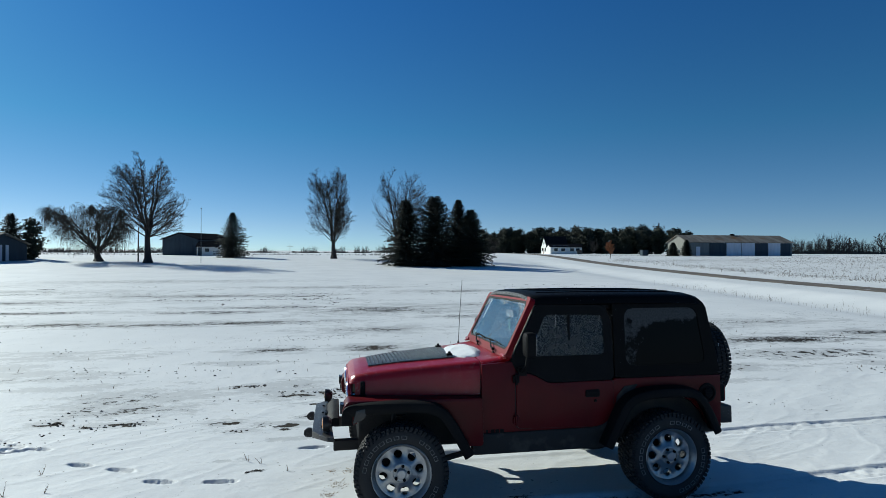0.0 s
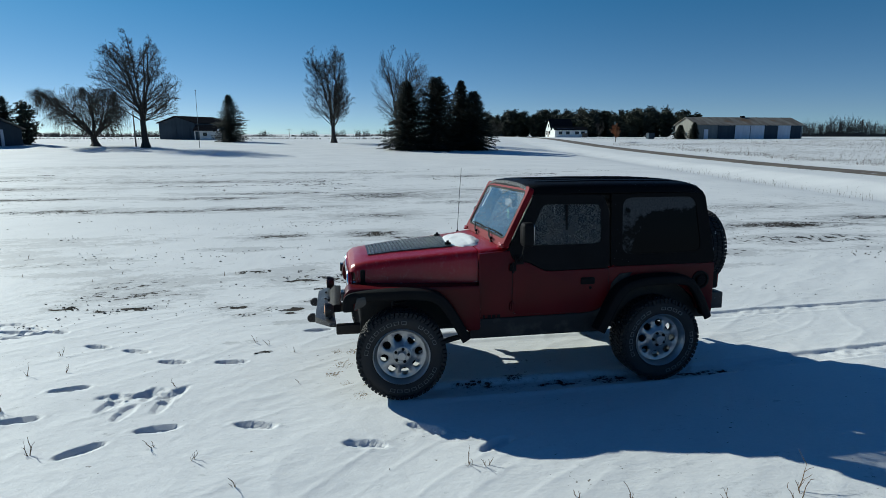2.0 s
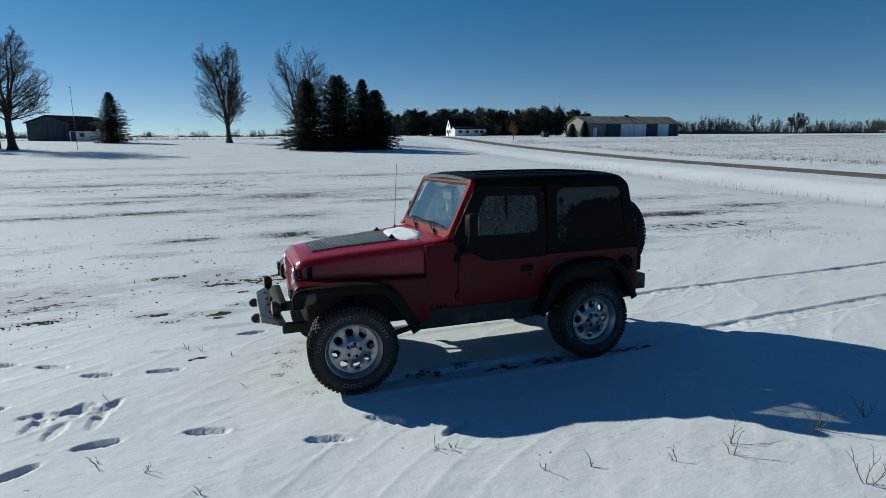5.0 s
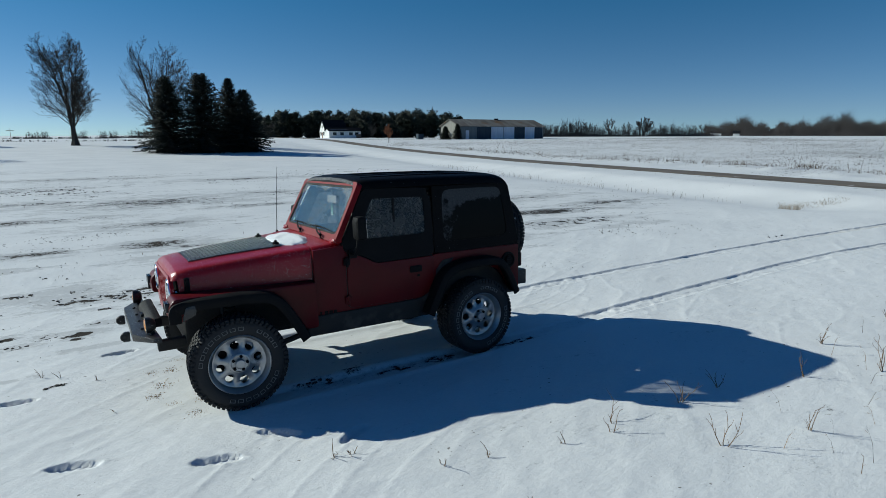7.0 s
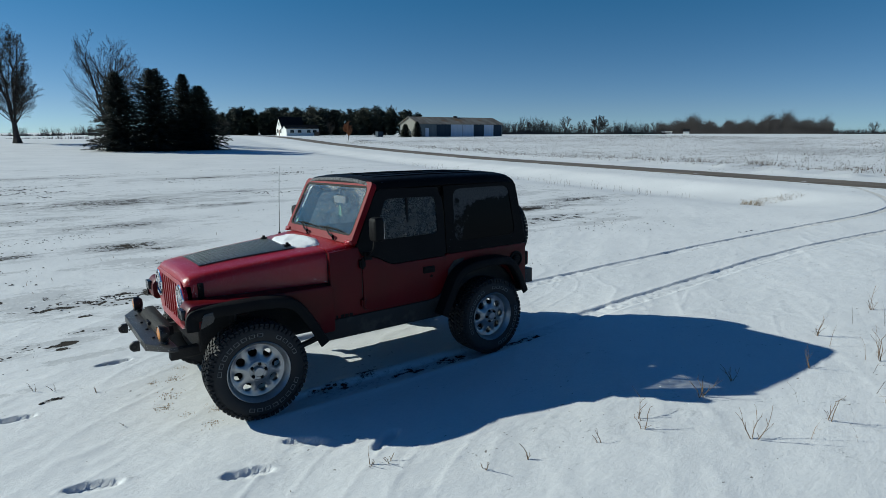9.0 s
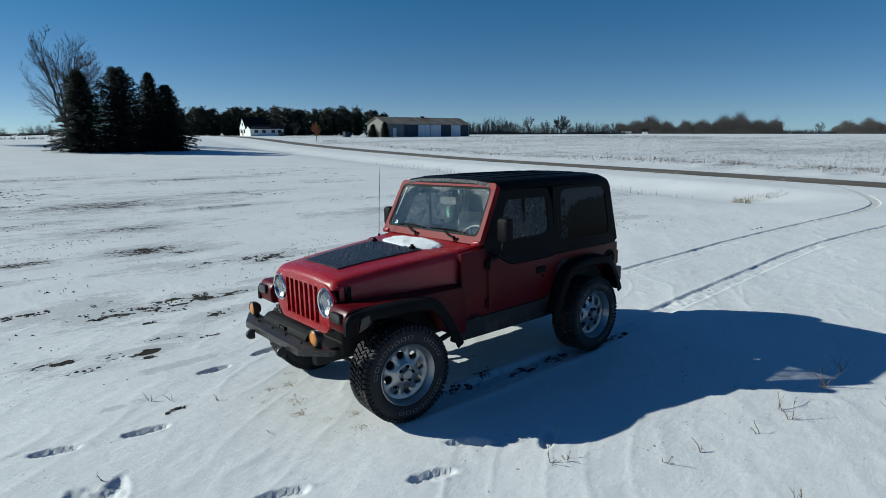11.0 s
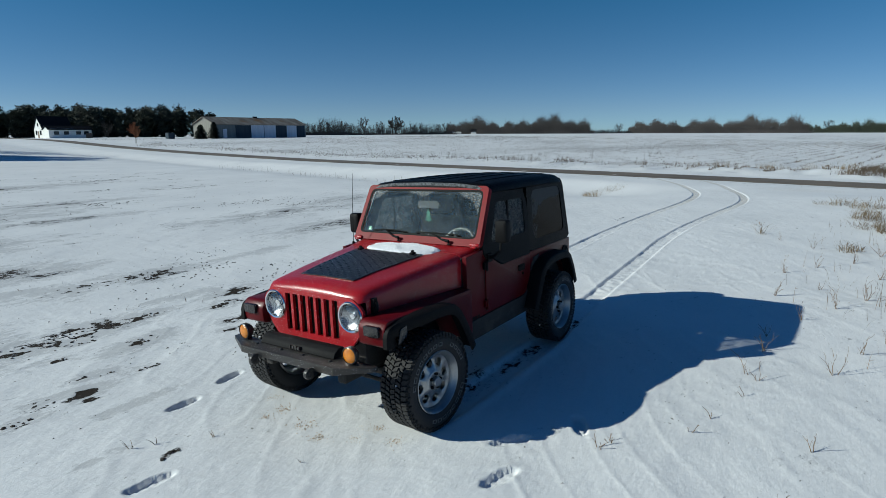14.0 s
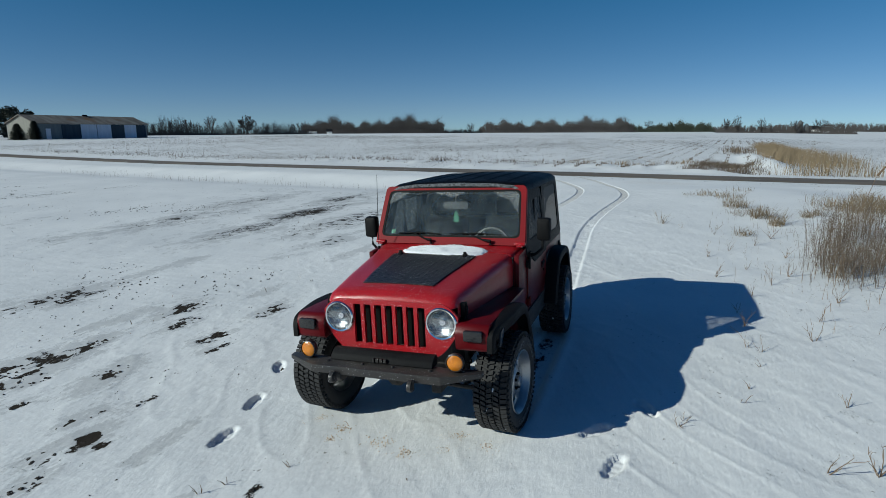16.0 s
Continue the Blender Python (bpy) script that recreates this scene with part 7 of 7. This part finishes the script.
part("dashboard", bm, DASH, car, "dark grey dashboard", smooth=True)
bm = bmesh.new()
m = pose(1.17, -0.34, 1.20, 0, -64, 0)
tube(bm, [m @ Vector((.185 * math.cos(a), .185 * math.sin(a), 0)) for a in np.linspace(0, 2 * math.pi, 33)], 0.016, 8)
for a in (0.5, 2.64, 4.71):
    tube(bm, [m @ Vector((.03 * math.cos(a), .03 * math.sin(a), -.02)), m @ Vector((.18 * math.cos(a), .18 * math.sin(a), 0))], 0.014, 6)
tube(bm, [m @ Vector((0, 0, 0)), m @ Vector((0, 0, -.22))], 0.04, 10)
part("steering_wheel", bm, DASH, car, smooth=True)
bm = bmesh.new()
for x in (1.98, ):
    tube(bm, curve([(x, -.63, .95), (x, -.62, 1.55), (x, -.52, 1.70), (x, 0, 1.71), (x, .52, 1.70), (x, .62, 1.55), (x, .63, .95)], 2), 0.032, 8)
for s in (-1, 1):
    tube(bm, curve([(2.78, s * .60, .95), (2.6, s * .60, 1.5), (2.3, s * .58, 1.69), (1.98, s * .57, 1.69), (1.24, s * .57, 1.70)], 2), 0.030, 8)
part("roll_bar", bm, DASH, car, "padded black roll bar", smooth=True)
bm = bmesh.new()
box(bm, 2.18, 2.62, -.42, .42, .66, .86)
box(bm, 2.58, 2.70, -.42, .42, .80, 1.30)
soften(bm, .05, 3)
part("rear_bench", bm, SEAT, car, smooth=True)
bm = bmesh.new()
slab(bm, rounded(-.125, .125, -.035, .035, .025), -.012, .02, "x")
m = pose(1.19, 0, 1.60)
for v in bm.verts:
    v.co = m @ v.co
tube(bm, [(1.20, 0, 1.60), (1.19, 0, 1.70)], .012, 6)
part("rear_view_mirror", bm, DASH, car, smooth=True)
bm = bmesh.new()
tree = [(-.004, -.14), (.004, -.14), (.004, -.125), (.038, -.12), (.018, -.09), (.032, -.085), (.014, -.055), (.024, -.05), (0, -.01), (-.024, -.05), (-.014, -.055), (-.032, -.085), (-.018, -.09), (-.038, -.12), (-.004, -.125)]
slab(bm, [(y, 1.565 + z) for y, z in tree], 1.175, 1.179, "x")
tube(bm, [(1.177, 0, 1.55), (1.185, 0, 1.59)], .0015, 4)
part("air_freshener", bm, GREEN, car, "green tree-shaped card hanging from the mirror")
bm = bmesh.new()
a = [bm.verts.new(ws(y, s2, 0.004)) for y, s2 in ((.60, .10), (.56, .10), (.56, .14), (.60, .14))]
bm.faces.new(a)
part("sticker", bm, GREEN, pane, "small green sticker")

# aerial
bm = bmesh.new()
tube(bm, [(0.79, 0.655, 1.20), (0.79, 0.66, 1.255)], [.018, .012], 8)
tube(bm, [(0.79, 0.66, 1.25), (0.81, 0.66, 1.60), (0.835, 0.66, 1.93)], [.0035, .003, .002], 5)
part("aerial", bm, TRIM, car, "thin black whip aerial", smooth=True)

car.matrix_world = pose(0, 0, 0, -2.2, 0, 0)
tagged(car, CAR_LABEL, "car")

# snow lying on the back of the hood
bm = bmesh.new()
rng = random.Random(9)
rows = []
for i in range(17):
    row = []
    for j in range(33):
        u, v = -1 + 2 * i / 16, -1 + 2 * j / 32
        e = u * u + v * v
        x, y = 0.66 + 0.17 * u * (1 - .15 * v), -0.04 + 0.40 * v
        h = 0.040 * max(0, 1 - e) ** .6 * (0.85 + .3 * noise.noise((x * 9, y * 9, 1))) + .006 * noise.noise((x * 40, y * 40, 3))
        edge = noise.noise((x * 14, y * 14, 7)) * .04
        base_z = hood_z(x, y) if x < 0.705 else 1.262
        row.append((x, y, base_z + (h if e < 0.94 + edge * 4 else -0.015)))
    rows.append(row)
skin(bm, rows)
snow_cap = part("snow_patch", bm, HOOD_SNOW, smooth=True)
snow_cap.matrix_world = pose(0, 0, 0, -2.2, 0, 0)
tagged(snow_cap, "patch of white snow lying on the red hood", "snow")

# ---- dry grass, weeds and clods ----
def blades(rng, verts, faces, x, y, h, lean, w, head=False, z=None):
    """One dry stalk of two bent pieces."""
    z = lie_at(x, y) - .02 if z is None else z
    a = rng.uniform(0, 6.283)
    d = Vector((math.cos(a), math.sin(a), 0))
    s = Vector((-d.y, d.x, 0)) * w
    p0 = Vector((x, y, z))
    p1 = p0 + d * lean * h * .35 + Vector((0, 0, h * .6))
    p2 = p1 + d * lean * h * .65 + Vector((0, 0, h * .4))
    i = len(verts)
    verts.extend((p0 - s, p0 + s, p1 + s * .8, p1 - s * .8, p2))
    faces.append((i, i + 1, i + 2, i + 3))
    faces.append((i + 3, i + 2, i + 4))
    if head:
        i = len(verts)
        t = s * 4
        verts.extend((p2 - d * .02 - t, p2 - d * .02 + t, p2 + d * lean * .15 + Vector((0, 0, .16))))
        faces.append((i, i + 1, i + 2))


def tuft(x, y, r, h, n, seed, label, mat=None):
    rng = random.Random(seed)
    verts, faces = [], []
    for _ in range(n):
        a, q = rng.uniform(0, 6.283), r * math.sqrt(rng.random())
        blades(rng, verts, faces, x + q * math.cos(a) * 1.6, y + q * math.sin(a), h * rng.uniform(.25, .95), rng.uniform(.4, 2.0), .0045)
    ob = link_mesh("grass_tuft", verts, faces, mat or DRY_GRASS)
    return tagged(ob, label, "dry grass", "tufts of dry grass", "stuff")


for k, (x, y, r, h, n) in enumerate(((14.24, -3.92, .34, .34, 190), (16.84, -4.04, .45, .24, 170), (12.13, -4.27, .24, .42, 170), (10.9, -4.41, .18, .42, 130), (17.8, -3.6, .5, .26, 130), (12.66, -3.9, .30, .22, 110), (9.47, -3.57, .20, .20, 90),
                                    (17.8, -3.0, .35, .16, 70), (12.2, -5.3, .16, .26, 70), (12.7, -5.55, .16, .26, 70), (15.4, -4.0, .3, .2, 90), (13.3, -4.3, .22, .22, 60), (11.0, -1.95, .10, .42, 22), (20.2, 5.3, .35, .34, 110), (22.0, 5.6, .5, .22, 110), (23.0, 5.2, .4, .2, 80), (19.0, -4.6, .5, .24, 70))):
    tuft(x, y, r, h, n, 100 + k, "tuft of dry tan grass poking through snow")


def weed(x, y, h, n, seed, label="dead brown weed stems poking through the snow"):
    """A few stiff stems with side twigs."""
    rng = random.Random(seed)
    segs = []
    for _ in range(n):
        p = Vector((x, y, lie_at(x, y) - .03))
        d = Vector((rng.uniform(-.55, .55), rng.uniform(-.55, .55), 1)).normalized()
        hh = h * rng.uniform(.4, .9)
        for i in range(4):
            q = p + d * hh / 4
            segs.append((p, q, .0042 * (1 - i * .17), .0042 * (1 - (i + 1) * .17)))
            if rng.random() < .75:
                e = (d + Vector((rng.uniform(-1, 1), rng.uniform(-1, 1), rng.uniform(-.1, .7)))).normalized()
                r = q + e * hh * rng.uniform(.12, .32)
                segs.append((q, r, .0022, .0012))
                if rng.random() < .5:
                    e2 = (e + Vector((rng.uniform(-1, 1), rng.uniform(-1, 1), rng.uniform(-.2, .6)))).normalized()
                    segs.append((r, r + e2 * hh * .12, .0016, .001))
            d = (d + Vector((rng.uniform(-.35, .35), rng.uniform(-.35, .35), 0))).normalized()
            p = q
    v, f = tubes(segs, 4)
    ob = link_mesh("dead_weed", v, f, WEED)
    return tagged(ob, label, "dead weed", "dead weeds in the snow")


WEEDS = [(2.22, -2.74, .30, 2), (1.71, -2.78, .16, 2), (2.96, -2.80, .32, 4), (12.2, -1.84, .35, 3), (5.4, -2.7, .34, 4), (4.33, -3.06, .30, 3), (3.48, -2.78, .30, 3), (2.12, -2.84, .28, 2), (0.43, -2.08, .14, 3), (-0.06, -2.91, .26, 3),
         (-0.01, -3.21, .30, 4), (6.93, -2.7, .36, 4), (1.17, -2.62, .18, 2), (0.87, -2.53, .14, 2), (0.32, -2.02, .15, 4), (-3.43, .92, .20, 2), (-3.48, .35, .18, 2), (-3.15, .36, .16, 2), (-4.14, .33, .26, 3), (-3.52, -.54, .26, 4),
         (-3.29, -.48, .28, 4), (-3.4, -.62, .2, 3), (-1.55, -1.6, .12, 2), (-1.87, -1.35, .12, 2), (-2.69, -1.32, .18, 2), (-.22, -1.96, .10, 1), (-3.7, .1, .24, 3), (-3.9, -.2, .2, 3), (5.0, -3.4, .34, 4), (6.0, -3.2, .30, 3), (7.6, -3.1, .34, 4),
         (5.6, -3.7, .42, 5), (8.2, -3.6, .36, 4), (9.4, -3.0, .30, 3), (4.2, -4.0, .32, 4), (-1.45, .95, .16, 2), (-1.3, .85, .14, 2), (-1.0, .55, .12, 2), (-.9, -.3, .10, 1), (9.0, -4.0, .4, 4), (7.0, -3.9, .4, 4), (10.2, -2.4, .26, 3),
         (-1.2, -2.0, .12, 2), (-2.0, -.2, .12, 1), (.6, .2, .05, 1), (2.6, -3.4, .26, 3), (1.0, -3.3, .22, 2), (3.3, -3.6, .26, 2), (-4.6, -.4, .2, 3), (-4.3, -1.0, .2, 2)]
for k, (x, y, h, n) in enumerate(WEEDS):
    weed(x, y, h, n, 300 + k)


def thicket(name, zone, n, h, w, seed, label, mat, lean=(.15, .8), head=False, gap=-.25, twiggy=0):
    """Many stalks over a stretch of ground: corners of a four-sided zone."""
    rng = random.Random(seed)
    verts, faces = [], []
    c = [Vector((*p, 0)) for p in zone]
    for _ in range(n):
        u, v = rng.random(), rng.random()
        p = c[0].lerp(c[1], u).lerp(c[3].lerp(c[2], u), v)
        soft = min(.6, .04 * (c[2] - c[0]).length)
        p += Vector((rng.gauss(0, soft), rng.gauss(0, soft), 0))
        k = noise.noise((p.x * .35, p.y * .9, seed))
        if k < gap and rng.random() < .88:
            continue
        tall = h * rng.uniform(.5, 1.1) * (.85 + .5 * k)
        blades(rng, verts, faces, p.x, p.y, tall, rng.uniform(*lean), w, head)
        stem, end = verts[-4 if head else -5] if twiggy else None, verts[-1]
        for _ in range(twiggy):
            # short side twigs
            a = stem.lerp(end, rng.uniform(.3, .95))
            q = a + Vector((rng.uniform(-1, 1), rng.uniform(-1, 1), rng.uniform(-.2, .8))).normalized() * tall * rng.uniform(.10, .28)
            o = (q - a).orthogonal().normalized() * w * .7
            i = len(verts)
            verts.extend((a - o, a + o, q))
            faces.append((i, i + 1, i + 2))
    ob = link_mesh(name, verts, faces, mat)
    return tagged(ob, label, "dry grass", kind="stuff")


BRUSH_GREY = material("grey_brown_brush", (0.155, 0.115, 0.080), (0.085, 0.062, 0.045), scale=2, rough=.9)
thicket("near_brush", ((4.6, -4.55), (5.7, -4.30), (10.6, -5.45), (9.5, -8.0)), 2100, .80, .0032, 1, "thicket of dry brown weeds at the field's edge", BRUSH_GREY, (.1, .6), gap=.02, twiggy=5)
thicket("low_brush", ((4.3, -4.45), (5.5, -4.25), (9.0, -5.1), (8.0, -7.0)), 1500, .42, .0034, 15, "low tangle of dry weeds at the field's edge", BRUSH_GREY, (.3, 1.2), gap=-.1, twiggy=4)
thicket("tall_dry_grass", ((11.5, -5.9), (15.5, -6.3), (17.5, -10.0), (12.0, -9.0)), 3600, .40, .0050, 2, "tall tan dry grass at the field's edge", DRY_GRASS, (.3, 1.0), gap=-.05)
thicket("sparse_stems", ((3.2, -3.2), (13, -3.4), (12, -5.2), (3.2, -5.0)), 200, .32, .0022, 3, "sparse dry stems poking through the snow", WEED, (.1, .9), twiggy=2)
thicket("ditch_reeds", ((31.0, -8.3), (105, -17.0), (108, -20.0), (31.0, -12.6)), 9500, .95, .010, 4, "narrow strip of tall tan reeds along a ditch", DRY_GRASS, (.1, .6), gap=-.4)
thicket("ditch_brush", ((33.3, -3.2), (38.5, -4.6), (39.5, -7.6), (32.3, -7.8)), 2600, .42, .009, 5, "low tangled brown brush beside the road", BRUSH_GREY, (.4, 1.1))
thicket("ditch_brush", ((66, -9.0), (84, -10.5), (84, -12.8), (68, -11.4)), 520, 0.9, .016, 6, "dark brush far along a ditch", BRUSH_GREY, (.2, .6))
thicket("roadside_grass", ((38.6, -6.0), (39.2, 4.5), (42.0, 4.5), (42.0, -6.0)), 1100, .48, .010, 7, "dry grass along the far roadside", DRY_GRASS, (.4, 1.0), gap=.12)
thicket("roadside_grass", ((39.2, 4.5), (41.6, 26), (44.0, 26), (41.6, 4.5)), 1500, .42, .010, 8, "sparse dry grass along the far roadside", BRUSH_GREY, (.3, .9), gap=.15)
thicket("roadside_grass", ((41.6, 26), (46.5, 74), (49.0, 74), (43.6, 26)), 700, .34, .012, 9, "sparse dry grass along the far roadside", BRUSH_GREY, (.3, .9))
thicket("ditch_stems", ((19.5, 8.0), (24.5, 36), (26.0, 36), (21.0, 8.0)), 240, .4, .005, 10, "sparse dry stems along a snowy ditch", BRUSH_GREY, (.1, .5))


def stubble():
    """Rows of cut corn stalks across the field beyond the road."""
    rng = random.Random(11)
    verts, faces = [], []
    made = 0
    while made < 21000:
        row = rng.randrange(-16, 118)
        x = 36 + 130 * rng.random() ** 1.7
        y = row * 1.52 - .11 * (x - 40) + rng.gauss(0, .10)
        if road_offset(x, y) < 7 or noise.noise((x * .12, y * .3, 4)) + rng.uniform(-.5, .5) < -.1 or (y < -9 and x < 120) or y > 84 + .25 * (x - 40):
            continue
        made += 1
        blades(rng, verts, faces, x, y, rng.uniform(.06, .17) * (1.8 if rng.random() < .05 else 1), rng.uniform(.2, 1.3), .012 + x * .00016)
    ob = link_mesh("stubble", verts, faces, BRUSH_GREY)
    return tagged(ob, "rows of short corn stubble over the far field", "stubble", kind="stuff")


stubble()
thicket("field_weeds", ((-6, 4), (14, 4), (14, 22), (-12, 22)), 340, .10, .006, 12, "scattered tiny weed stubs on the snow", WEED, (.2, 1.2))
tuft(48.5, 88.0, 1.0, .9, 160, 180, "clump of dry brush by a young tree", BRUSH_GREY)
tuft(46.0, 84.0, 1.4, .7, 160, 181, "clump of dry brush by the road", BRUSH_GREY)
# one tall dark-headed reed by the thicket
v, f = tubes([(Vector((13.8, -6.8, .1)), Vector((13.7, -7.05, 1.15)), .010, .007), (Vector((13.7, -7.05, 1.15)), Vector((13.65, -7.2, 1.4)), .03, .02)], 6)
tagged(link_mesh("cattail", v, f, WEED), "tall dark cattail leaning over dry grass", "cattail")


def clods():
    rng = random.Random(77)
    bm = bmesh.new()
    for x, y, a, b, k in BARE:
        if y > 7 or k < .75 or x > 4:
            continue
        for _ in range(int(18 * a / .3)):
            px, py = x + rng.uniform(-a, a) * .9, y + rng.uniform(-b, b) * .8
            r = rng.uniform(.006, .019)
            m = Matrix.Translation((px, py, lie_at(px, py) + r * .15)) @ Matrix.Rotation(rng.uniform(0, 6), 4, "Z") @ Matrix.Diagonal((r * rng.uniform(1, 1.8), r, r * rng.uniform(.5, .8), 1))
            made = bmesh.ops.create_icosphere(bm, subdivisions=1, radius=1, matrix=m)
            for vtx in made["verts"]:
                vtx.co += Vector((rng.uniform(-.3, .3), rng.uniform(-.3, .3), rng.uniform(-.2, .2))) * r
    ob = part("soil_clods", bm, CLOD)
    return tagged(ob, "dark frozen soil clods breaking through the snow", "soil", kind="stuff")


clods()


def crumbs():
    """Small dark lumps that dot the field, in loose swarms."""
    rng = random.Random(78)
    verts, faces = [], []
    made = 0
    while made < 4400:
        x, y = rng.uniform(-18, 18), rng.uniform(1.6, 34) if rng.random() < .85 else rng.uniform(-2.5, 3)
        if y > 10:
            # the plough's rows
            y = round(y / 1.9) * 1.9 + rng.gauss(0, .34) + .4 * math.sin(x * .3)
        k = noise.noise((x * .22, y * .5, 5)) + .6 * noise.noise((x * 1.1, y * 1.6, 9))
        if y < 1.6 or k < .25 or (road_offset(x, y) > -10):
            continue
        made += 1
        r = rng.uniform(.0035, .011) * (1 + max(y, 0) / 14)
        z = lie_at(x, y) + .01
        i = len(verts)
        a0 = rng.uniform(0, 6)
        for q in range(5):
            a = a0 + q * 1.2566
            rr = r * rng.uniform(.6, 1.5)
            verts.append((x + rr * 2.2 * math.cos(a), y + rr * math.sin(a), z - .02))
        verts.append((x, y, z + r * rng.uniform(.05, .35)))
        faces.extend((i + q, i + (q + 1) % 5, i + 5) for q in range(5))
    ob = link_mesh("soil_crumbs", verts, faces, CLOD)
    return tagged(ob, "small dark soil crumbs scattered over the snow", "soil", kind="stuff")


crumbs()


def grit():
    """Sandy grains that fell from the car."""
    rng = random.Random(79)
    verts, faces = [], []
    for bx, by, r in GRIT:
        for _ in range(56):
            x, y = bx + rng.gauss(0, r * .7), by + rng.gauss(0, r * .7)
            s, z, i, a0 = rng.uniform(.002, .007), lie_at(x, y) + .004, len(verts), rng.uniform(0, 6)
            for q in range(5):
                a = a0 + q * 1.2566
                verts.append((x + s * rng.uniform(.7, 1.4) * math.cos(a), y + s * rng.uniform(.7, 1.4) * math.sin(a), z - .012))
            verts.append((x, y, z + s * rng.uniform(0, .2) - .002))
            faces.extend((i + q, i + (q + 1) % 5, i + 5) for q in range(5))
    ob = link_mesh("sandy_grit", verts, faces, material("tan_grit", (0.46, 0.32, 0.18), (0.32, 0.21, 0.11), scale=9, rough=.95))
    return tagged(ob, "clusters of tan sandy grit on the snow", "grit", kind="stuff")


grit()

# a flat grey board lying on the snow
bm = bmesh.new()
slab(bm, round_corners([(-6.6, 1.10), (-4.88, 1.29), (-4.92, 1.80), (-5.10, 1.86), (-6.6, 1.66)], .05), 0.0, .045, "z")
soften(bm, .008)
board = part("flat_board", bm, material("rough_grey_board", (0.20, 0.18, 0.16), (0.13, 0.12, 0.11), scale=3, rough=.9, bump=.01, bscale=40), smooth=True)
board.matrix_world = pose(0, 0, 0.0, -2.0, 0, 0)
tagged(board, "rough grey board lying flat on the snow", "board")
